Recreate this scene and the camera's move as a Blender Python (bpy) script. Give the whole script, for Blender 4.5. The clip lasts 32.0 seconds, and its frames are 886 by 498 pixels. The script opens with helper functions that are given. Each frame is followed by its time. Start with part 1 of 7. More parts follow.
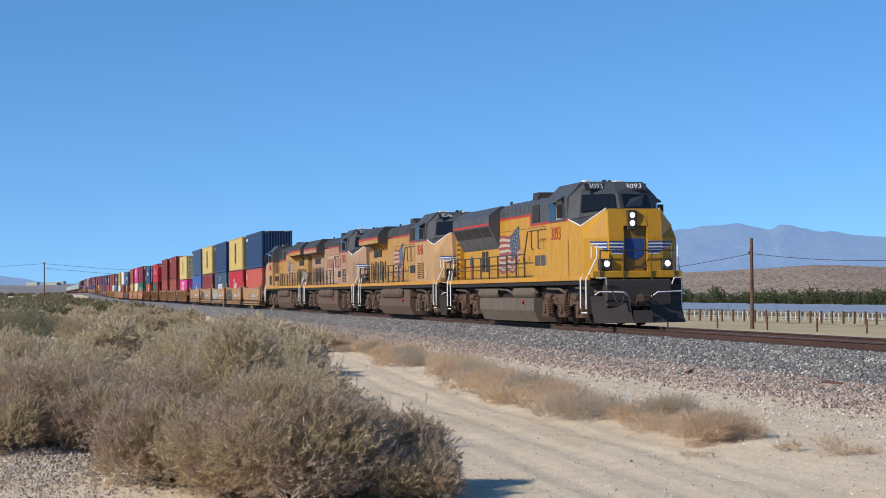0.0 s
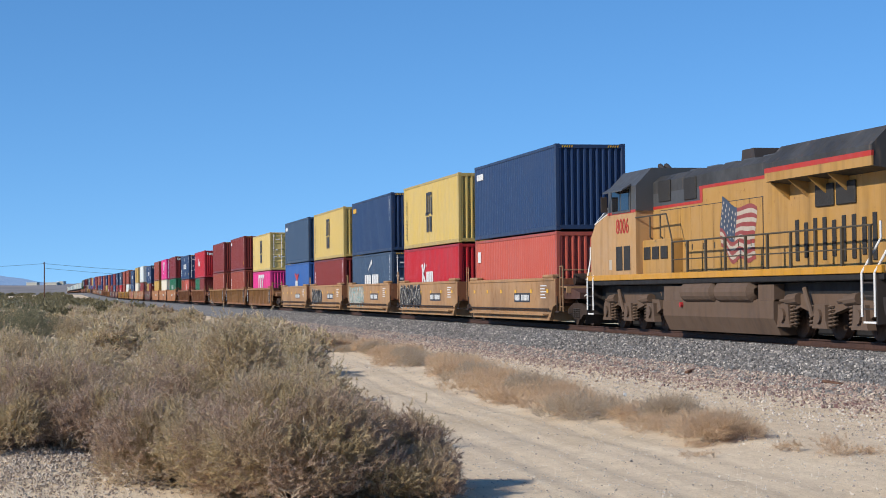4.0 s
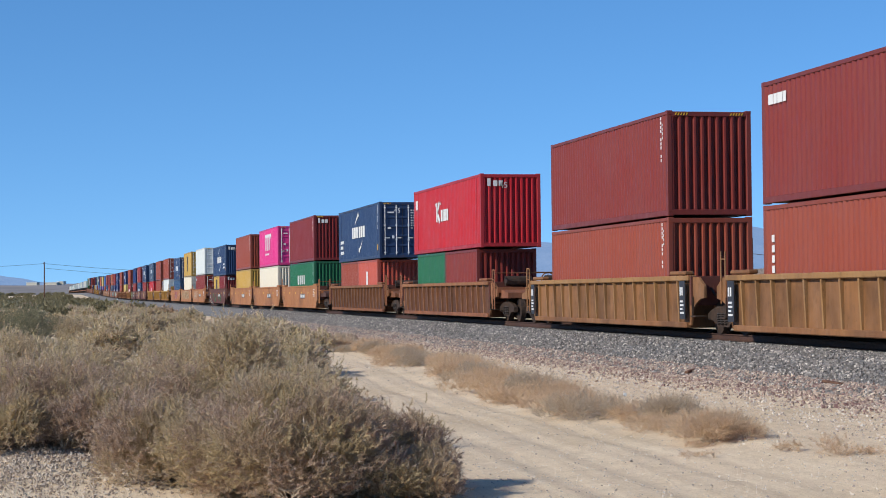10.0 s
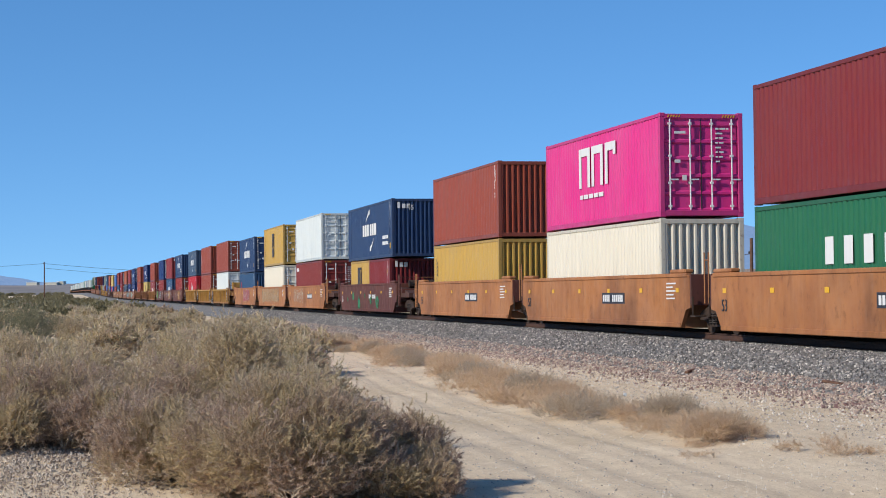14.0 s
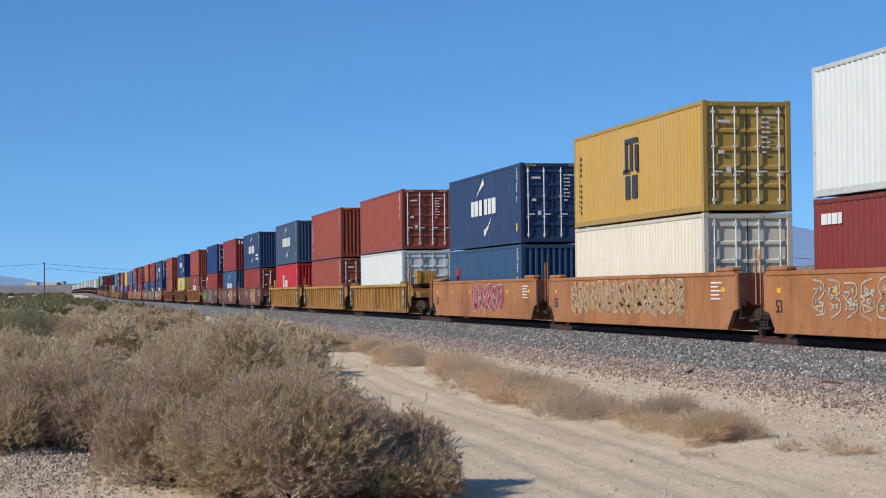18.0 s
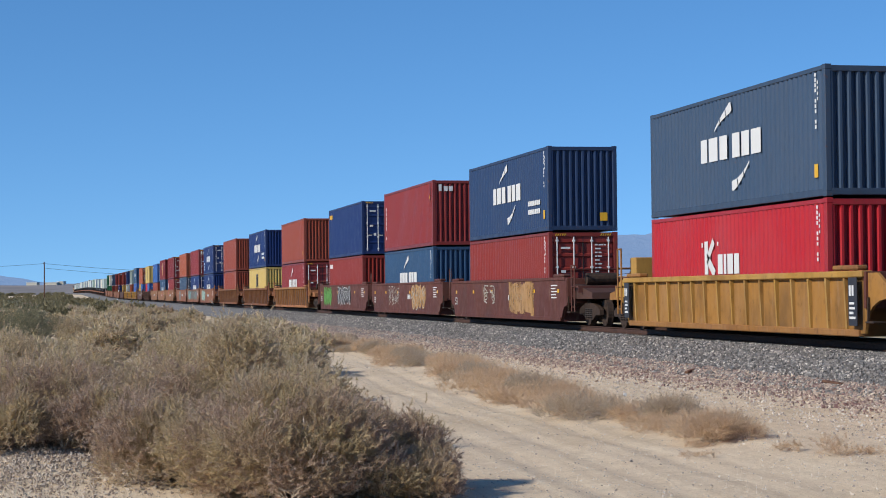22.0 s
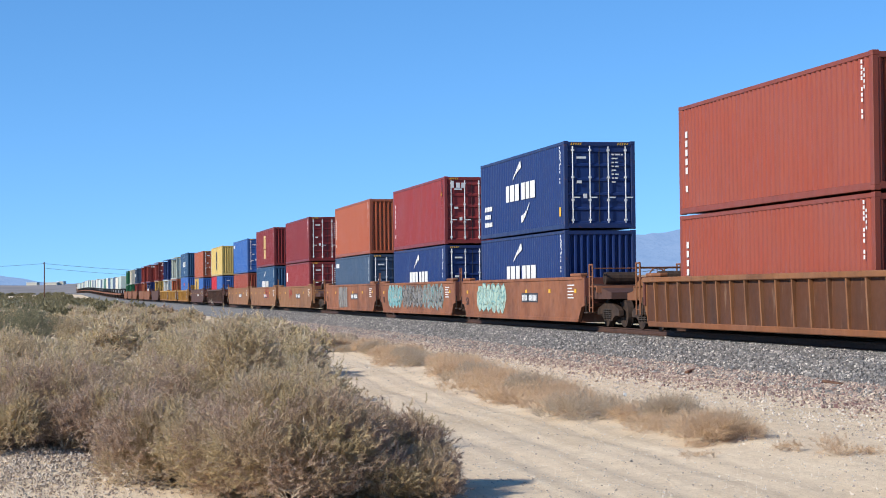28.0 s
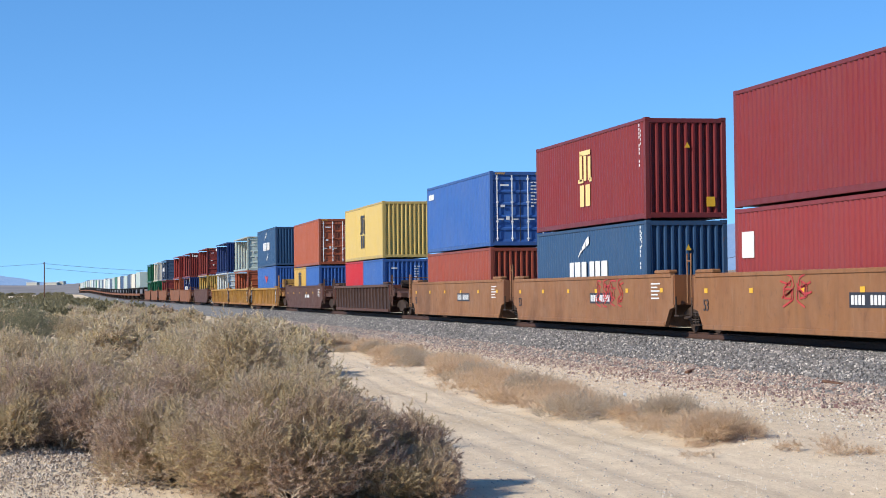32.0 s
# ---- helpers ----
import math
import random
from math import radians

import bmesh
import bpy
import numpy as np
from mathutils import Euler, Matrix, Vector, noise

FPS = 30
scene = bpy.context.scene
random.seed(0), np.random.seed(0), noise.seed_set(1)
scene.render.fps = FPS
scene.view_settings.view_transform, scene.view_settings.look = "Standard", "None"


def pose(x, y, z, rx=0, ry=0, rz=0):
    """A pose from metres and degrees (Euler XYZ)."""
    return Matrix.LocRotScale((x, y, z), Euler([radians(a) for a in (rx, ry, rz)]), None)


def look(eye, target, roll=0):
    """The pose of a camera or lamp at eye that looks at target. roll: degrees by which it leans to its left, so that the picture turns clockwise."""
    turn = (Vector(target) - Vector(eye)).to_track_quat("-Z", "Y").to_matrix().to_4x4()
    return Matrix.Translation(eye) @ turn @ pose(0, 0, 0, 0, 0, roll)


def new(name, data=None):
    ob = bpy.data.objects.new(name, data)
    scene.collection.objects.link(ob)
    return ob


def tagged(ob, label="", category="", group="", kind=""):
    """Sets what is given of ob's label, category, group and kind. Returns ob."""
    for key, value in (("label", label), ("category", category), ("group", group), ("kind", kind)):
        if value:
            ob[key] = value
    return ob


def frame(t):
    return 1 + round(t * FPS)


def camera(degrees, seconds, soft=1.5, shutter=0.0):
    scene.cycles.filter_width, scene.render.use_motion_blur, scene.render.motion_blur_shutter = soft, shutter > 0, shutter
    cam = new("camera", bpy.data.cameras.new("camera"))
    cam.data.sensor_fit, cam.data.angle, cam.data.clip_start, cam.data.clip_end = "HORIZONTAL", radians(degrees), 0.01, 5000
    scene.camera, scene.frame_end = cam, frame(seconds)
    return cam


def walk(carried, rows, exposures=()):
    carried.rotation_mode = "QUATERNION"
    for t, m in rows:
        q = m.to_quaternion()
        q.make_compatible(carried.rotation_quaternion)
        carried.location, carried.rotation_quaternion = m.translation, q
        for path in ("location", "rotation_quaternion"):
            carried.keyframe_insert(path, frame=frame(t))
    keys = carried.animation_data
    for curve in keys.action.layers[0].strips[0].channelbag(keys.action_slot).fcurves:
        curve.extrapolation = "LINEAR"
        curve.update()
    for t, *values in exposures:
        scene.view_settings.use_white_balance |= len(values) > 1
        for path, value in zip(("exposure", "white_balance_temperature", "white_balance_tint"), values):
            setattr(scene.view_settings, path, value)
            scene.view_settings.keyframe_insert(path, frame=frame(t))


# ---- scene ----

# ------------------------------------------------------------ camera
EYE = Vector((0.0, -17.84, 1.124))
YAW, TILT = 0.20662, 0.02312
cam = camera(26.39, 32.0, soft=0.95)
AIM = EYE + 100 * Vector((-math.cos(YAW) * math.cos(TILT), math.sin(YAW) * math.cos(TILT), math.sin(TILT)))
CAM_POSE = look(EYE, AIM, -0.59)
walk(cam, [(0.0, CAM_POSE), (32.0, CAM_POSE)], exposures=[(0.0, 0.07), (12.0, 0.06), (17.0, -0.06), (20.0, -0.1), (22.0, -0.06), (23.0, 0.13), (24.0, 0.34), (32.0, 0.36)])

# ------------------------------------------------------------ world and sun
TO_SUN = Vector((0.33, -1.0, 0.62)).normalized()
SUN_EL = math.asin(TO_SUN.z)
world = bpy.data.worlds.new("sky")
scene.world = world
world.use_nodes = True
wn = world.node_tree
sky = wn.nodes.new("ShaderNodeTexSky")
sky.sky_type = "NISHITA"
sky.sun_disc = False
sky.sun_elevation = SUN_EL
sky.sun_rotation = math.atan2(TO_SUN.x, TO_SUN.y)
sky.altitude = 3000
sky.air_density, sky.dust_density, sky.ozone_density = 1.0, 0.0, 6.0
wn.nodes["Background"].inputs["Strength"].default_value = 0.122
deep = wn.nodes.new("ShaderNodeHueSaturation")
deep.inputs["Saturation"].default_value = 1.15
haze = wn.nodes.new("ShaderNodeGamma")
haze.inputs["Gamma"].default_value = 0.9
# the clear desert air keeps its blue down to the horizon
air = wn.nodes.new("ShaderNodeTexCoord")
lift = wn.nodes.new("ShaderNodeMapping")
lift.inputs["Location"].default_value = (0, 0, 0.08)
wn.links.new(air.outputs["Generated"], lift.inputs[0])
wn.links.new(lift.outputs[0], sky.inputs[0])
wn.links.new(sky.outputs[0], haze.inputs["Color"])
wn.links.new(haze.outputs[0], deep.inputs["Color"])
tint = wn.nodes.new("ShaderNodeMix")
tint.data_type, tint.blend_type = "RGBA", "MULTIPLY"
tint.inputs[0].default_value = 1.0
tint.inputs[7].default_value = (1.53, 1.53, 1.48, 1)
wn.links.new(deep.outputs[0], tint.inputs[6])
wn.links.new(tint.outputs[2], wn.nodes["Background"].inputs["Color"])
sun = new("sun", bpy.data.lights.new("sun", "SUN"))
sun.data.energy, sun.data.angle, sun.data.color = 4.45, radians(0.53), (1.0, 0.94, 0.85)
sun.matrix_basis = look(Vector((0, 0, 50)) + TO_SUN * 100, (0, 0, 50))

# ------------------------------------------------------------ track line and the train's way
def rail_z(x):
    w = min(max((-400.0 - x) / 480.0, 0.0), 1.0)
    return -0.00131 * (x + 50.0) + 1.8 * w * w * (3 - 2 * w)


def run(t):
    k = (t - 16.0) / 16.0
    return 22.2231 * (t - 16.0) + 1.571 * k * k + 0.2064 * k ** 3


# ------------------------------------------------------------ materials
def nodes_of(name):
    m = bpy.data.materials.new(name)
    m.use_nodes = True
    return m, m.node_tree.nodes, m.node_tree.links, m.node_tree.nodes["Principled BSDF"]


def node(nt_nodes, kind, **vals):
    n = nt_nodes.new(kind)
    for k, v in vals.items():
        n.inputs[k].default_value = v
    return n


def ramp(N, K, src, p0, p1, c0=(0, 0, 0, 1), c1=(1, 1, 1, 1)):
    r = N.new("ShaderNodeValToRGB")
    r.color_ramp.elements[0].position, r.color_ramp.elements[1].position = p0, p1
    r.color_ramp.elements[0].color, r.color_ramp.elements[1].color = c0, c1
    K.new(src, r.inputs[0])
    return r.outputs[0]


def mix(N, K, fac, a, b, mode="MIX"):
    m = N.new("ShaderNodeMix")
    m.data_type, m.blend_type = "RGBA", mode
    for sock, v in ((m.inputs[0], fac), (m.inputs[6], a), (m.inputs[7], b)):
        if hasattr(v, "links"):
            K.new(v, sock)
        else:
            sock.default_value = v if isinstance(v, (int, float)) else (*v[:3], 1)
    return m.outputs[2]


def coords(N, K, scale=(1, 1, 1), jitter=True):
    tc = N.new("ShaderNodeTexCoord")
    mp = N.new("ShaderNodeMapping")
    mp.inputs["Scale"].default_value = scale
    K.new(tc.outputs["Object"], mp.inputs[0])
    if jitter:
        oi = N.new("ShaderNodeObjectInfo")
        mul = node(N, "ShaderNodeMath", **{})
        mul.operation = "MULTIPLY"
        mul.inputs[1].default_value = 40
        K.new(oi.outputs["Random"], mul.inputs[0])
        K.new(mul.outputs[0], mp.inputs["Location"])
    return mp.outputs[0]


def tex(N, K, vec, scale, detail=4.0, rough=0.55):
    n = node(N, "ShaderNodeTexNoise", Scale=scale, Detail=detail, Roughness=rough)
    K.new(vec, n.inputs["Vector"])
    return n.outputs["Fac"]


def bump(N, K, B, src, strength, dist):
    b = node(N, "ShaderNodeBump", Strength=strength, Distance=dist)
    K.new(src, b.inputs["Height"])
    K.new(b.outputs[0], B.inputs["Normal"])


def paint(name, rgb, rough=0.45, fade=0.25, dirt=0.25, rust=0.5, metal=0.0):
    """Weathered paint on steel: faded patches, rain streaks, rust specks."""
    m, N, K, B = nodes_of(name)
    v = coords(N, K)
    vs = coords(N, K, (1.5, 1.5, 0.16))
    lum = sum(rgb) / 3
    faded = tuple(c * 0.82 + 0.18 * (lum * 1.25 + 0.02) for c in rgb)
    col = mix(N, K, ramp(N, K, tex(N, K, v, 0.55, 3), 0.35, 0.75, (0, 0, 0, 1), (fade * 2.2, fade * 2.2, fade * 2.2, 1)), rgb, faded)
    grime = tuple(c * 0.58 + 0.012 for c in rgb)
    col = mix(N, K, ramp(N, K, tex(N, K, vs, 2.2, 5), 0.5, 0.78, (0, 0, 0, 1), (dirt * 2, dirt * 2, dirt * 2, 1)), col, grime)
    col = mix(N, K, ramp(N, K, tex(N, K, v, 5.5, 6, 0.7), 0.70 - 0.05 * rust, 0.76), col, (0.14, 0.055, 0.025))
    K.new(col, B.inputs["Base Color"])
    K.new(ramp(N, K, tex(N, K, v, 3.0), 0.3, 0.8, (rough - 0.08,) * 3 + (1,), (rough + 0.18,) * 3 + (1,)), B.inputs["Roughness"])
    B.inputs["Metallic"].default_value = metal
    B.inputs["Specular IOR Level"].default_value = 0.3
    bump(N, K, B, tex(N, K, v, 30, 3), 0.12, 0.01)
    return m


def grained(name, a, b, scale, rough=0.85, big=0.4, relief=0.5, dist=0.02, spec=0.3):
    """Two-scale mottled surface."""
    m, N, K, B = nodes_of(name)
    v = coords(N, K)
    f = tex(N, K, v, scale, 6, 0.65)
    col = mix(N, K, ramp(N, K, f, 0.32, 0.68), a, b)
    col = mix(N, K, ramp(N, K, tex(N, K, v, scale * 0.07, 3), 0.35, 0.7, (0, 0, 0, 1), (big,) * 3 + (1,)), col, tuple((x * 0.62) for x in a))
    K.new(col, B.inputs["Base Color"])
    B.inputs["Roughness"].default_value = rough
    B.inputs["Specular IOR Level"].default_value = spec
    bump(N, K, B, f, relief, dist)
    return m


def plain(name, rgb, rough=0.5, metal=0.0, glow=0.0):
    m, N, K, B = nodes_of(name)
    v = coords(N, K)
    col = mix(N, K, ramp(N, K, tex(N, K, v, 6.0, 5), 0.4, 0.75), rgb, tuple(c * 0.78 for c in rgb))
    K.new(col, B.inputs["Base Color"])
    B.inputs["Roughness"].default_value = rough
    B.inputs["Metallic"].default_value = metal
    if glow:
        B.inputs["Emission Color"].default_value = (*rgb, 1)
        B.inputs["Emission Strength"].default_value = glow
    return m


def islands(name, cols, rough=0.8, dist=0.0, scale=8.0):
    """Each loose piece takes one of several tones."""
    m, N, K, B = nodes_of(name)
    g = N.new("ShaderNodeNewGeometry")
    r = N.new("ShaderNodeValToRGB")
    r.color_ramp.interpolation = "LINEAR"
    el = r.color_ramp.elements
    while len(el) < len(cols):
        el.new(0.5)
    for i, c in enumerate(cols):
        el[i].position = i / (len(cols) - 1)
        el[i].color = (*c, 1)
    K.new(g.outputs["Random Per Island"], r.inputs[0])
    v = coords(N, K, jitter=False)
    K.new(mix(N, K, ramp(N, K, tex(N, K, v, scale, 4), 0.35, 0.75, (0, 0, 0, 1), (0.6, 0.6, 0.6, 1)), r.outputs[0], cols[0]), B.inputs["Base Color"])
    B.inputs["Roughness"].default_value = rough
    B.inputs["Specular IOR Level"].default_value = 0.25
    return m


PAINTS = {
    "navy": (0.018, 0.043, 0.108), "royal": (0.008, 0.027, 0.115), "blue": (0.03, 0.10, 0.31), "greyblue": (0.04, 0.07, 0.12),
    "steelblue": (0.023, 0.066, 0.14), "yellow": (0.50, 0.36, 0.105), "paleyellow": (0.54, 0.40, 0.13), "gold": (0.44, 0.27, 0.055), "red": (0.40, 0.012, 0.02),
    "salmon": (0.43, 0.08, 0.05), "darkred": (0.185, 0.025, 0.018), "maroon": (0.17, 0.017, 0.017), "brick": (0.25, 0.050, 0.026),
    "rustred": (0.22, 0.024, 0.016), "orange": (0.31, 0.075, 0.03), "pink": (0.58, 0.025, 0.19), "green": (0.012, 0.115, 0.05),
    "cream": (0.62, 0.57, 0.45), "white": (0.54, 0.58, 0.56), "palegreen": (0.38, 0.45, 0.40), "berry": (0.215, 0.025, 0.024),
}
PAINT = {k: paint("paint_" + k, v, dirt=0.13, rust=0.25) for k, v in PAINTS.items()}
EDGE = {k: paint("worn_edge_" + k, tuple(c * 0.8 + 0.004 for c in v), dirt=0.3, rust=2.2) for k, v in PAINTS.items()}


def rusty(name, rgb, alt, rough=0.68, amount=0.75):
    """Old car paint that goes over into rust in blotches and downward streaks."""
    m = paint(name, rgb, rough, 0.35, 0.28, 1.6)
    N, K = m.node_tree.nodes, m.node_tree.links
    B = N["Principled BSDF"]
    col = B.inputs["Base Color"].links[0].from_socket
    v, vs = coords(N, K, (1.0, 1.0, 0.7)), coords(N, K, (1.6, 1.6, 0.3))
    col = mix(N, K, ramp(N, K, tex(N, K, v, 0.85, 5, 0.6), 0.42, 0.66, (0, 0, 0, 1), (amount,) * 3 + (1,)), col, alt)
    col = mix(N, K, ramp(N, K, tex(N, K, vs, 1.7, 5, 0.65), 0.5, 0.75, (0, 0, 0, 1), (0.42, 0.42, 0.42, 1)), col, tuple(c * 0.5 + 0.01 for c in rgb))
    col = mix(N, K, ramp(N, K, tex(N, K, vs, 3.1, 4, 0.6), 0.6, 0.74, (0, 0, 0, 1), (0.35, 0.35, 0.35, 1)), col, (0.30, 0.20, 0.13))
    col = mix(N, K, ramp(N, K, tex(N, K, v, 3.4, 8, 0.75), 0.56, 0.70, (0, 0, 0, 1), (0.65, 0.65, 0.65, 1)), col, tuple(c * 0.3 + 0.012 for c in rgb))
    col = mix(N, K, ramp(N, K, tex(N, K, v, 0.35, 4, 0.6), 0.52, 0.68, (0, 0, 0, 1), (0.6, 0.6, 0.6, 1)), col, tuple(c * 0.42 + 0.01 for c in alt))
    K.new(col, B.inputs["Base Color"])
    return m


WELLP = {
    "tan": rusty("car_tan", (0.38, 0.215, 0.095), (0.29, 0.15, 0.065), amount=0.45), "dun": rusty("car_dun", (0.245, 0.112, 0.045), (0.19, 0.08, 0.035), amount=0.5),
    "umber": rusty("car_umber", (0.25, 0.112, 0.04), (0.185, 0.075, 0.032), amount=0.6),
    "russet": rusty("car_russet", (0.26, 0.095, 0.04), (0.14, 0.052, 0.028)), "brown": rusty("car_brown", (0.185, 0.066, 0.025), (0.25, 0.10, 0.035), amount=0.5),
    "rust": rusty("car_rust", (0.37, 0.15, 0.05), (0.24, 0.088, 0.036), amount=0.55), "maroon": rusty("car_maroon", (0.10, 0.03, 0.022), (0.14, 0.05, 0.03), amount=0.55),
    "ochre": rusty("car_ochre", (0.30, 0.135, 0.03), (0.20, 0.08, 0.028), amount=0.6), "dark": paint("car_dark", (0.08, 0.036, 0.025), 0.7, 0.3, 0.5, 1.2),
}
# rib sheets darker for dirt and painted-in rib shade; chords and ribs rubbed bare
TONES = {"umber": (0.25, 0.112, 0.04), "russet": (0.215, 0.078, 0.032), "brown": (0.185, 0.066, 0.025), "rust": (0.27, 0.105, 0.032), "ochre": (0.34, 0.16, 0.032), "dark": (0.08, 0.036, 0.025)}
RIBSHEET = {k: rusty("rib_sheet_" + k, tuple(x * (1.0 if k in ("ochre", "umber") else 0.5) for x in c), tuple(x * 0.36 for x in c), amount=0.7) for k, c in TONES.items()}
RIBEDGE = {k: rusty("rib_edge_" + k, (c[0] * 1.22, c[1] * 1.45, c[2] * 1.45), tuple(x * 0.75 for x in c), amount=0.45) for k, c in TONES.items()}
STEEL = paint("dark_steel", (0.045, 0.035, 0.03), 0.6, 0.3, 0.4, 1.5)
GRIME = grained("grimy_iron", (0.022, 0.015, 0.011), (0.075, 0.044, 0.028), 7.0, 0.75, 0.4, 0.3, 0.01)
ROD = plain("galvanised_rod", (0.66, 0.67, 0.66), 0.5)
RUBBER = plain("gasket", (0.02, 0.02, 0.022), 0.7)


def spray(name, rgb, keep=0.3):
    """Sprayed paint, worn through to what lies under it."""
    m = paint(name, rgb, 0.65, 0.4, 0.3, 0.2)
    N, K = m.node_tree.nodes, m.node_tree.links
    worn = tex(N, K, coords(N, K, (1.0, 1.0, 0.6)), 2.6, 7, 0.72)
    K.new(ramp(N, K, worn, 0.36, 0.54, (keep,) * 3 + (1,), (0.95,) * 3 + (1,)), N["Principled BSDF"].inputs["Alpha"])
    return m


DEC_WHITE = paint("white_marking", (0.62, 0.62, 0.60), 0.5, 0.1, 0.15, 0.0)
DEC_PALE = spray("pale_spray", (0.44, 0.40, 0.33))
DEC_MINT = spray("mint_spray", (0.36, 0.50, 0.42))
DEC_DARK = paint("dark_marking", (0.03, 0.032, 0.04), 0.5, 0.1, 0.1, 0.0)
SPRAY_DARK = spray("dark_spray", (0.028, 0.03, 0.034), 0.45)
DEC_YELLOW = paint("yellow_marking", (0.65, 0.36, 0.02), 0.5, 0.1, 0.1, 0.0)
DEC_RED = paint("red_marking", (0.42, 0.03, 0.03), 0.5, 0.15, 0.15, 0.0)
DEC_CYAN = spray("turquoise_spray", (0.15, 0.36, 0.37))
DEC_GREEN = spray("green_spray", (0.11, 0.29, 0.06))
DEC_TAN = spray("tan_patch", (0.40, 0.22, 0.08))
DEC_GREY = spray("grey_patch", (0.21, 0.20, 0.185))
DEC_PINK = spray("pink_spray", (0.36, 0.07, 0.09))
DEC_SAND = paint("pale_yellow_marking", (0.70, 0.52, 0.20), 0.5, 0.1, 0.1, 0.0)


# ------------------------------------------------------------ mesh building
class Shape:
    """Gathers vertices and faces of one mesh."""

    def __init__(self):
        self.v, self.f = [], []

    def add(self, vs, fs):
        n = len(self.v)
        self.v += [tuple(p) for p in vs]
        self.f += [tuple(i + n for i in f) for f in fs]
        return self

    def box(self, x0, x1, y0, y1, z0, z1, bev=0.0):
        if bev <= 0:
            return self.add([(x, y, z) for x in (x0, x1) for y in (y0, y1) for z in (z0, z1)],
                            [(0, 1, 3, 2), (4, 6, 7, 5), (0, 4, 5, 1), (2, 3, 7, 6), (0, 2, 6, 4), (1, 5, 7, 3)])
        b = min(bev, (x1 - x0) * 0.45, (y1 - y0) * 0.45, (z1 - z0) * 0.45)
        c = ((x0, x1), (y0, y1), (z0, z1))
        vs, idx = [], {}
        for sx in (0, 1):
            for sy in (0, 1):
                for sz in (0, 1):
                    s = (sx, sy, sz)
                    for ax in range(3):
                        p = [c[k][s[k]] + (0 if k == ax else (b if s[k] == 0 else -b)) for k in range(3)]
                        idx[(s, ax)] = len(vs)
                        vs.append(p)
        fs = []
        for ax in range(3):
            o = [k for k in range(3) if k != ax]
            for side in (0, 1):
                q = []
                for a, d in ((0, 0), (1, 0), (1, 1), (0, 1)):
                    s = [0, 0, 0]
                    s[ax], s[o[0]], s[o[1]] = side, a, d
                    q.append(idx[(tuple(s), ax)])
                fs.append(q)
            for a in (0, 1):
                for d in (0, 1):
                    s0, s1 = [0, 0, 0], [0, 0, 0]
                    s0[ax], s1[ax] = 0, 1
                    s0[o[0]] = s1[o[0]] = a
                    s0[o[1]] = s1[o[1]] = d
                    s0, s1 = tuple(s0), tuple(s1)
                    fs.append([idx[(s0, o[0])], idx[(s1, o[0])], idx[(s1, o[1])], idx[(s0, o[1])]])
        for sx in (0, 1):
            for sy in (0, 1):
                for sz in (0, 1):
                    fs.append([idx[((sx, sy, sz), k)] for k in range(3)])
        return self.add(vs, fs)

    def prism(self, poly, a0, a1, axis="y"):
        """Extrudes a polygon: given in (x, z) along y, in (y, z) along x, or in (x, y) along z."""
        put = {"y": lambda p, a: (p[0], a, p[1]), "x": lambda p, a: (a, p[0], p[1]), "z": lambda p, a: (p[0], p[1], a)}[axis]
        n = len(poly)
        return self.add([put(p, a) for a in (a0, a1) for p in poly],
                        [tuple(range(n)), tuple(range(2 * n - 1, n - 1, -1))] + [(i, i + n, (i + 1) % n + n, (i + 1) % n) for i in range(n)])

    def cyl(self, p0, p1, r0, r1=None, n=10, caps=True):
        p0, p1 = Vector(p0), Vector(p1)
        r1 = r0 if r1 is None else r1
        q = (p1 - p0).to_track_quat("Z", "Y")
        ring = [q @ Vector((math.cos(2 * math.pi * i / n), math.sin(2 * math.pi * i / n), 0)) for i in range(n)]
        fs = [(i, (i + 1) % n, (i + 1) % n + n, i + n) for i in range(n)]
        if caps:
            fs += [tuple(range(n))[::-1], tuple(range(n, 2 * n))]
        return self.add([p0 + r0 * a for a in ring] + [p1 + r1 * a for a in ring], fs)

    def tube(self, pts, r, n=6):
        for a, b in zip(pts, pts[1:]):
            self.cyl(a, b, r, n=n)
        return self

    def coil(self, x, y, z0, z1, radius, r, turns, n=8, k=5):
        """A wound spring as one swept tube."""
        m = turns * n + 1
        pts = []
        for i in range(m):
            a, z = 2 * math.pi * i / n, z0 + (z1 - z0) * i / (m - 1)
            for j in range(k):
                b = 2 * math.pi * j / k
                q = radius + r * math.cos(b)
                pts.append((x + q * math.cos(a), y + q * math.sin(a), z + r * math.sin(b)))
        return self.add(pts, [(i * k + j, i * k + (j + 1) % k, (i + 1) * k + (j + 1) % k, (i + 1) * k + j) for i in range(m - 1) for j in range(k)])

    def quad(self, *p):
        return self.add(p, [tuple(range(len(p)))])


def soft_normals(me):
    bm = bmesh.new()
    bm.from_mesh(me)
    bmesh.ops.recalc_face_normals(bm, faces=bm.faces)
    bm.to_mesh(me)
    bm.free()


def mesh_of(name, shape):
    me = bpy.data.meshes.new(name)
    me.from_pydata(shape.v, [], shape.f)
    soft_normals(me)
    me.materials.append(None)
    return me


def part(name, shape, material, parent=None, label="", m=None):
    """One mesh object under a thing; the mesh may be shared, the material is the object's own."""
    me = shape if isinstance(shape, bpy.types.Mesh) else mesh_of(name, shape)
    ob = new(name, me)
    ob.material_slots[0].link = "OBJECT"
    ob.material_slots[0].material = material
    ob.parent = parent
    if m is not None:
        ob.matrix_basis = m
    if label:
        ob["label"] = label
    return ob


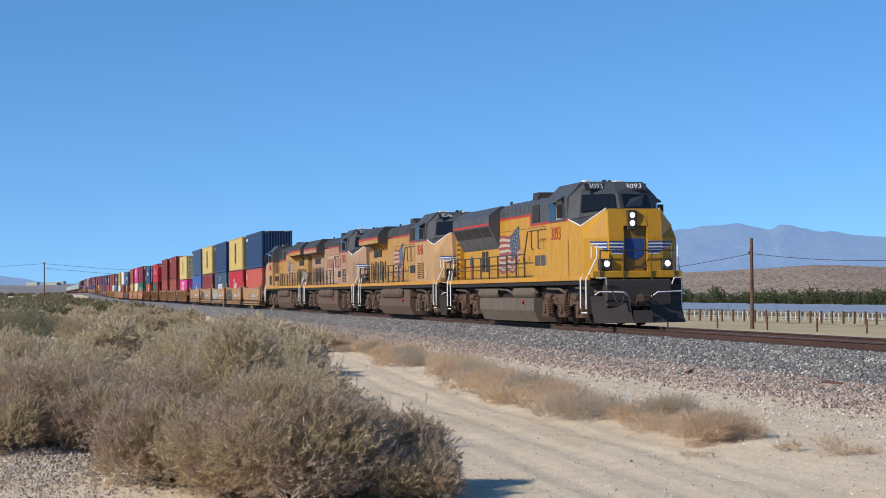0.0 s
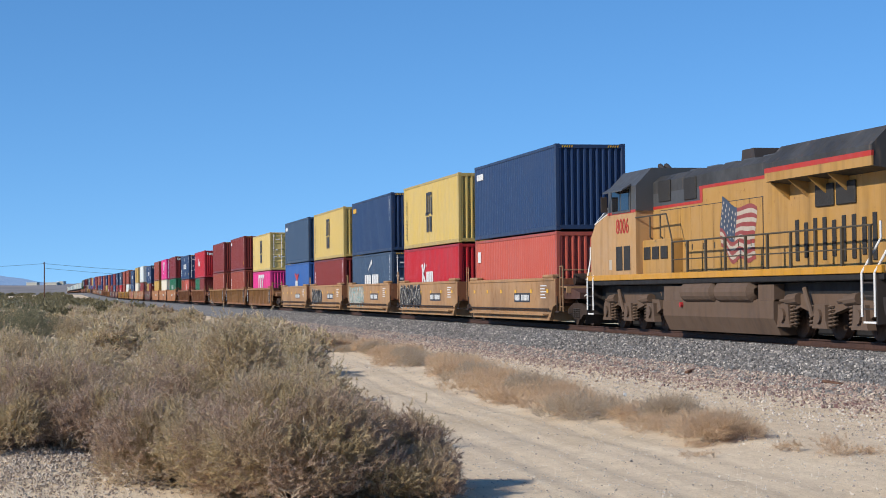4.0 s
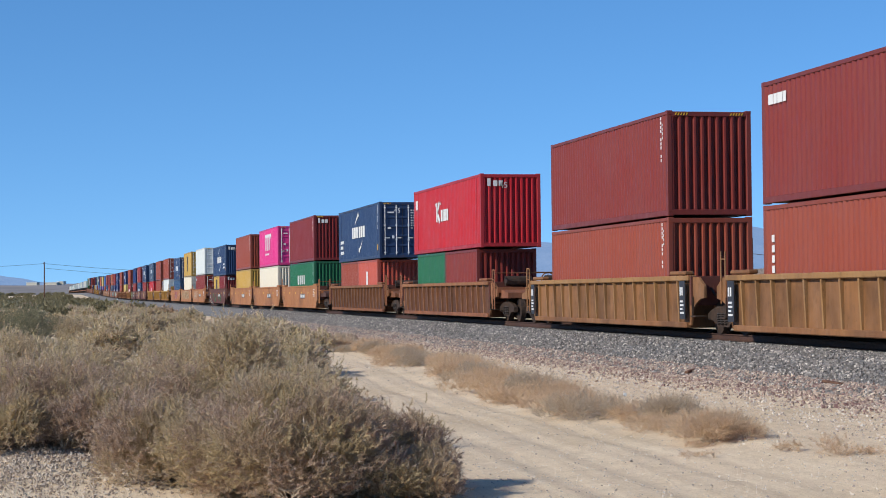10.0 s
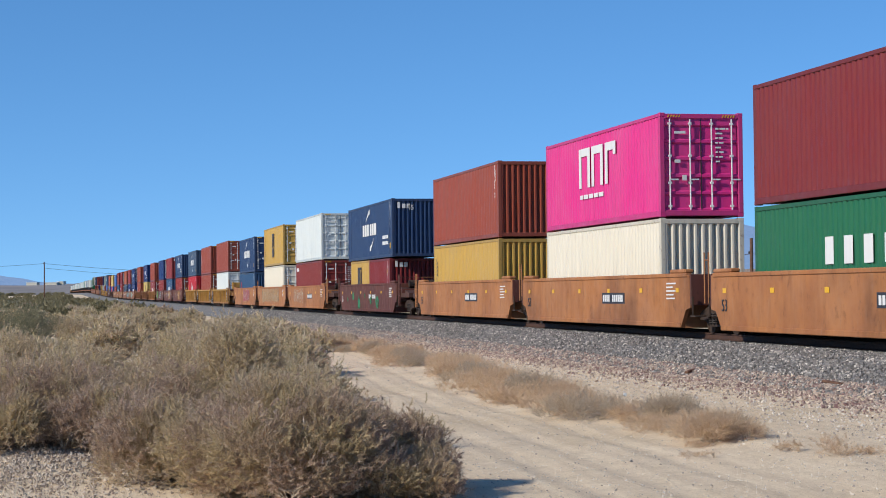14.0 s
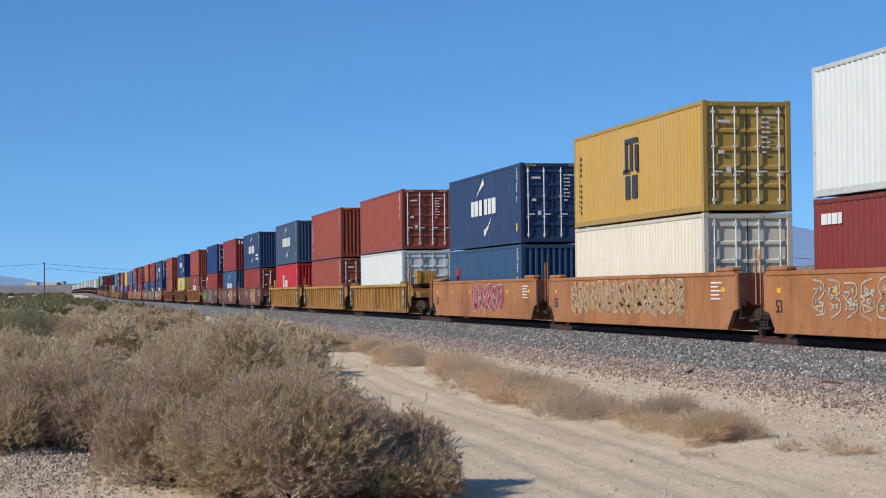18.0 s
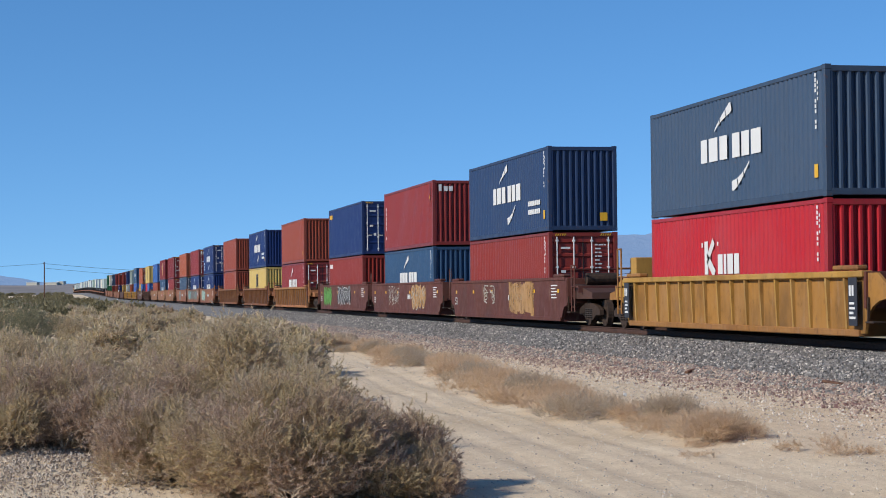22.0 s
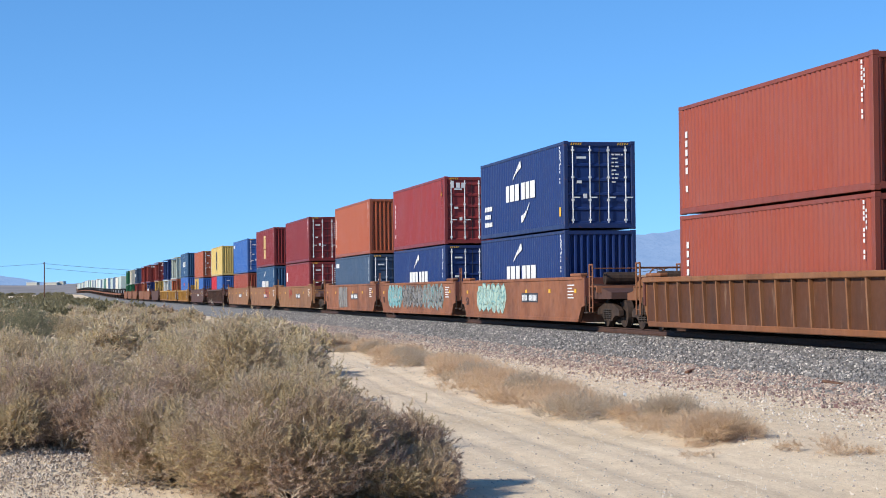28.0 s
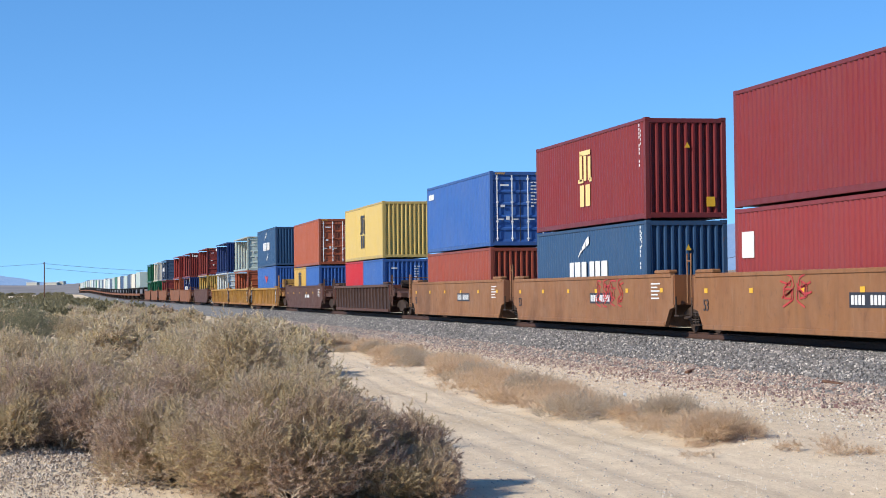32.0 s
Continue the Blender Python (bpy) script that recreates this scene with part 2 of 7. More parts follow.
def np_mesh(name, verts, faces, smooth=False):
    """A large mesh from arrays; all faces have the same number of corners."""
    me = bpy.data.meshes.new(name)
    verts, faces = np.asarray(verts, np.float32), np.asarray(faces, np.int32)
    k = faces.shape[1]
    me.vertices.add(len(verts))
    me.vertices.foreach_set("co", verts.ravel())
    me.loops.add(faces.size)
    me.loops.foreach_set("vertex_index", faces.ravel())
    me.polygons.add(len(faces))
    me.polygons.foreach_set("loop_start", np.arange(0, faces.size, k, dtype=np.int32))
    me.polygons.foreach_set("use_smooth", np.full(len(faces), smooth))
    me.update(calc_edges=True)
    me.validate()
    return me


CACHE = {}


def text_mesh(body, size):
    """Flat characters in the (x, z) plane, read from the near side."""
    key = ("text", body, size)
    if key not in CACHE:
        cu = bpy.data.curves.new("lettering", "FONT")
        cu.body, cu.size, cu.align_x, cu.align_y, cu.extrude = body, size, "CENTER", "CENTER", 0.004
        cu.resolution_u = 3
        ob = bpy.data.objects.new("lettering", cu)
        scene.collection.objects.link(ob)
        dg = bpy.context.evaluated_depsgraph_get()
        me = bpy.data.meshes.new_from_object(ob.evaluated_get(dg))
        bpy.data.objects.remove(ob)
        me.transform(Matrix.Rotation(radians(90), 4, "X"))
        me.materials.clear()
        me.materials.append(None)
        CACHE[key] = me
    return CACHE[key]


TRAIN = []       # (thing, place in the train, height over the rail)
WHEELS = []      # (wheelset, place in the train)


def in_train(ob, s, z=0.0):
    TRAIN.append((ob, s, z))
    x = s + run(0.0)
    ob.matrix_basis = pose(x, 0, rail_z(x) + z)
    return ob

# ------------------------------------------------------------ ground
def across_road(x, y):
    """Distance across the dirt track from its middle line."""
    return y + 11.7 + 0.05 * (x + 18.4) - 0.12 * math.sin(x * 0.21)


def ground_z(x, y):
    z = rail_z(x) if x > -900 else rail_z(-900)
    if y > 4.5:
        d = y - 4.5
        z += -0.9 - min(d * 0.024, 0.25) - min(d, 300.0) * 0.0123 - min(d * 0.0085, 1.1) - min(max(d - 130, 0) * 0.0035, 1.6) - (z * min(d / 150.0, 1.0))
    else:
        d = max(-4.5 - y, 0.0)
        z += -0.88 - z * min(d / 30.0, 1.0) * (1 if x > -120 else max(0, 1 - (-120 - x) / 60.0))
    near = max(0.0, 1 - math.hypot(x + 30, y + 12) / 160.0)
    z += near * (0.05 * noise.noise(Vector((x * 0.25, y * 0.4, 0))) + 0.02 * noise.noise(Vector((x * 1.3, y * 1.3, 3))))
    # pale gravel bank beside the shrubs
    z += 0.32 * math.exp(-((x + 23.5) / 3.0) ** 2 - ((y + 18.0) / 1.5) ** 2)
    # wheel ruts of the dirt road
    u = across_road(x, y)
    for c in (-0.75, 0.1, 1.05):
        e = (u - c) / 0.17
        z += near * (0.010 * math.exp(-((abs(e) - 1.7) * 1.4) ** 2) - 0.017 * math.exp(-e * e))
    z += 0.09 * near * max(0.0, min(1.0, u - 1.6)) - 0.05 * near * math.exp(-(u / 1.8) ** 2)
    return z


def ladder(stops):
    out = []
    for a, b, st in stops:
        n = max(1, round((b - a) / st))
        out += [a + (b - a) * i / n for i in range(n)]
    return out + [stops[-1][1]]


xs = ladder([(-4200, -1200, 300), (-1200, -300, 50), (-300, -90, 6), (-90, -14, 0.4), (-14, 30, 2), (30, 300, 30), (300, 1500, 300)])
ys = ladder([(-2500, -300, 300), (-300, -60, 20), (-60, -24, 3), (-24, -16, 0.4), (-16, -7, 0.09), (-7, -3, 0.3), (-3, 12, 3), (12, 300, 16), (300, 700, 50), (700, 4200, 350)])
gv = [(x, y, ground_z(x, y)) for x in xs for y in ys]
ny = len(ys)
gf = [(i * ny + j, (i + 1) * ny + j, (i + 1) * ny + j + 1, i * ny + j + 1) for i in range(len(xs) - 1) for j in range(ny - 1)]


def sand_material():
    m, N, K, B = nodes_of("desert_sand")
    v = coords(N, K, jitter=False)
    fine, mid, big = tex(N, K, v, 26, 8, 0.78), tex(N, K, v, 2.2, 6, 0.7), tex(N, K, v, 0.12, 4)
    # streaks that follow the dirt track
    at = N.new("ShaderNodeAttribute")
    at.attribute_name = "track"
    sc = N.new("ShaderNodeMapping")
    sc.inputs["Scale"].default_value = (0.16, 3.4, 1)
    K.new(at.outputs["Vector"], sc.inputs[0])
    streak = tex(N, K, sc.outputs[0], 1.7, 7, 0.72)
    grit = node(N, "ShaderNodeTexVoronoi", Scale=34.0)
    K.new(v, grit.inputs["Vector"])
    col = mix(N, K, ramp(N, K, fine, 0.3, 0.72), (0.60, 0.46, 0.31), (0.84, 0.69, 0.50))
    col = mix(N, K, ramp(N, K, streak, 0.50, 0.68, (0, 0, 0, 1), (0.6, 0.6, 0.6, 1)), col, (0.83, 0.70, 0.51))
    col = mix(N, K, ramp(N, K, streak, 0.30, 0.44, (0.35, 0.35, 0.35, 1), (0, 0, 0, 1)), col, (0.50, 0.385, 0.26))
    col = mix(N, K, ramp(N, K, mid, 0.50, 0.72, (0, 0, 0, 1), (0.6, 0.6, 0.6, 1)), col, (0.50, 0.385, 0.26))
    col = mix(N, K, ramp(N, K, big, 0.5, 0.66, (0, 0, 0, 1), (0.5, 0.5, 0.5, 1)), col, (0.50, 0.37, 0.22))
    col = mix(N, K, ramp(N, K, grit.outputs["Distance"], 0.12, 0.28, (0.5, 0.5, 0.5, 1), (0, 0, 0, 1)), col, (0.34, 0.25, 0.17))
    K.new(col, B.inputs["Base Color"])
    B.inputs["Roughness"].default_value = 0.95
    B.inputs["Specular IOR Level"].default_value = 0.15
    both = N.new("ShaderNodeMath")
    both.operation = "ADD"
    K.new(fine, both.inputs[0])
    K.new(streak, both.inputs[1])
    bump(N, K, B, both.outputs[0], 0.7, 0.022)
    return m


SAND = sand_material()
ground = new("ground", np_mesh("ground", gv, gf, True))
ground.data.materials.append(SAND)
track_line = ground.data.attributes.new("track", "FLOAT_VECTOR", "POINT")
track_line.data.foreach_set("vector", [c for x, y, z in gv for c in (x, across_road(x, y), 0.0)])
tagged(ground, "pale dry desert sand with a dirt track and wheel ruts", "ground", kind="structure")

# ------------------------------------------------------------ railway track
BALLAST = islands("ballast_stone", [(0.075, 0.072, 0.07), (0.20, 0.19, 0.18), (0.34, 0.315, 0.29), (0.11, 0.105, 0.10), (0.27, 0.245, 0.225), (0.72, 0.66, 0.58)], 0.85)
PINKROCK = islands("pinkish_stone", [(0.17, 0.10, 0.095), (0.36, 0.28, 0.23), (0.52, 0.43, 0.33), (0.23, 0.14, 0.13), (0.64, 0.54, 0.42), (0.20, 0.175, 0.16)], 0.9)
PALEROCK = islands("pale_gravel", [(0.34, 0.28, 0.23), (0.60, 0.52, 0.43), (0.72, 0.65, 0.56), (0.26, 0.21, 0.18)], 0.9)
BANKROCK = islands("bank_gravel", [(0.26, 0.20, 0.16), (0.49, 0.41, 0.32), (0.64, 0.55, 0.44), (0.18, 0.14, 0.11)], 0.9)
BEDDING = grained("ballast_bed", (0.10, 0.10, 0.10), (0.27, 0.265, 0.26), 16.0, 0.9, 0.3, 0.9, 0.05)
RAILSTEEL = grained("rusty_rail", (0.05, 0.026, 0.018), (0.10, 0.05, 0.034), 9.0, 0.7, 0.4, 0.2, 0.005)
RAILHEAD = plain("polished_railhead", (0.42, 0.40, 0.38), 0.25, 0.9)

BED_PROFILE = [(-4.3, -0.98), (-3.9, -0.87), (-2.0, -0.235), (-1.62, -0.205), (-0.9, -0.20), (0.9, -0.20), (1.62, -0.205), (2.1, -0.25), (3.9, -0.9), (4.6, -1.1)]


def bed_z(y):
    for (y0, z0), (y1, z1) in zip(BED_PROFILE, BED_PROFILE[1:]):
        if y0 <= y <= y1:
            return z0 + (z1 - z0) * (y - y0) / (y1 - y0)
    return -1.0


bx = ladder([(-1900, -300, 25), (-300, -110, 4), (-110, -25, 0.7), (-25, 80, 4)])
bv = []
for x in bx:
    for k, (y, z) in enumerate(BED_PROFILE):
        w = 0.12 * noise.noise(Vector((x * 0.35, y, 7))) if k in (1, 8) else 0.02 * noise.noise(Vector((x, y, 2)))
        bv.append((x, y + (w * 2.0 if k == 1 else 0), z + rail_z(x) + (0 if k in (0, 9) else w)))
nb = len(BED_PROFILE)
bf = [(i * nb + j, (i + 1) * nb + j, (i + 1) * nb + j + 1, i * nb + j + 1) for i in range(len(bx) - 1) for j in range(nb - 1)]
bed = new("ballast_bed", np_mesh("ballast_bed", bv, bf, False))
bed.data.materials.append(BEDDING)
tagged(bed, "raised bed of grey crushed stone under the railway track", "ballast", kind="structure")

RAIL_PROFILE = [(-0.075, -0.172), (0.075, -0.172), (0.075, -0.158), (0.012, -0.140), (0.010, -0.045), (0.036, -0.032), (0.036, -0.004), (0.028, 0.0),
                (-0.028, 0.0), (-0.036, -0.004), (-0.036, -0.032), (-0.010, -0.045), (-0.012, -0.140), (-0.075, -0.158)]
for yc in (-0.7535, 0.7535):
    rx = ladder([(-1900, -300, 25), (-300, 80, 6)])
    n = len(RAIL_PROFILE)
    rv = [(x, yc + p[0], p[1] + rail_z(x)) for x in rx for p in RAIL_PROFILE]
    rf = [(i * n + j, (i + 1) * n + j, (i + 1) * n + (j + 1) % n, i * n + (j + 1) % n) for i in range(len(rx) - 1) for j in range(n)]
    rail = new("rail", np_mesh("rail", rv, rf))
    rail.data.materials.append(RAILSTEEL)
    rail.data.materials.append(RAILHEAD)
    for p in rail.data.polygons:
        if p.index % n in (7,):
            p.material_index = 1
    tagged(rail, "rust-brown steel rail with a worn shiny head", "rail", "running rails", "structure")


# rough stones, each its own small lump
def stones(name, n, place, size, material, label, seed):
    rng = np.random.default_rng(seed)
    base = np.array([(1, 0, 0), (-1, 0, 0), (0, 1, 0), (0, -1, 0), (0, 0, 1), (0, 0, -1)], float)
    tri = np.array([(0, 2, 4), (2, 1, 4), (1, 3, 4), (3, 0, 4), (2, 0, 5), (1, 2, 5), (3, 1, 5), (0, 3, 5)])
    p = place(rng, n)
    r = size[0] + (size[1] - size[0]) * rng.random(n) ** 1.7
    a = rng.normal(size=(n, 4))
    a /= np.linalg.norm(a, axis=1)[:, None]
    w, x, y, z = a.T
    R = np.stack([np.stack([1 - 2 * (y * y + z * z), 2 * (x * y - z * w), 2 * (x * z + y * w)], -1),
                  np.stack([2 * (x * y + z * w), 1 - 2 * (x * x + z * z), 2 * (y * z - x * w)], -1),
                  np.stack([2 * (x * z - y * w), 2 * (y * z + x * w), 1 - 2 * (x * x + y * y)], -1)], 1)
    local = base[None] * (0.65 + 0.6 * rng.random((n, 6, 1))) * r[:, None, None]
    local += rng.normal(size=(n, 6, 3)) * r[:, None, None] * 0.18
    V = np.einsum("nij,nkj->nki", R, local) + p[:, None, :]
    F = (tri[None] + (np.arange(n) * 6)[:, None, None]).reshape(-1, 3)
    ob = new(name, np_mesh(name, V.reshape(-1, 3), F))
    ob.data.materials.append(material)
    return tagged(ob, label, "gravel", kind="stuff")


ZR = np.vectorize(rail_z)
BZ = np.vectorize(bed_z)
GZ = np.vectorize(ground_z)


def far_biased(rng, n, x0, x1):
    """Distances with more pieces close to the camera."""
    k = rng.random(n)
    return -(abs(x0) * (abs(x1) / abs(x0)) ** k)


def on_bed(rng, n):
    x = far_biased(rng, n, 26, 150)
    y = -1.0 - 3.0 * rng.random(n)
    return np.stack([x, y, BZ(y) + ZR(x) + 0.008], -1)


def on_toe(rng, n):
    x = far_biased(rng, n, 22, 130)
    y = -3.15 - np.abs(rng.normal(size=n)) * 0.95
    z = np.where(y > -3.95, BZ(np.maximum(y, -4.3)) + ZR(x), GZ(x, y))
    return np.stack([x, y, z + 0.01], -1)


def on_sand(rng, n):
    x = far_biased(rng, n, 16, 90)
    y = -4.1 - np.abs(rng.normal(size=n)) * 1.9
    return np.stack([x, y, GZ(x, y) + 0.004], -1)


def on_bank(rng, n):
    x = -23.5 + rng.normal(size=n) * 2.2
    y = -18.2 + rng.normal(size=n) * 1.0
    return np.stack([x, y, GZ(x, y) + 0.01], -1)


def on_road(rng, n):
    x = far_biased(rng, n, 16, 60)
    y = -15.0 + 9.0 * rng.random(n)
    return np.stack([x, y, GZ(x, y) + 0.003], -1)


stones("ballast_stones", 58000, on_bed, (0.022, 0.048), BALLAST, "loose grey crushed stones along the railway track", 1)
stones("toe_stones", 27000, on_toe, (0.018, 0.055), PINKROCK, "pinkish and pale stones at the foot of the track bed", 2)
stones("scattered_stones", 11000, on_sand, (0.009, 0.035), PALEROCK, "pale stones scattered on dry sand", 3)
stones("bank_gravel", 26000, on_bank, (0.007, 0.024), BANKROCK, "pale gravel heaped beside dry shrubs", 4)
stones("road_pebbles", 9000, on_road, (0.004, 0.017), PALEROCK, "small pebbles on the dirt track", 5)

# ------------------------------------------------------------ containers
CW, CH = 2.438, 2.896
LONG, LONG45, SHORT = 12.192, 13.716, 6.058


def cached(key, make):
    if key not in CACHE:
        CACHE[key] = mesh_of(key[0], make())
    return CACHE[key]


def corrugated(s, a0, a1, z0, z1, at, depth, pitch, axis, side):
    """A trapezoid-ribbed sheet. axis 'x': runs along x at y=at; axis 'y': runs along y at x=at. side: its outward sign."""
    n = max(2, round((a1 - a0) / pitch))
    p = (a1 - a0) / n
    prof = []
    for i in range(n):
        b = a0 + i * p
        prof += [(b, 0.0), (b + 0.26 * p, 0.0), (b + 0.5 * p, -depth), (b + 0.76 * p, -depth)]
    prof.append((a1, 0.0))
    vs = []
    for a, d in prof:
        for z in (z0, z1):
            vs.append((a, at + side * d, z) if axis == "x" else (at + side * d, a, z))
    return s.add(vs, [(2 * i, 2 * i + 2, 2 * i + 3, 2 * i + 1) for i in range(len(prof) - 1)])


def container_meshes(length, h, front):
    hl, hw = length / 2, CW / 2
    key = (round(length, 2), round(h, 2))
    out = {}
    for side, nm in ((-1, "side_near"), (1, "side_far")):
        out[nm] = cached(("side_wall", nm) + key, lambda: corrugated(Shape(), -hl + 0.16, hl - 0.16, 0.16, h - 0.1, side * (hw - 0.012), 0.036, 0.278, "x", side))
    out["roof"] = cached(("roof",) + key, lambda: Shape().box(-hl + 0.1, hl - 0.1, -hw + 0.05, hw - 0.05, h - 0.05, h - 0.02))
    out["floor"] = cached(("floor_frame",) + key, lambda: Shape().box(-hl + 0.1, hl - 0.1, -hw + 0.06, hw - 0.06, 0.03, 0.14))

    for y, nm in ((-1, "n"), (1, "f")):
        y0, y1 = sorted((y * hw, y * (hw - 0.06)))
        out["top_rail" + nm] = cached(("top_rail", nm) + key, lambda: Shape().box(-hl + 0.15, hl - 0.15, y0, y1, h - 0.115, h - 0.015, 0.01))
        out["bottom_rail" + nm] = cached(("bottom_rail", nm) + key, lambda: Shape().box(-hl + 0.15, hl - 0.15, y0, y1, 0.015, 0.17, 0.01))
    for nm, x0, x1 in (("post_f", hl - 0.17, hl - 0.002), ("post_r", -hl + 0.002, -hl + 0.17)):
        for sd, y0, y1 in (("n", -hw + 0.002, -hw + 0.14), ("f", hw - 0.14, hw - 0.002)):
            out[nm + sd] = cached(("corner_post", nm + sd) + key, lambda: Shape().box(x0, x1, y0, y1, 0.11, h - 0.11, 0.012))

    for x0, x1, nm in ((hl - 0.12, hl - 0.004, "f"), (-hl + 0.004, -hl + 0.12, "r")):
        out["header" + nm] = cached(("end_header", nm) + key, lambda: Shape().box(x0, x1, -hw + 0.14, hw - 0.14, h - 0.16, h - 0.03, 0.01))
        out["sill" + nm] = cached(("end_sill", nm) + key, lambda: Shape().box(x0, x1, -hw + 0.14, hw - 0.14, 0.03, 0.18, 0.01))
    out["end_r"] = cached(("rear_wall",) + key, lambda: corrugated(Shape(), -hw + 0.13, hw - 0.13, 0.17, h - 0.15, -hl + 0.04, 0.045, 0.24, "y", -1))
    if front == "wall":
        out["end_f"] = cached(("front_wall",) + key, lambda: corrugated(Shape(), -hw + 0.13, hw - 0.13, 0.17, h - 0.15, hl - 0.015, 0.10, 0.218, "y", 1))
    out["casting"] = cached(("corner_casting", "c"), lambda: Shape().box(-0.089, 0.089, -0.081, 0.081, -0.059, 0.059, 0.012))
    return out


def door_meshes(h):
    hw = CW / 2
    out = {}

    def leaf(y0, y1):
        s = Shape()
        rows = 5
        prof = [(-0.045, 0.18), (0.012, 0.18)]
        for k in range(rows):
            za = 0.26 + k * (h - 0.5) / rows
            zb = za + (h - 0.5) / rows - 0.14
            prof += [(0.012, za - 0.035), (-0.028, za), (-0.028, zb), (0.012, zb + 0.035)]
        return s.prism(prof + [(0.012, h - 0.16), (-0.045, h - 0.16)], y0, y1)
    out["leaf_n"] = cached(("door", "n", h), lambda: leaf(-hw + 0.13, -0.012))
    out["leaf_f"] = cached(("door", "f", h), lambda: leaf(0.012, hw - 0.13))

    def bar():
        s = Shape().cyl((0.045, 0, 0.2), (0.045, 0, h - 0.17), 0.022, n=6)
        for z in (0.3, 0.95, 1.7, h - 0.3):
            s.box(0.0, 0.065, -0.045, 0.045, z - 0.03, z + 0.03)
        s.box(0.04, 0.075, -0.02, 0.24, 1.02, 1.06)
        return s
    out["bar"] = cached(("locking_bar", h), bar)
    out["gasket"] = cached(("door_gasket", h), lambda: Shape().box(-0.03, 0.004, -0.011, 0.011, 0.2, h - 0.17))
    return out


def stroke(s, pts, w, lift=0.0):
    """A flat ribbon in the (x, z) plane."""
    n = len(pts)
    L = []
    for i, p in enumerate(pts):
        a, b = pts[max(i - 1, 0)], pts[min(i + 1, n - 1)]
        d = math.hypot(b[0] - a[0], b[1] - a[1]) or 1
        ww = w[i] if isinstance(w, (list, tuple)) else w
        nx, nz = -(b[1] - a[1]) / d * ww / 2, (b[0] - a[0]) / d * ww / 2
        L.append(((p[0] + nx, lift, p[1] + nz), (p[0] - nx, lift, p[1] - nz)))
    for (a, b), (c, d) in zip(L, L[1:]):
        s.quad(a, b, d, c)
    return s


def blocks(s, x, z, h, widths, gap, lift=0.0):
    """A row of plain blocks that stands for a word."""
    for w in widths:
        s.box(x, x + w, lift - 0.002, lift + 0.002, z, z + h)
        x += w + gap
    return x


def sweep(s, x, z, w, h, way, y):
    """A broken sweep of three strokes, thick at its outer end."""
    for k in range(3):
        pts, ws = [], []
        for i in range(4):
            t = (k + 0.06 + 0.88 * i / 3) / 3
            u = t if way > 0 else 1 - t
            pts.append((x + w * u, z + h * (u ** 0.75 if way > 0 else u ** 1.7)))
            ws.append(0.04 + 0.26 * t ** 1.3 * (0.75 if i == 3 and k == 2 else 1.0))
        stroke(s, pts, ws, y)
    return s


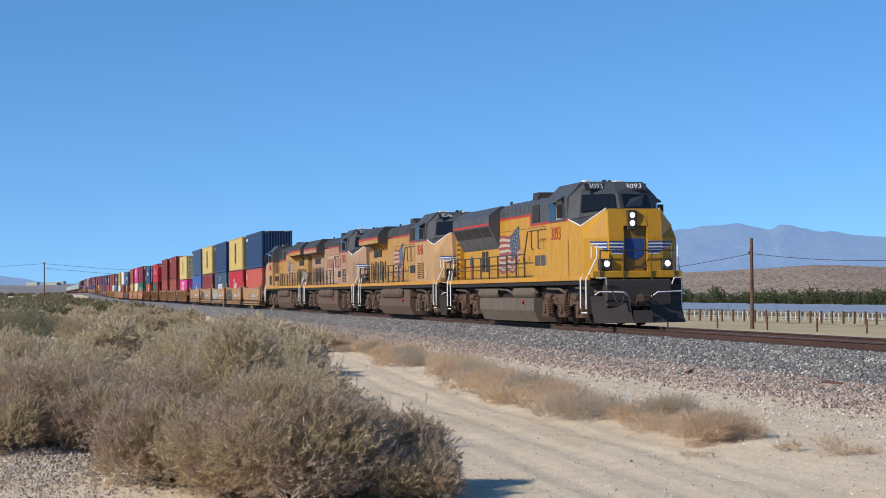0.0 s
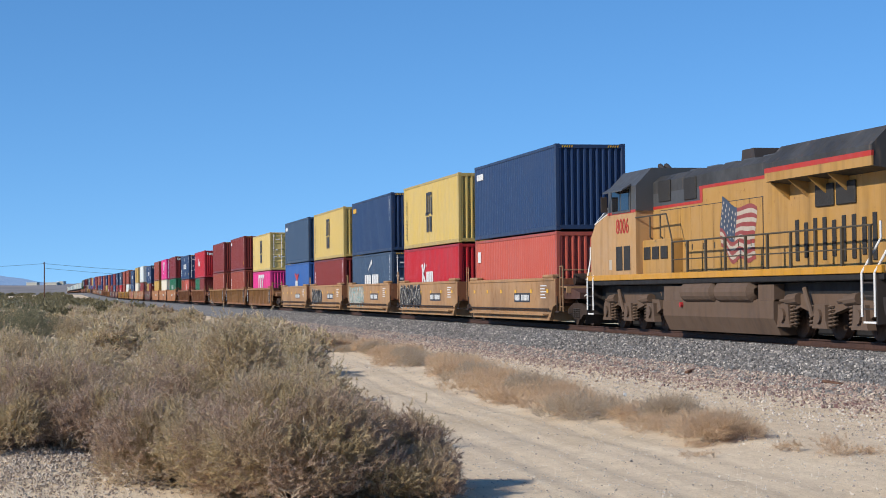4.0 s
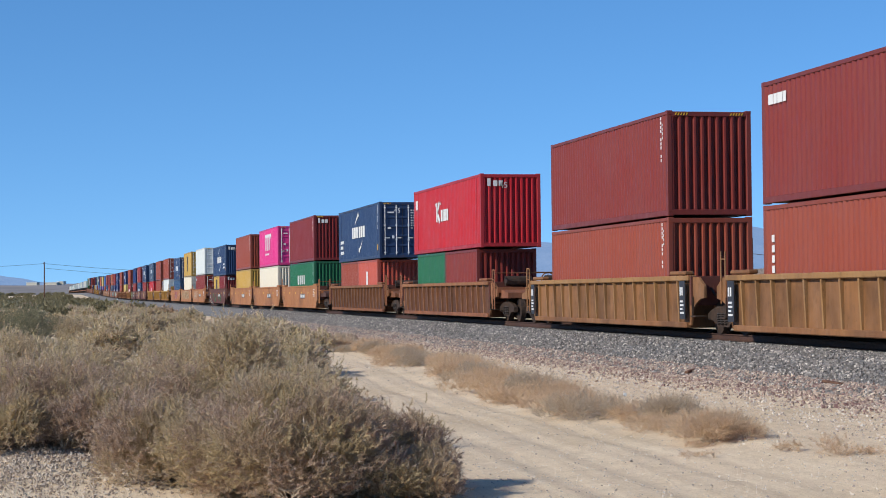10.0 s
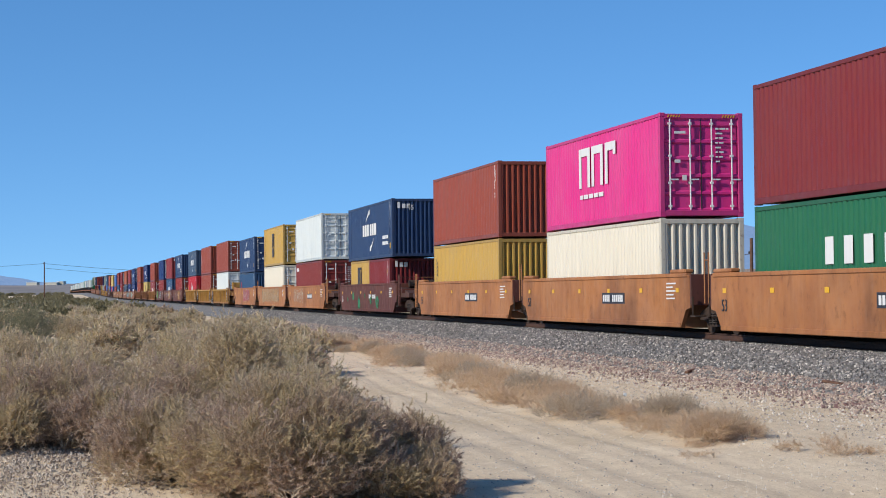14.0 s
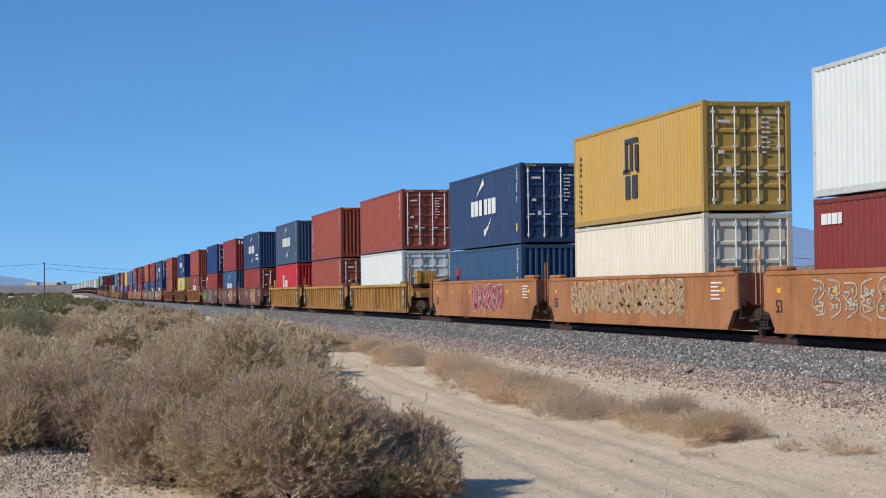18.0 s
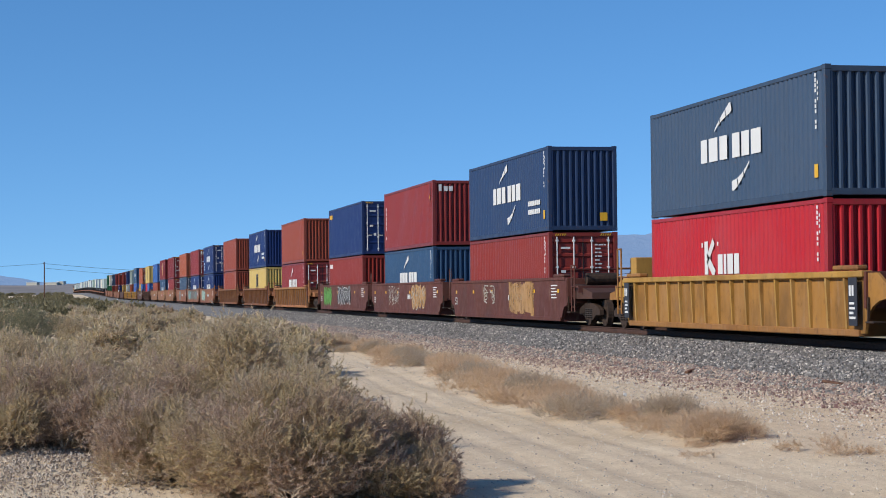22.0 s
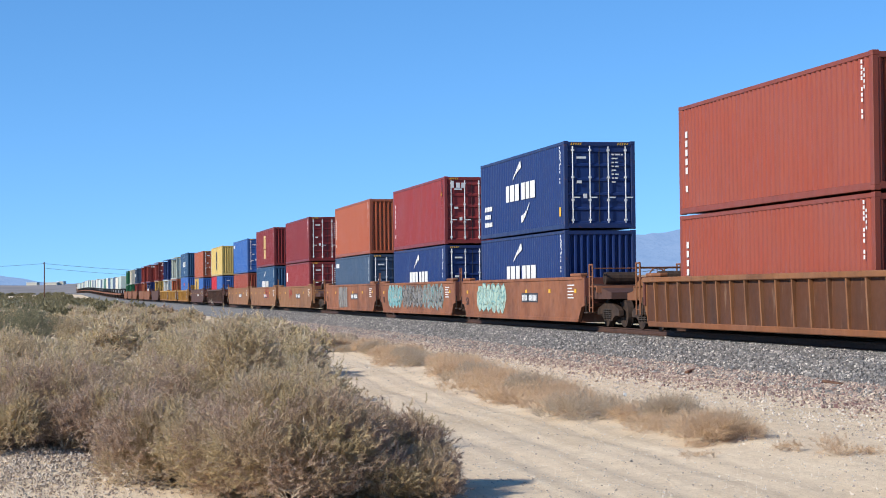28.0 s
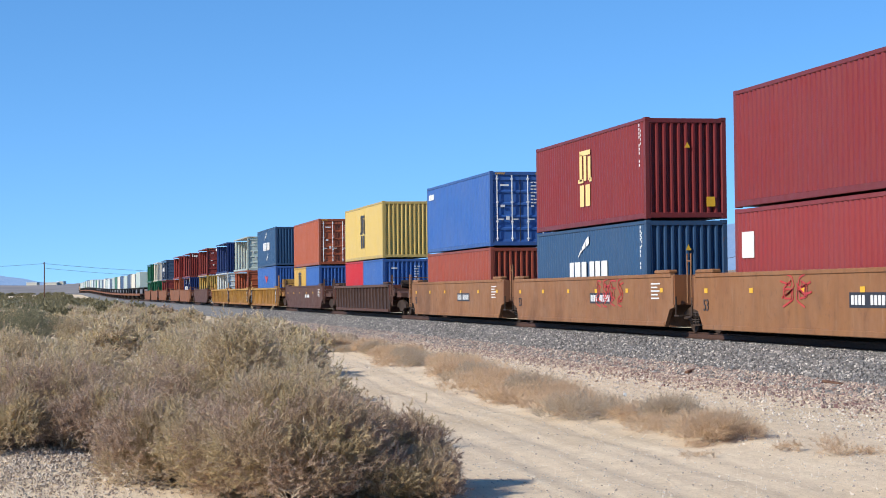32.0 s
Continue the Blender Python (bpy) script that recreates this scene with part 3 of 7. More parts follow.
def decal_mesh(kind, length, h):
    """Markings of one colour on the near side, as plain shapes."""
    s = Shape()
    hl = length / 2
    y = -CW / 2 - 0.006
    if kind in ("sail", "sail_low"):        # six blocks with swept marks
        z0 = h * (0.43 if kind == "sail" else 0.42)
        x = -1.9
        for k, w in enumerate((0.52, 0.70, 0.60, 0.56, 0.56, 0.70)):
            s.box(x, x + w * 0.9, y - 0.002, y + 0.002, z0, z0 + 0.6)
            x += w + (0.08 if k != 2 else 0.30)
        sweep(s, -0.9, z0 + 0.74, 1.25, 0.56, 1, y)
        if kind == "sail":
            sweep(s, 0.3, z0 - 0.70, 1.25, 0.56, -1, y)
    elif kind == "tower":     # three upright bars over two blocks
        for k in range(3):
            s.box(-0.62 + k * 0.47, -0.33 + k * 0.47, y - 0.002, y + 0.002, h * 0.50, h * 0.50 + 0.84 - 0.05 * k)
        s.box(-0.62, 0.58, y - 0.002, y + 0.002, h * 0.50 + 0.80, h * 0.50 + 0.95)
        s.box(-0.80, -0.2, y - 0.002, y + 0.002, h * 0.5 - 0.06, h * 0.5 + 0.06)
        s.box(0.45, 0.72, y - 0.002, y + 0.002, h * 0.5 - 0.06, h * 0.5 + 0.06)
        s.box(-0.60, -0.14, y - 0.002, y + 0.002, h * 0.22, h * 0.22 + 0.68)
        s.box(0.04, 0.52, y - 0.002, y + 0.002, h * 0.22, h * 0.22 + 0.68)
    elif kind == "kblock":    # tall block, dot and four blocks
        stroke(s, [(-1.6, h * 0.45), (-1.6, h * 0.45 + 0.85)], 0.26, y)
        stroke(s, [(-1.5, h * 0.45 + 0.4), (-1.05, h * 0.45 + 0.85)], 0.2, y)
        stroke(s, [(-1.5, h * 0.45 + 0.4), (-1.0, h * 0.45)], 0.24, y)
        blocks(s, -0.75, h * 0.45, 0.5, (0.34, 0.17, 0.38, 0.34), 0.09, y)
        s.box(-1.95, -1.85, y - 0.002, y + 0.002, h * 0.45 + 0.7, h * 0.45 + 0.82)
        s.box(-0.8, -0.7, y - 0.002, y + 0.002, h * 0.45 + 0.72, h * 0.45 + 0.82)
    elif kind == "bigframe":  # three tall block figures
        for x0, w in ((-2.0, 1.22), (-0.6, 1.22), (0.85, 1.1)):
            s.box(x0, x0 + 0.27, y - 0.002, y + 0.002, h * 0.42, h * 0.42 + 1.25)
            s.box(x0 + w - 0.27, x0 + w, y - 0.002, y + 0.002, h * 0.42 + (0 if x0 < 0 else 0.85), h * 0.42 + 1.25)
            s.box(x0 + 0.27, x0 + w - 0.27, y - 0.0021, y + 0.0019, h * 0.42 + 1.0, h * 0.42 + 1.25)
        blocks(s, -1.9, h * 0.30, 0.13, (0.3, 0.5, 0.45, 0.4, 0.5), 0.1, y)
    elif kind == "fourblocks":
        for k in range(4):
            s.box(-1.9 + k * 1.0, -1.45 + k * 1.0, y - 0.002, y + 0.002, h * 0.5, h * 0.5 + 0.6)
    elif kind == "eagle":
        stroke(s, [(-1.0, h * 0.74), (-0.4, h * 0.72), (0.1, h * 0.64), (0.7, h * 0.7), (1.05, h * 0.75)], (0.05, 0.3, 0.42, 0.3, 0.05), y)
    elif kind == "eagle_low":
        blocks(s, -0.55, h * 0.42, 0.5, (0.34, 0.34, 0.3), 0.06, y)
    elif kind == "corner":    # small mark high at the rear
        blocks(s, -hl + 0.45, h * 0.80, 0.24, (0.3, 0.2, 0.3, 0.2), 0.03, y)
    elif kind == "cornerbig":
        blocks(s, -hl + 0.5, h * 0.70, 0.42, (0.5,), 0.03, y)
    elif kind == "column":    # upright column of characters at the rear
        for k in range(7):
            if k != 1:
                s.box(-hl + 0.55, -hl + 0.72, y - 0.002, y + 0.002, h * 0.2 + k * 0.24, h * 0.2 + k * 0.24 + 0.17)
    elif kind == "columndark":
        for k in range(11):
            if k != 6:
                s.box(-hl + 0.75, -hl + 0.83, y - 0.002, y + 0.002, h * 0.14 + k * 0.17, h * 0.14 + k * 0.17 + 0.1)
        for k in range(12):
            s.box(-hl + 0.6, -hl + 0.65, y - 0.002, y + 0.002, h * 0.16 + k * 0.16, h * 0.16 + k * 0.16 + 0.09)
    elif kind == "serial":    # upright small serial near the front post
        for k in range(11):
            if k not in (4, 8):
                s.box(hl - 0.55, hl - 0.47, y - 0.002, y + 0.002, h * 0.92 - k * 0.115, h * 0.92 - k * 0.115 + 0.08)
        for k in range(4):
            s.box(hl - 0.42, hl - 0.36, y - 0.002, y + 0.002, h * 0.86 - k * 0.12, h * 0.86 - k * 0.12 + 0.07)
    elif kind == "smallprint":
        for k in range(2):
            blocks(s, hl - 2.7, h * 0.33 - k * 0.3, 0.17, (0.2, 0.16, 0.22, 0.18, 0.26, 0.2, 0.2), 0.035, y)
    elif kind == "smallprint_rear":
        for k in range(3):
            blocks(s, -hl + 0.75, h * 0.36 - k * 0.3, 0.17, (0.22, 0.16, 0.26, 0.2, 0.2)[: 5 - k % 2], 0.035, y)
    elif kind == "sticker":
        s.box(hl - 0.62, hl - 0.42, y - 0.002, y + 0.002, h * 0.15, h * 0.15 + 0.3)
    elif kind == "warn":
        s.add([(hl - 0.75, y, h * 0.72), (hl - 0.55, y, h * 0.72), (hl - 0.65, y, h * 0.72 + 0.2)], [(0, 1, 2)])
    elif kind == "cross":
        stroke(s, [(-4.9, h * 0.4), (-4.3, h * 0.72)], 0.2, y)
        stroke(s, [(-4.9, h * 0.72), (-4.3, h * 0.4)], 0.2, y)
    elif kind == "flagmark":
        s.box(-hl + 0.5, -hl + 1.3, y - 0.002, y + 0.002, h * 0.58, h * 0.8)
    elif kind == "midblock":
        s.box(-0.35, 0.15, y - 0.002, y + 0.002, h * 0.5, h * 0.5 + 0.7)
    return s


def end_decal_mesh(kind, length, h):
    s = Shape()
    x = length / 2 + 0.006
    if kind == "corner_hatch":
        for k in range(5):
            for y0 in (-CW / 2 + 0.22, CW / 2 - 0.62):
                s.add([(x, y0 + k * 0.08, h - 0.13), (x, y0 + k * 0.08 + 0.04, h - 0.13), (x, y0 + k * 0.08 + 0.07, h - 0.06), (x, y0 + k * 0.08 + 0.03, h - 0.06)], [(0, 1, 2, 3)])
    elif kind == "three":
        for k, w in enumerate((0.13, 0.17, 0.17)):
            s.box(x - 0.002, x + 0.002, -CW / 2 + 0.28 + k * 0.23, -CW / 2 + 0.28 + k * 0.23 + w, h * 0.83, h * 0.83 + (0.3 if k == 0 else 0.22))
    elif kind == "plate":
        s.box(x - 0.002, x + 0.002, CW / 2 - 0.62, CW / 2 - 0.36, h * 0.12, h * 0.12 + 0.28)
    elif kind == "warn":
        s.add([(x, -0.05, h * 0.7), (x, 0.13, h * 0.7), (x, 0.04, h * 0.7 + 0.17)], [(0, 1, 2)])
    elif kind == "doorprint":
        for k in range(8):
            y0 = 0.42
            for w in ((0.09, 0.16, 0.05), (0.2,), (0.08, 0.1), (0.07, 0.12), (0.15,), (0.07, 0.12), (0.07, 0.1), (0.12,))[k]:
                s.box(x - 0.04, x - 0.02, y0, y0 + w, h * 0.84 - k * 0.13, h * 0.84 - k * 0.13 + 0.045)
                y0 += w + 0.04
        s.box(x - 0.04, x - 0.02, -0.78, -0.46, h * 0.80, h * 0.80 + 0.07)
        s.box(x - 0.04, x - 0.02, -0.78, -0.62, h * 0.52, h * 0.52 + 0.09)
        s.box(x - 0.04, x - 0.02, -0.56, -0.44, h * 0.35, h * 0.35 + 0.15)
    return s


COLOUR_WORD = {"navy": "dark navy blue", "royal": "deep royal blue", "blue": "bright blue", "greyblue": "faded grey-blue", "steelblue": "medium blue", "yellow": "yellow",
               "paleyellow": "pale yellow", "gold": "mustard yellow", "red": "bright red", "salmon": "salmon red", "darkred": "dark red", "maroon": "maroon",
               "brick": "brick red", "rustred": "rust red", "orange": "orange-brown", "pink": "bright pink", "green": "dark green", "cream": "cream white",
               "white": "pale grey-white", "palegreen": "pale grey-green", "berry": "raspberry red"}


def container(s_rear, z, length, colour, front, marks, low, h=CH, far=False):
    """A steel shipping container; s_rear: place of its rear end in the train."""
    base = new("shipping_container")
    size = {LONG: "forty-foot", LONG45: "forty-five-foot", SHORT: "twenty-foot"}[length]
    where = "standing in a well car" if low else "stacked on another container"
    tagged(base, f"{COLOUR_WORD[colour]} steel {size} shipping container {where}", "container", "containers on the train")
    paintm = PAINT[colour]
    ms = container_meshes(length, h, front)
    hl, hw = length / 2, CW / 2
    for k, nm in (("side_near", "side_wall"), ("side_far", "side_wall"), ("roof", "roof"), ("floor", "floor_frame"), ("top_railn", "top_rail"), ("top_railf", "top_rail"), ("bottom_railn", "bottom_rail"), ("bottom_railf", "bottom_rail"), ("headerf", "end_header"), ("headerr", "end_header"), ("sillf", "end_sill"), ("sillr", "end_sill"),
                  ("end_r", "rear_wall"), ("post_fn", "corner_post"), ("post_ff", "corner_post"), ("post_rn", "corner_post"), ("post_rf", "corner_post")):
        if far and (k[-1] in "rf" and k not in ("headerf", "sillf", "end_r") and k[:4] != "roof" or k in ("floor", "post_rn")):
            continue
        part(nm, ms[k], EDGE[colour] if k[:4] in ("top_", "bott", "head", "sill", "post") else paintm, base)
    if not far:
        for x in (-hl + 0.089, hl - 0.089):
            for y in (-hw + 0.081, hw - 0.081):
                for zz in (0.059, h - 0.059):
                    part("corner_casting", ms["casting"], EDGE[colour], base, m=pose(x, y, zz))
    if front == "wall":
        part("front_wall", ms["end_f"], paintm, base)
    else:
        ds = door_meshes(h)
        for k in ("leaf_n", "leaf_f"):
            d = part("door", ds[k], paintm, base, m=pose(hl - 0.06, 0, 0))
            if not far:
                for y in ((-0.92, -0.33) if k == "leaf_n" else (0.3, 0.89)):
                    part("locking_bar", ds["bar"], ROD, d, "galvanised steel locking bar", m=pose(0, y, 0))
        part("door_gasket", ds["gasket"], RUBBER, base, m=pose(hl - 0.05, 0, 0))
    if length == LONG45:
        part("size_code", text_mesh("45", 0.34), DEC_WHITE, base, "white size code", m=pose(hl + 0.004, -0.28, h * 0.84, 0, 0, 90))
        ribs = cached(("inner_post", "45", h), lambda: Shape().box(-0.09, 0.09, -hw - 0.004, -hw + 0.08, 0.16, h - 0.1, 0.01))
        for x in (-hl + 0.85, hl - 0.85):
            part("inner_post", ribs, paintm, base, m=pose(x, 0, 0))
    for kind, mat in marks:
        me = cached(("marking", kind, length, h), lambda: decal_mesh(kind, length, h)) if not kind.startswith("end_") else cached(("marking", kind, length, h), lambda: end_decal_mesh(kind[4:], length, h))
        tagged(part("marking", me, mat, base, "painted marking"), kind="stuff")
    return in_train(base, s_rear + hl, z)


# ------------------------------------------------------------ trucks and well cars
WHEEL_R = 0.42


def wheelset_mesh(r):
    s = Shape().cyl((0, -0.95, 0), (0, 0.95, 0), 0.075, n=8)
    for y in (-1, 1):
        s.cyl((0, y * 0.70, 0), (0, y * 0.835, 0), r, r * 0.985, n=24)
        s.cyl((0, y * 0.66, 0), (0, y * 0.70, 0), r + 0.028, n=24)
        s.cyl((0, y * 0.835, 0), (0, y * 0.86, 0), r * 0.45, r * 0.3, n=12)
        s.cyl((0, y * 0.93, 0), (0, y * 0.99, 0), 0.11, n=8)
        for k in range(3):
            a = k * 2.094
            s.box(0.1 * math.cos(a) + r * 0.6 * math.cos(a) - 0.03, 0.1 * math.cos(a) + r * 0.6 * math.cos(a) + 0.03, y * 0.84 - 0.006, y * 0.84 + 0.006,
                  r * 0.7 * math.sin(a) - 0.03, r * 0.7 * math.sin(a) + 0.03)
    return s


def sideframe_shape(y):
    s = Shape()
    poly = [(-1.12, 0.52), (-0.95, 0.60), (-0.45, 0.72), (0.45, 0.72), (0.95, 0.60), (1.12, 0.52), (1.12, 0.36), (0.72, 0.36), (0.50, 0.27), (0.42, 0.20), (-0.42, 0.20), (-0.50, 0.27), (-0.72, 0.36), (-1.12, 0.36)]
    s.prism(poly, y - 0.07, y + 0.07)
    return s


def truck(parent, x, spin_place=None, material=None):
    t = part("truck", cached(("truck_bolster", "b"), lambda: Shape().box(-0.18, 0.18, -1.05, 1.05, 0.40, 0.70, 0.03).box(-0.5, 0.5, -0.55, 0.55, 0.66, 0.80, 0.03)), GRIME, parent, "grimy cast-steel truck", m=pose(x, 0, 0))
    for y in (-1.0, 1.0):
        part("side_frame", cached(("side_frame", y), lambda: sideframe_shape(y)), GRIME, t)

        def coil():
            return Shape().coil(0, y * 1.07, 0.24, 0.54, 0.06, 0.02, 5, 6, 4)
        if spin_place is not None:
            for dx in (-0.26, 0.0, 0.26):
                part("spring", cached(("spring", y), coil), STEEL, t, m=pose(dx, 0, 0))
    part("brake_beam", cached(("brake_beam", "b"), lambda: Shape().box(-0.42, 0.42, -0.66, 0.66, 0.10, 0.5, 0.03).box(-1.25, 1.25, -0.5, 0.5, 0.14, 0.6, 0.03)), GRIME, t)
    for dx in (-0.89, 0.89):
        w = part("wheelset", cached(("wheelset", "w"), lambda: wheelset_mesh(WHEEL_R)), GRIME, t, m=pose(dx, 0, WHEEL_R))
        if spin_place is not None:
            WHEELS.append((w, spin_place + x + dx, WHEEL_R, Matrix.Translation((dx, 0, WHEEL_R))))
    return t


def smooth_path(pts, n=6):
    """A soft curve through the given points."""
    out = []
    P = [pts[0]] + list(pts) + [pts[-1]]
    for i in range(1, len(P) - 2):
        p0, p1, p2, p3 = P[i - 1], P[i], P[i + 1], P[i + 2]
        for k in range(n):
            t = k / n
            out.append(tuple(0.5 * (2 * p1[j] + (p2[j] - p0[j]) * t + (2 * p0[j] - 5 * p1[j] + 4 * p2[j] - p3[j]) * t * t + (3 * p1[j] - p0[j] - 3 * p2[j] + p3[j]) * t ** 3) for j in (0, 1)))
    return out + [pts[-1]]


def blob(s, cx, cz, rx, rz, y, rng):
    n = 28
    ring = []
    p1, p2, p3 = (rng.uniform(0, 6.28) for _ in range(3))
    for i in range(n):
        a = 2 * math.pi * i / n
        k = 0.93 + 0.09 * math.sin(2 * a + p1) + 0.07 * math.sin(3 * a + p2) + 0.04 * math.sin(7 * a + p3)
        ring.append((cx + rx * k * math.cos(a), y, cz + rz * k * math.sin(a)))
    return s.add([(cx, y, cz)] + ring, [(0, 1 + i, 1 + (i + 1) % n) for i in range(n)])


def graffiti(parent, x0, x1, z0, z1, y, body, line, seed, density=1.0):
    """Sprayed swollen figures that cannot be read: outlined thick curves over a soft cloud."""
    rng = random.Random(seed)
    cloud, edge, fill = Shape(), Shape(), Shape()
    n = max(2, int((x1 - x0) / 0.72))
    zm, hz, wx = (z0 + z1) / 2, (z1 - z0) / 2, (x1 - x0) / n
    for i in range(n):
        cx = x0 + (i + 0.5) * wx
        blob(cloud, cx, zm, wx * 0.72, hz * 0.94, y - 0.0006 * (i % 3), rng)
        side = rng.choice((-1, 1))
        pts = [(cx - side * wx * 0.36, zm + hz * rng.uniform(0.55, 0.85)), (cx + side * wx * rng.uniform(0.1, 0.4), zm + hz * rng.uniform(0.3, 0.7)),
               (cx - side * wx * rng.uniform(0.0, 0.35), zm + hz * rng.uniform(-0.2, 0.15)), (cx + side * wx * 0.34, zm - hz * rng.uniform(0.2, 0.6)), (cx - side * wx * rng.uniform(0.1, 0.4), zm - hz * rng.uniform(0.6, 0.85))]
        path = smooth_path(pts)
        w = wx * rng.uniform(0.20, 0.30)
        if body is None:
            for sg in (-1, 1):
                rim = []
                for a, b in zip(path, path[1:]):
                    d = math.hypot(b[0] - a[0], b[1] - a[1]) or 1
                    rim.append((a[0] - sg * (b[1] - a[1]) / d * w / 2, a[1] + sg * (b[0] - a[0]) / d * w / 2))
                stroke(edge, rim, 0.045, y - 0.0022 - 0.0005 * (i % 4))
        else:
            stroke(edge, path, w + 0.09, y - 0.0022 - 0.0005 * (i % 4))
        stroke(fill, path, w, y - 0.0045 - 0.0005 * (i % 4))
        if rng.random() < 0.6:
            p2 = smooth_path([(cx - wx * 0.4, zm - hz * rng.uniform(-0.9, 0.9)), (cx, zm + hz * rng.uniform(-0.3, 0.3)), (cx + wx * 0.45, zm + hz * rng.uniform(-0.9, 0.9))])
            stroke(edge, p2, 0.05, y - 0.0066)
    for nm, sh, mt, lb in (("spray_cloud", cloud, body, "sprayed graffiti background"), ("spray_outline", edge, line, "sprayed graffiti outline"), ("spray_fill", fill, body or line, "sprayed graffiti fill")):
        if mt is not None and not (nm == "spray_fill" and body is None) and not (nm == "spray_cloud" and body is None):
            tagged(part(nm, sh, mt, parent, lb), kind="stuff")


def splashes(parent, places, y, mat, seed):
    rng = random.Random(seed)
    for x, z, r in places:
        part("paint_splash", blob(Shape(), x, z, r, r * 0.8, y, rng), mat, parent, "splash of paint")


def well_car(s_mid, half, style, colour, front_own, rear_own, rear_gap, front_gap, art=(), spin=True, mark=True):
    """One platform of a double-stack well car. half: half the length of its well."""
    base = new("well_car")
    word = {"tan": "tan", "umber": "rusty ochre-brown", "dun": "tan", "russet": "rust-brown", "brown": "brown", "rust": "rust-orange", "maroon": "dark maroon", "ochre": "ochre yellow", "dark": "dark brown"}[colour]
    tagged(base, f"weathered {word} steel well car with {'ribbed' if style == 'ribbed' else 'smooth'} sides on the rails", "railcar", "well cars of the train")
    m = WELLP[colour]
    top = 1.50 if style == "ribbed" else 1.55
    yo = 1.46
    for sd in (-1, 1):
        s = Shape()
        if style == "smooth":
            c = 0.75
            poly = [(-half, 0.66), (-half + 0.35, 0.60), (-half + c, 0.16), (half - c, 0.16), (half - 0.35, 0.60), (half, 0.66), (half, top - 0.06), (half - 0.3, top), (-half + 0.3, top), (-half, top - 0.06)]
            y0, y1 = sorted((sd * yo, sd * (yo - 0.10)))
            s.prism(poly, y0, y1)
            y0, y1 = sorted((sd * (yo + 0.03), sd * (yo - 0.12)))
            s.box(-half + c, half - c, y0, y1, 0.13, 0.26, 0.015)
            s.box(-half + 0.2, half - 0.2, y0, y1, top - 0.09, top + 0.015, 0.015)
            part("side_sill", s, m, base)
            if half < 7:
                # pipe and toe ledge along the foot of the short cars
                part("side_ledge", Shape().box(-half + 0.9, half - 0.9, *sorted((sd * (yo + 0.02), sd * (yo + 0.20))), 0.30, 0.36, 0.01), m, base)
                part("side_pipe", Shape().cyl((-half + 0.5, sd * (yo + 0.10), 0.52), (half - 0.5, sd * (yo + 0.10), 0.52), 0.03, n=6), GRIME, base)
        else:
            y0, y1 = sorted((sd * (yo - 0.07), sd * (yo - 0.11)))
            s.box(-half + 0.1, half - 0.1, y0, y1, 0.2, top - 0.05)
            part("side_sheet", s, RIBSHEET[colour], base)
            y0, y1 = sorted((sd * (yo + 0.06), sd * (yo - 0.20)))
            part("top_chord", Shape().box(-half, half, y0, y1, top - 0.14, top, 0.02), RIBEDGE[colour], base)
            y0, y1 = sorted((sd * yo, sd * (yo - 0.18)))
            part("bottom_sill", Shape().box(-half + 0.35, half - 0.35, y0, y1, 0.13, 0.28, 0.02), m, base)
            n = round(2 * half / 0.98)
            post = cached(("post", style, sd), lambda: Shape().prism([(sd * (yo - 0.08), 0.28), (sd * (yo - 0.02), 0.28), (sd * (yo + 0.03), top - 0.14), (sd * (yo - 0.08), top - 0.14)], -0.04, 0.04, "x"))
            for k in range(1, n):
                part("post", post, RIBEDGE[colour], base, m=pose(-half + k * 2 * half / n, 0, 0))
            # the side runs on past the well and arches over the wheels
            for sg, own, gap in ((1, front_own, front_gap), (-1, rear_own, rear_gap)):
                e = 1.15 if own else min(1.0, gap / 2 - 0.15)
                arch = [(half - 0.12 + (e + 0.05) * (1 - math.cos(a)), 0.2 + 0.72 * math.sin(a)) for a in (0.0, 0.3, 0.6, 0.9, 1.25, 1.57)]
                poly = arch + [(half - 0.07 + e, 1.22), (half + e * 0.5, top - 0.05), (half - 0.12, top - 0.05)]
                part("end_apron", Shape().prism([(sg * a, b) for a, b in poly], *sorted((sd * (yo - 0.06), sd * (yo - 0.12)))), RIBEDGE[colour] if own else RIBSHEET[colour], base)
    part("well_floor", Shape().box(-half + 0.8, half - 0.8, -1.3, 1.3, 0.12, 0.225).box(-half + 0.7, -half + 0.8, -1.34, 1.34, 0.12, 1.0).box(half - 0.8, half - 0.7, -1.34, 1.34, 0.12, 1.0), m, base)
    for sgn, own, gap in ((1, front_own, front_gap), (-1, rear_own, rear_gap)):
        reach = 2.2 if own else gap / 2 + 0.15
        xa, xb = half - 0.55, half + reach
        poly = [(xa, 0.62), (xa, top - 0.22), (half + 0.2, top - 0.22), (xb, 1.06), (xb, 0.86), (half + 0.1, 0.86)]
        # smooth cars: platform painted dark for its grime and the shade it lies in
        part("end_platform", Shape().prism([(sgn * a, b) for a, b in poly], -0.62 if not own else -1.25, 0.62 if not own else 1.25), WELLP["dark"] if style == "smooth" else m, base)
        part("end_bulkhead", Shape().box(min(sgn * (half - 0.04), sgn * (half + 0.06)), max(sgn * (half - 0.04), sgn * (half + 0.06)), -yo, yo, 0.72, top - 0.02, 0.01), WELLP["maroon"] if colour not in ("tan", "dun") else WELLP["brown"], base)
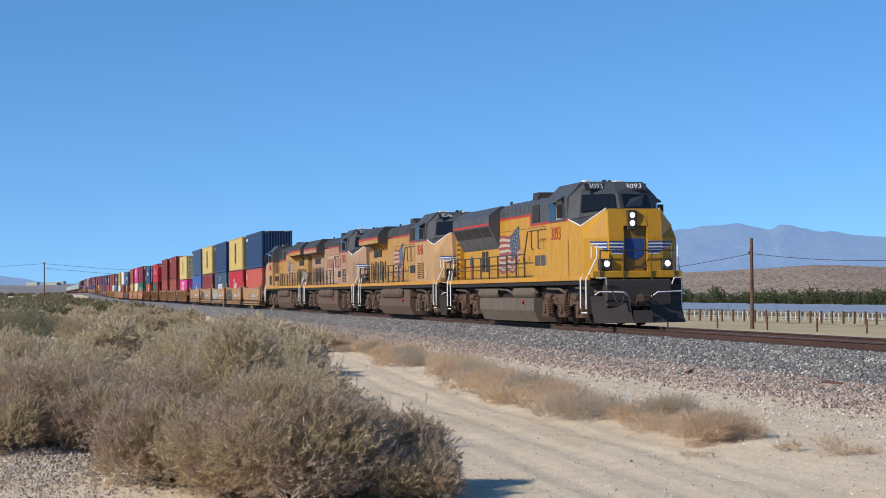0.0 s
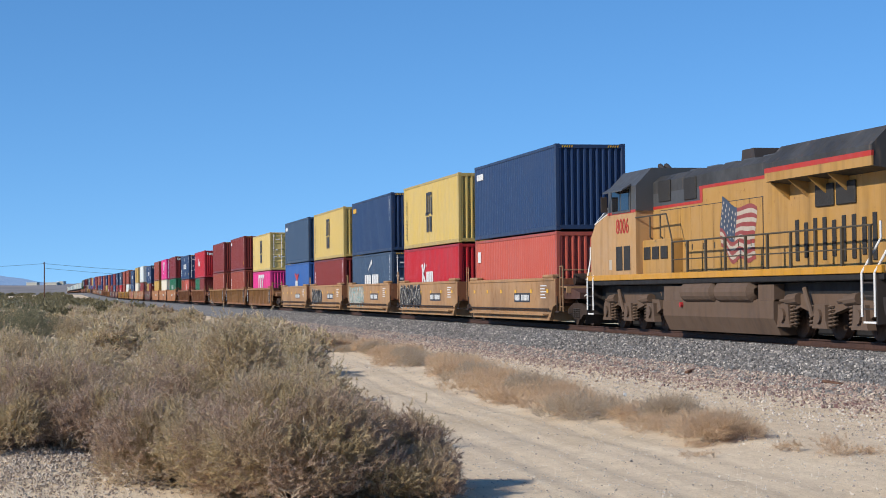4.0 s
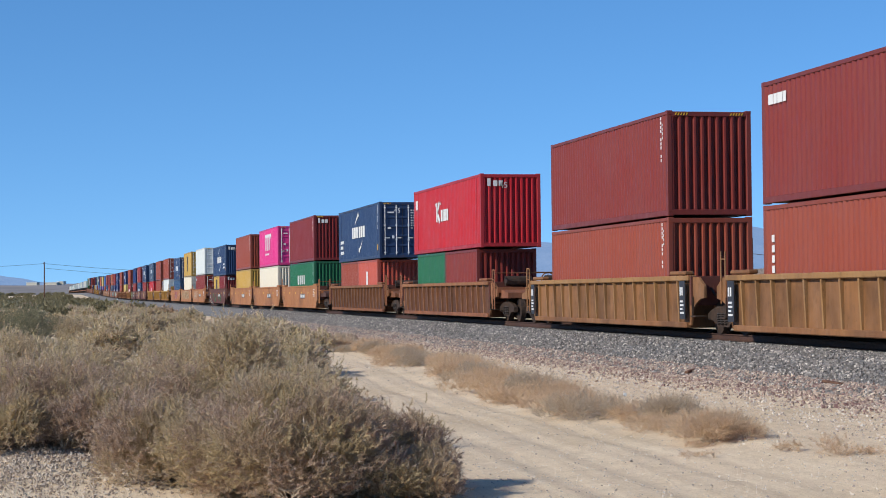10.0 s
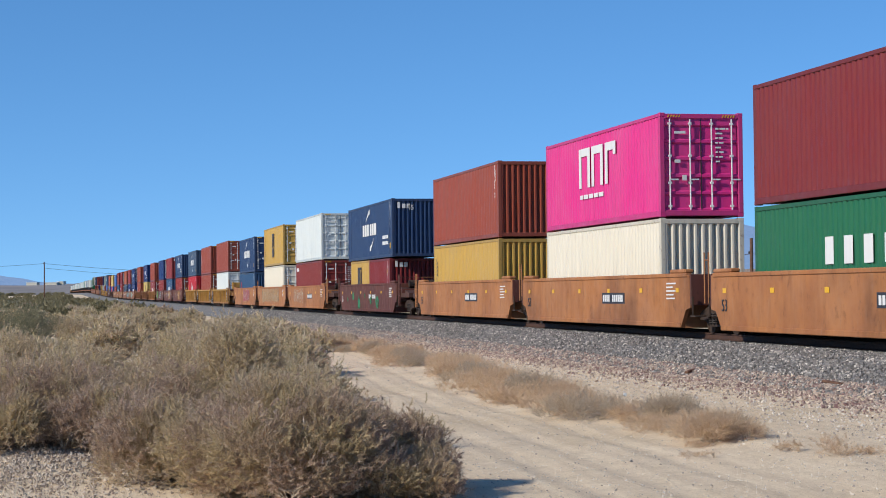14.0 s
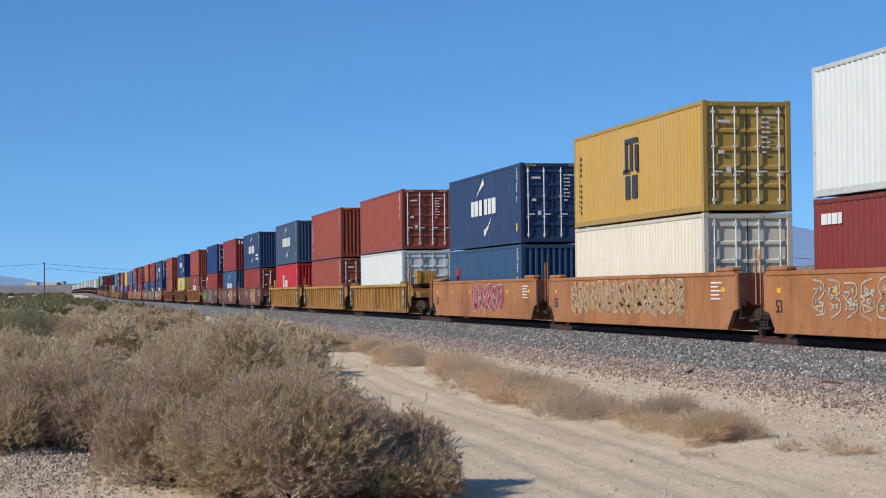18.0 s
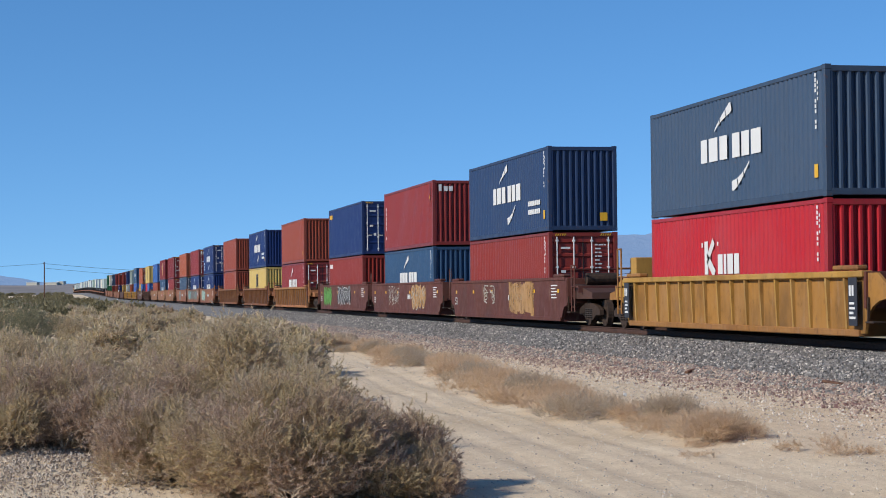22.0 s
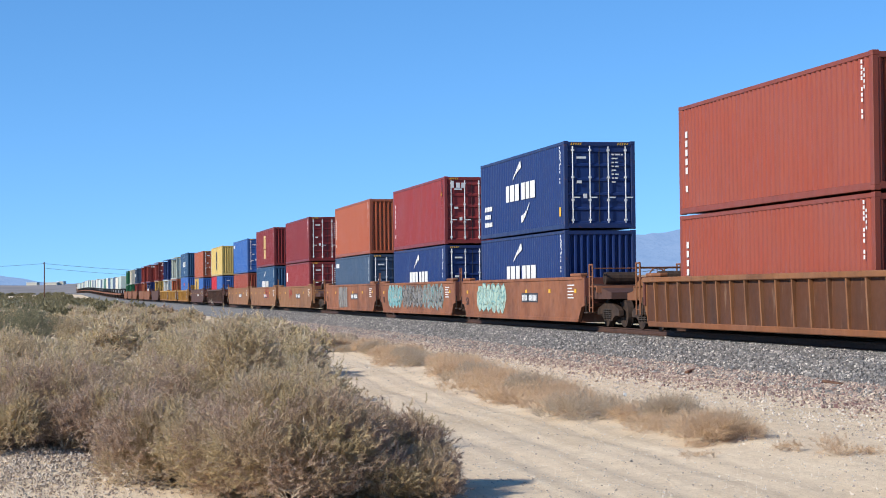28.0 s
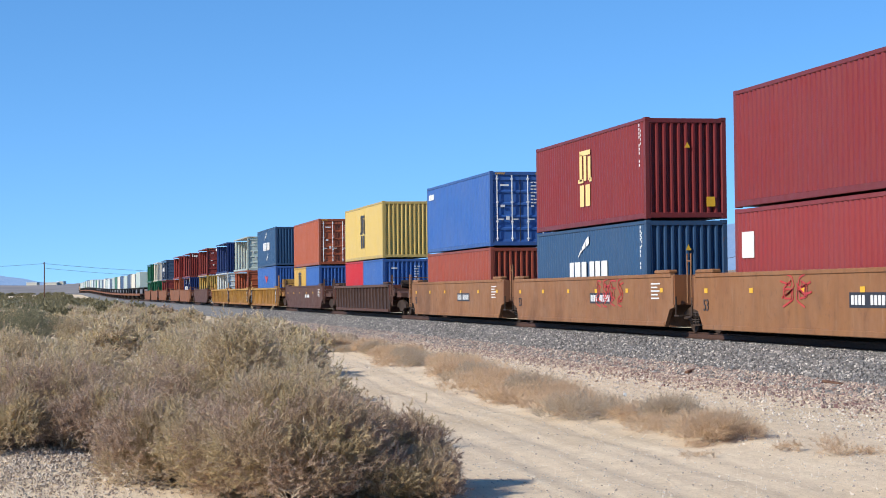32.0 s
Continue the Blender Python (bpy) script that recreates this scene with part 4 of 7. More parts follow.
        # cross ties, brake rod and air hose on the end
        part("brake_rod", Shape().tube([(sgn * (half + 0.1), -0.9, 1.15), (sgn * (half + 0.6), -1.0, 1.0), (sgn * (half + 1.1), -0.8, 0.9)], 0.035), GRIME, base)
        part("end_step", Shape().box(min(sgn * (half + 0.12), sgn * (half + 0.5)), max(sgn * (half + 0.12), sgn * (half + 0.5)), -1.5, -1.2, 0.42, 0.46).box(min(sgn * (half + 0.12), sgn * (half + 0.16)), max(sgn * (half + 0.12), sgn * (half + 0.16)), -1.46, -1.42, 0.42, 0.95), GRIME, base)
        # raised guide plates at the corners of the well
        for sd in (-1, 1):
            y0, y1 = sorted((sd * (yo + 0.04), sd * (yo - 0.22)))
            xg = sgn * (half - 0.9)
            part("guide_plate", Shape().box(xg - 0.62, xg + 0.62, y0, y1, top + 0.015, top + 0.12, 0.03), m, base)
        if own:
            for sd in (-1, 1):
                hr = Shape()
                x = sgn * (half + 0.45)
                ht = 2.35 if colour == "ochre" else 1.92
                hr.tube([(x, sd * 1.42, 0.45), (x, sd * 1.42, ht), (x + sgn * 0.35, sd * 1.42, ht), (x + sgn * 0.35, sd * 1.42, 0.45)], 0.028)
                for z in (0.6, 0.95, 1.25, 1.55):
                    hr.tube([(x, sd * 1.42, z), (x + sgn * 0.35, sd * 1.42, z)], 0.016)
                part("handrail", hr, m, base)
            hr = Shape()
            hr.tube([(sgn * (half + 0.8), -1.42, 1.8), (sgn * (half + 0.8), 1.42, 1.8)], 0.02)
            hr.tube([(sgn * (half + 0.8), 0.9, 1.0), (sgn * (half + 0.8), 0.9, 1.8)], 0.02)
            part("handrail", hr, m, base)
            part("coupler", Shape().box(min(sgn * (half + 1.6), sgn * (half + 2.85)), max(sgn * (half + 1.6), sgn * (half + 2.85)), -0.14, 0.14, 0.72, 0.95, 0.04), GRIME, base, "grimy knuckle coupler")
            bw = Shape()
            for q in range(12):
                a, b = 2 * math.pi * q / 12, 2 * math.pi * (q + 1) / 12
                bw.cyl((sgn * (half + 0.98), 0.6 + 0.26 * math.cos(a), 1.55 + 0.26 * math.sin(a)), (sgn * (half + 0.98), 0.6 + 0.26 * math.cos(b), 1.55 + 0.26 * math.sin(b)), 0.025, n=5)
            for q in range(4):
                a = math.pi * q / 2
                bw.cyl((sgn * (half + 0.98), 0.6, 1.55), (sgn * (half + 0.98), 0.6 + 0.26 * math.cos(a), 1.55 + 0.26 * math.sin(a)), 0.015, n=4)
            part("brake_wheel", bw, m, base, "spoked brake wheel")
            part("walkway", Shape().box(min(sgn * (half + 0.3), sgn * (half + 1.15)), max(sgn * (half + 0.3), sgn * (half + 1.15)), -1.4, 1.4, 1.22, 1.27).box(min(sgn * (half + 1.1), sgn * (half + 1.15)), max(sgn * (half + 1.1), sgn * (half + 1.15)), -1.4, 1.4, 1.06, 1.22), m, base, "crossover walkway")
            part("brake_reservoir", Shape().cyl((sgn * (half + 0.35), -0.9, 1.5), (sgn * (half + 0.35), 0.1, 1.5), 0.19, n=12), GRIME, base)
            if colour == "ochre":
                bx0, bx1 = sorted((sgn * (half + 0.05), sgn * (half + 0.6)))
                part("brake_box", Shape().box(bx0, bx1, -1.1, -0.2, 1.5, 2.1, 0.02), RIBEDGE[colour], base, "box over the brake gear")
            truck(base, sgn * (half + 1.25), s_mid if spin else None)
        elif sgn == -1:
            truck(base, -(half + gap / 2), s_mid if spin else None)
            for sd in (-1, 1):
                hr = Shape()
                hr.tube([(-(half + 0.25), sd * 1.42, 0.8), (-(half + 0.25), sd * 1.42, 2.1)], 0.022)
                hr.tube([(-(half + 0.55), sd * 1.42, 0.8), (-(half + 0.55), sd * 1.42, 2.1)], 0.022)
                hr.tube([(-(half + 0.25), sd * 1.42, 1.9), (-(half + 0.55), sd * 1.42, 1.9)], 0.02)
                part("handrail", hr, m, base)
    y = -yo - (0.010 if style == "smooth" else 0.07)
    if mark:
        # reflective strips, stencil bars and dark data panels
        strip = cached(("reflector", style), lambda: Shape().box(-0.12, 0.12, y - 0.002, y + 0.002, 1.06, 1.18))
        for k in range(6 if style == "smooth" else 0):
            part("reflector", strip, DEC_YELLOW, base, "yellow reflective strip", m=pose(-half + 1.0 + k * (2 * half - 2) / 5, 0, 0))
        if style == "smooth":
            s = Shape()
            for k in range(5):
                s.box(half - 1.9, half - 1.9 + (0.8, 0.55, 0.75, 0.6, 0.7)[k], y - 0.002, y + 0.002, 1.28 - k * 0.1, 1.32 - k * 0.1)
            if colour in ("tan", "dun", "rust", "russet"):
                part("number_plate", Shape().box(0.9, 3.15, y + 0.004, y + 0.0075, 0.74, 1.06), DEC_DARK, base, "dark plate behind the marking")
            blocks(s, 1.0, 0.80, 0.2, (0.13,) * 4, 0.05, y)
            blocks(s, 1.95, 0.80, 0.2, (0.13,) * 6, 0.05, y)
            tagged(part("stencil", s, DEC_WHITE, base, "white stencilled marking"), kind="stuff")
        else:
            for x in (half - 0.62, -half + 0.2) if colour in ("ochre", "umber") or s_mid > 100 else ():
                part("data_panel", Shape().box(x, x + 0.42, y - 0.012, y + 0.01, 0.36, 1.36, 0.004), DEC_DARK, base, "black data panel with white markings")
                s = Shape()
                for k in range(4):
                    s.box(x + 0.06, x + (0.36, 0.26, 0.34, 0.3)[k], y - 0.018, y - 0.013, 0.5 + k * 0.1, 0.55 + k * 0.1)
                s.box(x + 0.05, x + 0.14, y - 0.018, y - 0.013, 0.98, 1.2)
                s.box(x + 0.19, x + 0.28, y - 0.018, y - 0.013, 0.98, 1.2)
                tagged(part("stencil", s, DEC_WHITE, base, "white stencilled marking"), kind="stuff")
    if style == "smooth" and half > 8:
        part("well_number", text_mesh("53", 0.42), DEC_WHITE if colour == "maroon" else DEC_DARK, base, "stencilled well size", m=pose(-half + 1.0, y - 0.004, 0.74))
    for k, (x0, x1, z0, z1, body, line) in enumerate(art):
        if z0 is None:
            splashes(base, [(x0 + k2 * (x1 - x0) / 5, 0.75 + 0.25 * math.sin(k2 * 2.4), 0.18 + 0.14 * (k2 % 3)) for k2 in range(6)], y - 0.003, body, k)
        elif line is None:
            rng, cover = random.Random(k + 5), Shape()
            n = max(3, int((x1 - x0) / 0.26))
            for q in range(n):
                cx, half_w = x0 + (q + 0.5) * (x1 - x0) / n, 0.20 + rng.uniform(0, 0.03)
                lo, hi, lift = z0 + rng.uniform(-0.04, 0.16), z1 - rng.uniform(-0.04, 0.14), y - 0.002 - 0.0012 * (q % 3)
                cover.quad((cx - half_w, lift, lo + rng.uniform(0, 0.05)), (cx + half_w, lift, lo), (cx + half_w, lift, hi), (cx - half_w, lift, hi - rng.uniform(0, 0.05)))
            tagged(part("spray_paint", cover, body, base, "overpainted patch"), kind="stuff")
        else:
            graffiti(base, x0, x1, z0, z1, y - 0.003, body, line, round(s_mid * 10) + k)
    return in_train(base, s_mid)


# rear end of the upper load, then upper and lower loads: (length, colour, front end, markings)
W, D, Y, R = DEC_WHITE, DEC_DARK, DEC_YELLOW, DEC_RED
SER = (("serial", W),)
HATCH = (("end_corner_hatch", Y),)
TOWERS = (("tower", D), ("columndark", D))
SAIL = (("sail", W), ("serial", W), ("sticker", Y))
SLOW = (("sail_low", W), ("serial", W))
KBLOCK = (("kblock", W),)
COL = (("column", W), ("serial", W))
REDMARK = (("end_three", W), ("serial", W), ("warn", Y), ("end_plate", Y))
DOORP = (("end_doorprint", W), ("end_corner_hatch", Y))
L4, L5, L2 = LONG, LONG45, SHORT
UNITS = [
    (192.82, [(L4, "navy", "wall", (("corner", W),) + HATCH)], [(L4, "salmon", "wall", (("cornerbig", W),))], "smooth", "tan"),
    (177.57, [(L4, "yellow", "wall", TOWERS)], [(L4, "red", "wall", KBLOCK)], "smooth", "tan"),
    (161.99, [(L4, "navy", "wall", (("corner", Y),) + SER + HATCH)], [(L4, "greyblue", "door", SLOW + DOORP)], "smooth", "tan"),
    (146.64, [(L4, "yellow", "wall", TOWERS)], [(L4, "darkred", "wall", COL)], "smooth", "tan"),
    (131.78, [(L4, "greyblue", "wall", (("corner", W),))], [(L4, "blue", "wall", (("eagle", R), ("eagle_low", W)))], "smooth", "tan"),
    (110.15, [(L4, "paleyellow", "door", TOWERS + DOORP)], [(L4, "pink", "wall", (("bigframe", W),))], "ribbed", "umber"),
    (90.86, [(L4, "darkred", "wall", (("corner", W), ("sticker", Y), ("warn", Y)) + SER + HATCH)], [(L4, "brick", "wall", COL + (("warn", Y),))], "ribbed", "umber"),
    (71.68, [(L4, "darkred", "wall", SER + HATCH)], [(L4, "brick", "wall", SER)], "ribbed", "umber"),
    (47.37, [(L5, "red", "wall", KBLOCK + (("cornerbig", W), ("end_three", W)))], [(L2, "green", "wall", ()), (L2, "darkred", "wall", ())], "ribbed", "russet"),
    (24.33, [(L5, "navy", "door", SAIL + (("smallprint_rear", W),) + DOORP)], [(L2, "brick", "wall", ()), (L2, "salmon", "wall", (("midblock", W),))], "ribbed", "brown"),
    (1.60, [(L4, "maroon", "wall", REDMARK + HATCH)], [(L4, "green", "wall", (("fourblocks", W), ("serial", W)))], "smooth", "rust"),
    (-17.67, [(L4, "pink", "door", (("bigframe", W),) + DOORP)], [(L4, "cream", "wall", ())], "smooth", "rust"),
    (-36.85, [(L4, "brick", "wall", SER)], [(L4, "gold", "wall", (("columndark", D),))], "smooth", "rust"),
    (-60.77, [(L5, "navy", "wall", SAIL + (("smallprint", W), ("end_three", W)))], [(L2, "gold", "wall", (("tower", D),)), (L2, "maroon", "wall", REDMARK)], "smooth", "maroon"),
    (-83.73, [(L4, "white", "door", DOORP)], [(L4, "darkred", "door", (("corner", W), ("warn", Y)) + DOORP)], "smooth", "rust"),
    (-103.07, [(L4, "gold", "door", TOWERS + DOORP)], [(L4, "cream", "door", ())], "smooth", "rust"),
    (-122.36, [(L4, "navy", "door", SAIL + DOORP)], [(L4, "steelblue", "wall", (("cross", DEC_RED), ("serial", W)))], "smooth", "rust"),
    (-145.53, [(L4, "brick", "door", SER + DOORP)], [(L4, "white", "door", ())], "ribbed", "ochre"),
    (-164.79, [(L4, "brick", "wall", COL + HATCH)], [(L4, "brick", "door", SER + DOORP)], "ribbed", "ochre"),
    (-184.29, [(L4, "greyblue", "wall", SAIL)], [(L4, "red", "wall", KBLOCK + SER)], "ribbed", "ochre"),
    (-207.61, [(L4, "navy", "wall", SAIL + (("smallprint", W), ("end_plate", Y)))], [(L4, "rustred", "door", SER + DOORP)], "smooth", "maroon"),
    (-227.19, [(L4, "berry", "wall", REDMARK + COL)], [(L4, "steelblue", "wall", SLOW)], "smooth", "maroon"),
    (-246.30, [(L4, "royal", "door", (("corner", Y),) + DOORP)], [(L4, "rustred", "wall", (("corner", W),))], "smooth", "maroon"),
    (-269.82, [(L4, "brick", "wall", (("sticker", Y),))], [(L4, "berry", "door", SLOW + DOORP)], "ribbed", "rust"),
    (-292.28, [(L4, "royal", "wall", SAIL + (("smallprint", W), ("end_plate", Y)))], [(L4, "yellow", "wall", (("tower", D),))], "ribbed", "brown"),
    (-315.94, [(L4, "brick", "wall", COL)], [(L4, "brick", "wall", COL)], "ribbed", "brown"),
    (-339.64, [(L4, "royal", "door", SAIL + (("smallprint_rear", W),) + DOORP)], [(L4, "royal", "wall", SLOW)], "smooth", "russet"),
    (-358.72, [(L4, "berry", "door", REDMARK + COL + DOORP)], [(L4, "royal", "door", SLOW + DOORP)], "smooth", "russet"),
    (-377.89, [(L4, "orange", "wall", COL + (("end_plate", Y),))], [(L4, "greyblue", "door", (("corner", W),) + SER + DOORP)], "smooth", "russet"),
    (-401.50, [(L4, "maroon", "door", (("warn", Y), ("serial", W)) + DOORP)], [(L4, "berry", "door", (("flagmark", W),) + DOORP)], "smooth", "dun"),
    (-420.76, [(L4, "maroon", "wall", (("tower", DEC_SAND), ("serial", W), ("end_plate", Y), ("end_warn", Y)))], [(L4, "steelblue", "wall", SLOW + (("end_warn", Y),))], "smooth", "dun"),
    (-440.01, [(L4, "blue", "door", (("corner", W),) + DOORP)], [(L4, "brick", "wall", ())], "smooth", "dun"),
    (-463.75, [(L4, "yellow", "wall", (("tower", D),))], [(L2, "red", "wall", ()), (L2, "blue", "wall", (("end_doorprint", W),))], "ribbed", "dark"),
    (-486.65, [(L4, "orange", "door", DOORP)], [(L2, "gold", "wall", (("tower", D),)), (L2, "blue", "wall", ())], "smooth", "dark"),
    (-509.59, [(L4, "steelblue", "wall", (("sail", W),))], [(L4, "blue", "wall", (("eagle", R),))], "ribbed", "ochre"),
    (-529.83, [(L4, "palegreen", "door", DOORP)], [(L4, "orange", "door", ())], "ribbed", "ochre"),
    (-548.32, [(L4, "royal", "wall", (("corner", W),))], [(L4, "white", "door", ())], "ribbed", "ochre"),
    (-571.33, [(L4, "darkred", "door", DOORP)], [(L4, "gold", "wall", ())], "smooth", "dark"),
    (-595.88, [(L4, "darkred", "wall", (("end_three", W),))], [(L4, "royal", "wall", SLOW)], "smooth", "brown"),
    (-614.40, [(L4, "rustred", "wall", ())], [(L4, "orange", "wall", ())], "smooth", "brown"),
    (-641.59, [(L4, "greyblue", "door", (("sail", W),))], [(L4, "darkred", "door", ())], "smooth", "brown"),
    (-663.11, [(L4, "cream", "door", ())], [(L4, "green", "wall", ())], "smooth", "brown"),
    (-683.35, [(L4, "green", "wall", ())], [(L4, "green", "wall", ())], "smooth", "brown"),
]
LOWER_H = {16: 2.591, 8: 2.591, 9: 2.591, 13: 2.591, 32: 2.591, 33: 2.591, 31: 2.591, 5: 2.591}
DEC_GREEN_DARK = spray("dark_green_spray", (0.03, 0.18, 0.08))
W_, C_, G_, T_, K_ = DEC_PALE, DEC_CYAN, DEC_GREY, DEC_TAN, SPRAY_DARK
ART = {
    1: [(-6.2, -1.2, 0.32, 1.5, K_, W_)], 2: [(-6.0, -1.2, 0.35, 1.45, W_, C_)], 3: [(-5.8, -1.5, 0.35, 1.4, K_, W_)],
    13: [(-6, 3.5, None, None, DEC_GREEN_DARK, None)], 14: [(-6, -1, 0.5, 1.35, None, W_)], 15: [(-6, 5, 0.4, 1.45, T_, DEC_PALE)],
    16: [(-1, 4, 0.35, 1.45, DEC_PINK, W_)], 20: [(-3, -1, 0.7, 1.3, None, W_), (1.2, 4.6, 0.3, 1.5, T_, None)], 21: [(-4, -1, 0.5, 1.4, None, W_), (2.0, 5.2, 0.3, 1.5, T_, W_)],
    22: [(-6.9, -3.9, 0.35, 1.5, DEC_GREEN, DEC_GREEN), (-1.5, 3.2, 0.4, 1.5, K_, DEC_WHITE)],
    26: [(-6, -1.5, 0.3, 1.45, DEC_MINT, C_)], 27: [(-6.5, -3.0, 0.35, 1.5, C_, W_), (-2.8, 2.0, 0.35, 1.5, G_, K_), (2.2, 6.5, 0.35, 1.5, G_, C_)],
    28: [(-3.5, -0.4, 0.3, 1.5, G_, None)], 29: [(-3, -1.0, 0.7, 1.5, None, DEC_RED)], 30: [(1.5, 4.5, 0.6, 1.5, None, DEC_RED)],
}
BASE_Z = 0.225
ends = []
for s_rear, up, low, style, colour in UNITS:
    mid = s_rear + sum(c[0] for c in up) / 2 + 0.3
    half = 6.5 if s_rear > 130 else (8.85 if style == "smooth" or up[0][0] == L5 or s_rear < -260 else 8.2)
    ends.append((mid - half, mid + half))
for i, (s_rear, up, low, style, colour) in enumerate(UNITS):
    a, b = ends[i]
    front_gap = ends[i - 1][0] - b if i else 9.0
    rear_gap = a - ends[i + 1][1] if i + 1 < len(UNITS) else 9.0
    far = i > 34
    well_car((a + b) / 2, (b - a) / 2, style, colour, front_gap > 4.3, rear_gap > 4.3, rear_gap, front_gap, ART.get(i, ()), spin=i < 32, mark=i < 36)
    mid = s_rear + up[0][0] / 2
    lh = LOWER_H.get(i, CH)
    s = mid - sum(c[0] for c in low) / 2 - 0.03 * (len(low) - 1)
    for c in low:
        container(s, BASE_Z - (0.06 if far else 0.0), *c, True, lh, far)
        s += c[0] + 0.06
    container(s_rear, BASE_Z + lh + (0.03 if not far else -0.08), *up[0], False, CH, far)

# ------------------------------------------------------------ locomotives
LOCO_FRESH = paint("loco_yellow", (0.47, 0.232, 0.012), 0.45, 0.12, 0.22, 0.3)
LOCO_FADED = paint("loco_faded_yellow", (0.40, 0.215, 0.05), 0.6, 0.4, 0.5, 1.6)
CAB_FADED = paint("loco_faded_cab", (0.42, 0.24, 0.095), 0.6, 0.4, 0.45, 1.3)
LOCO_PALE = paint("loco_washed_out_paint", (0.35, 0.20, 0.108), 0.6, 0.5, 0.6, 1.8)
# nose door yellow: recess shade darkened into the colour, dirt streaks over it
SHADED_YELLOW = paint("grimy_nose_yellow", (0.22, 0.12, 0.018), 0.6, 0.3, 0.5, 1.2)
SILL_YELLOW = paint("loco_sill_yellow", (0.50, 0.235, 0.014), 0.5, 0.3, 0.4, 0.8)
LOCO_GREY = paint("loco_grey", (0.066, 0.068, 0.071), 0.5, 0.3, 0.3, 0.3)
SOOTY_GREY = rusty("loco_sooty_grey", (0.055, 0.054, 0.053), (0.025, 0.023, 0.022), 0.6, 0.8)
LOCO_RED = paint("loco_red_band", (0.40, 0.03, 0.018), 0.5, 0.2, 0.2, 0.1)
LOCO_SILVER = paint("loco_grey_running_gear", (0.13, 0.098, 0.068), 0.65, 0.3, 0.45, 0.6)
LOCO_BROWN = paint("dusty_running_gear", (0.115, 0.072, 0.046), 0.75, 0.35, 0.55, 0.6)
# near black puts the shadow of the gap below the deck into the colour
LOCO_BLACK = paint("black_underframe", (0.016, 0.014, 0.013), 0.7, 0.3, 0.4, 0.6)
GLASS = plain("dark_cab_glass", (0.012, 0.014, 0.018), 0.06)
WHITE_RAIL = paint("white_handrail", (0.72, 0.70, 0.66), 0.5, 0.1, 0.1, 0.1)
PALE_PATCH = paint("pale_faded_paint", (0.42, 0.27, 0.18), 0.6, 0.5, 0.5, 1.5)
DARK_RAIL = paint("dark_handrail", (0.07, 0.055, 0.035), 0.6, 0.2, 0.2, 0.4)
HEADLAMP = plain("headlamp", (1.0, 0.86, 0.62), 0.2, 0.0, 6.0)
MESHBLACK = grained("radiator_mesh", (0.012, 0.012, 0.012), (0.05, 0.045, 0.04), 40.0, 0.7, 0.3, 0.5, 0.01)
LIGHT_BLUE = paint("emblem_blue", (0.02, 0.055, 0.20), 0.5, 0.1, 0.1, 0.0)


def flag(parent, x0, x1, z0, z1, y, canton_front=True):
    """A striped banner with a dark corner, painted in waves on the hood side."""
    n, cols = 13, 14
    red, pale, dark = Shape(), Shape(), Shape()

    def pt(u, v):
        sag = 0.10 * math.sin(u * 7.0 + 0.6) + 0.10 * math.sin(u * 13 + 2) * (1 - v)
        return (x0 + (x1 - x0) * u + 0.1 * math.sin(v * 5), y, z0 + (z1 - z0) * (v * 0.80 + 0.2 * u * (1 if canton_front else -1)) + sag)
    for i in range(n):
        for j in range(cols):
            u0, u1, v0, v1 = j / cols, (j + 1) / cols, i / n, (i + 1) / n
            um = (u0 + u1) / 2 if canton_front else 1 - (u0 + u1) / 2
            s = dark if (um > 0.56 and v0 > 0.38) else (red if i % 2 == 0 else pale)
            s.quad(pt(u0, v0), pt(u1, v0), pt(u1, v1), pt(u0, v1))
    part("banner_stripe", red, DEC_RED_FADED, parent, "faded red banner stripes")
    part("banner_stripe", pale, DEC_WHITE_FADED, parent, "faded white banner stripes")
    stars = Shape()
    for i in range(5):
        for j in range(5):
            u, v = 0.61 + 0.085 * j + 0.02 * (i % 2), 0.46 + 0.105 * i
            p = Vector(pt(u if canton_front else 1 - u, v)) + Vector((0, -0.004 if y < 0 else 0.004, 0))
            stars.quad(p + Vector((-0.045, 0, 0)), p + Vector((0, 0, -0.05)), p + Vector((0.045, 0, 0)), p + Vector((0, 0, 0.05)))
    tagged(part("banner_star", stars, DEC_WHITE_FADED, parent, "pale stars"), kind="stuff")
    part("banner_corner", dark, DEC_BLUE_FADED, parent, "dark grey-blue banner corner")


DEC_BLUE_FADED = paint("faded_blue_marking", (0.045, 0.065, 0.10), 0.55, 0.4, 0.3, 0.2)
DEC_RED_FADED = paint("faded_red_marking", (0.26, 0.05, 0.042), 0.55, 0.5, 0.3, 0.2)
DEC_WHITE_FADED = paint("faded_white_marking", (0.42, 0.35, 0.27), 0.55, 0.4, 0.3, 0.2)


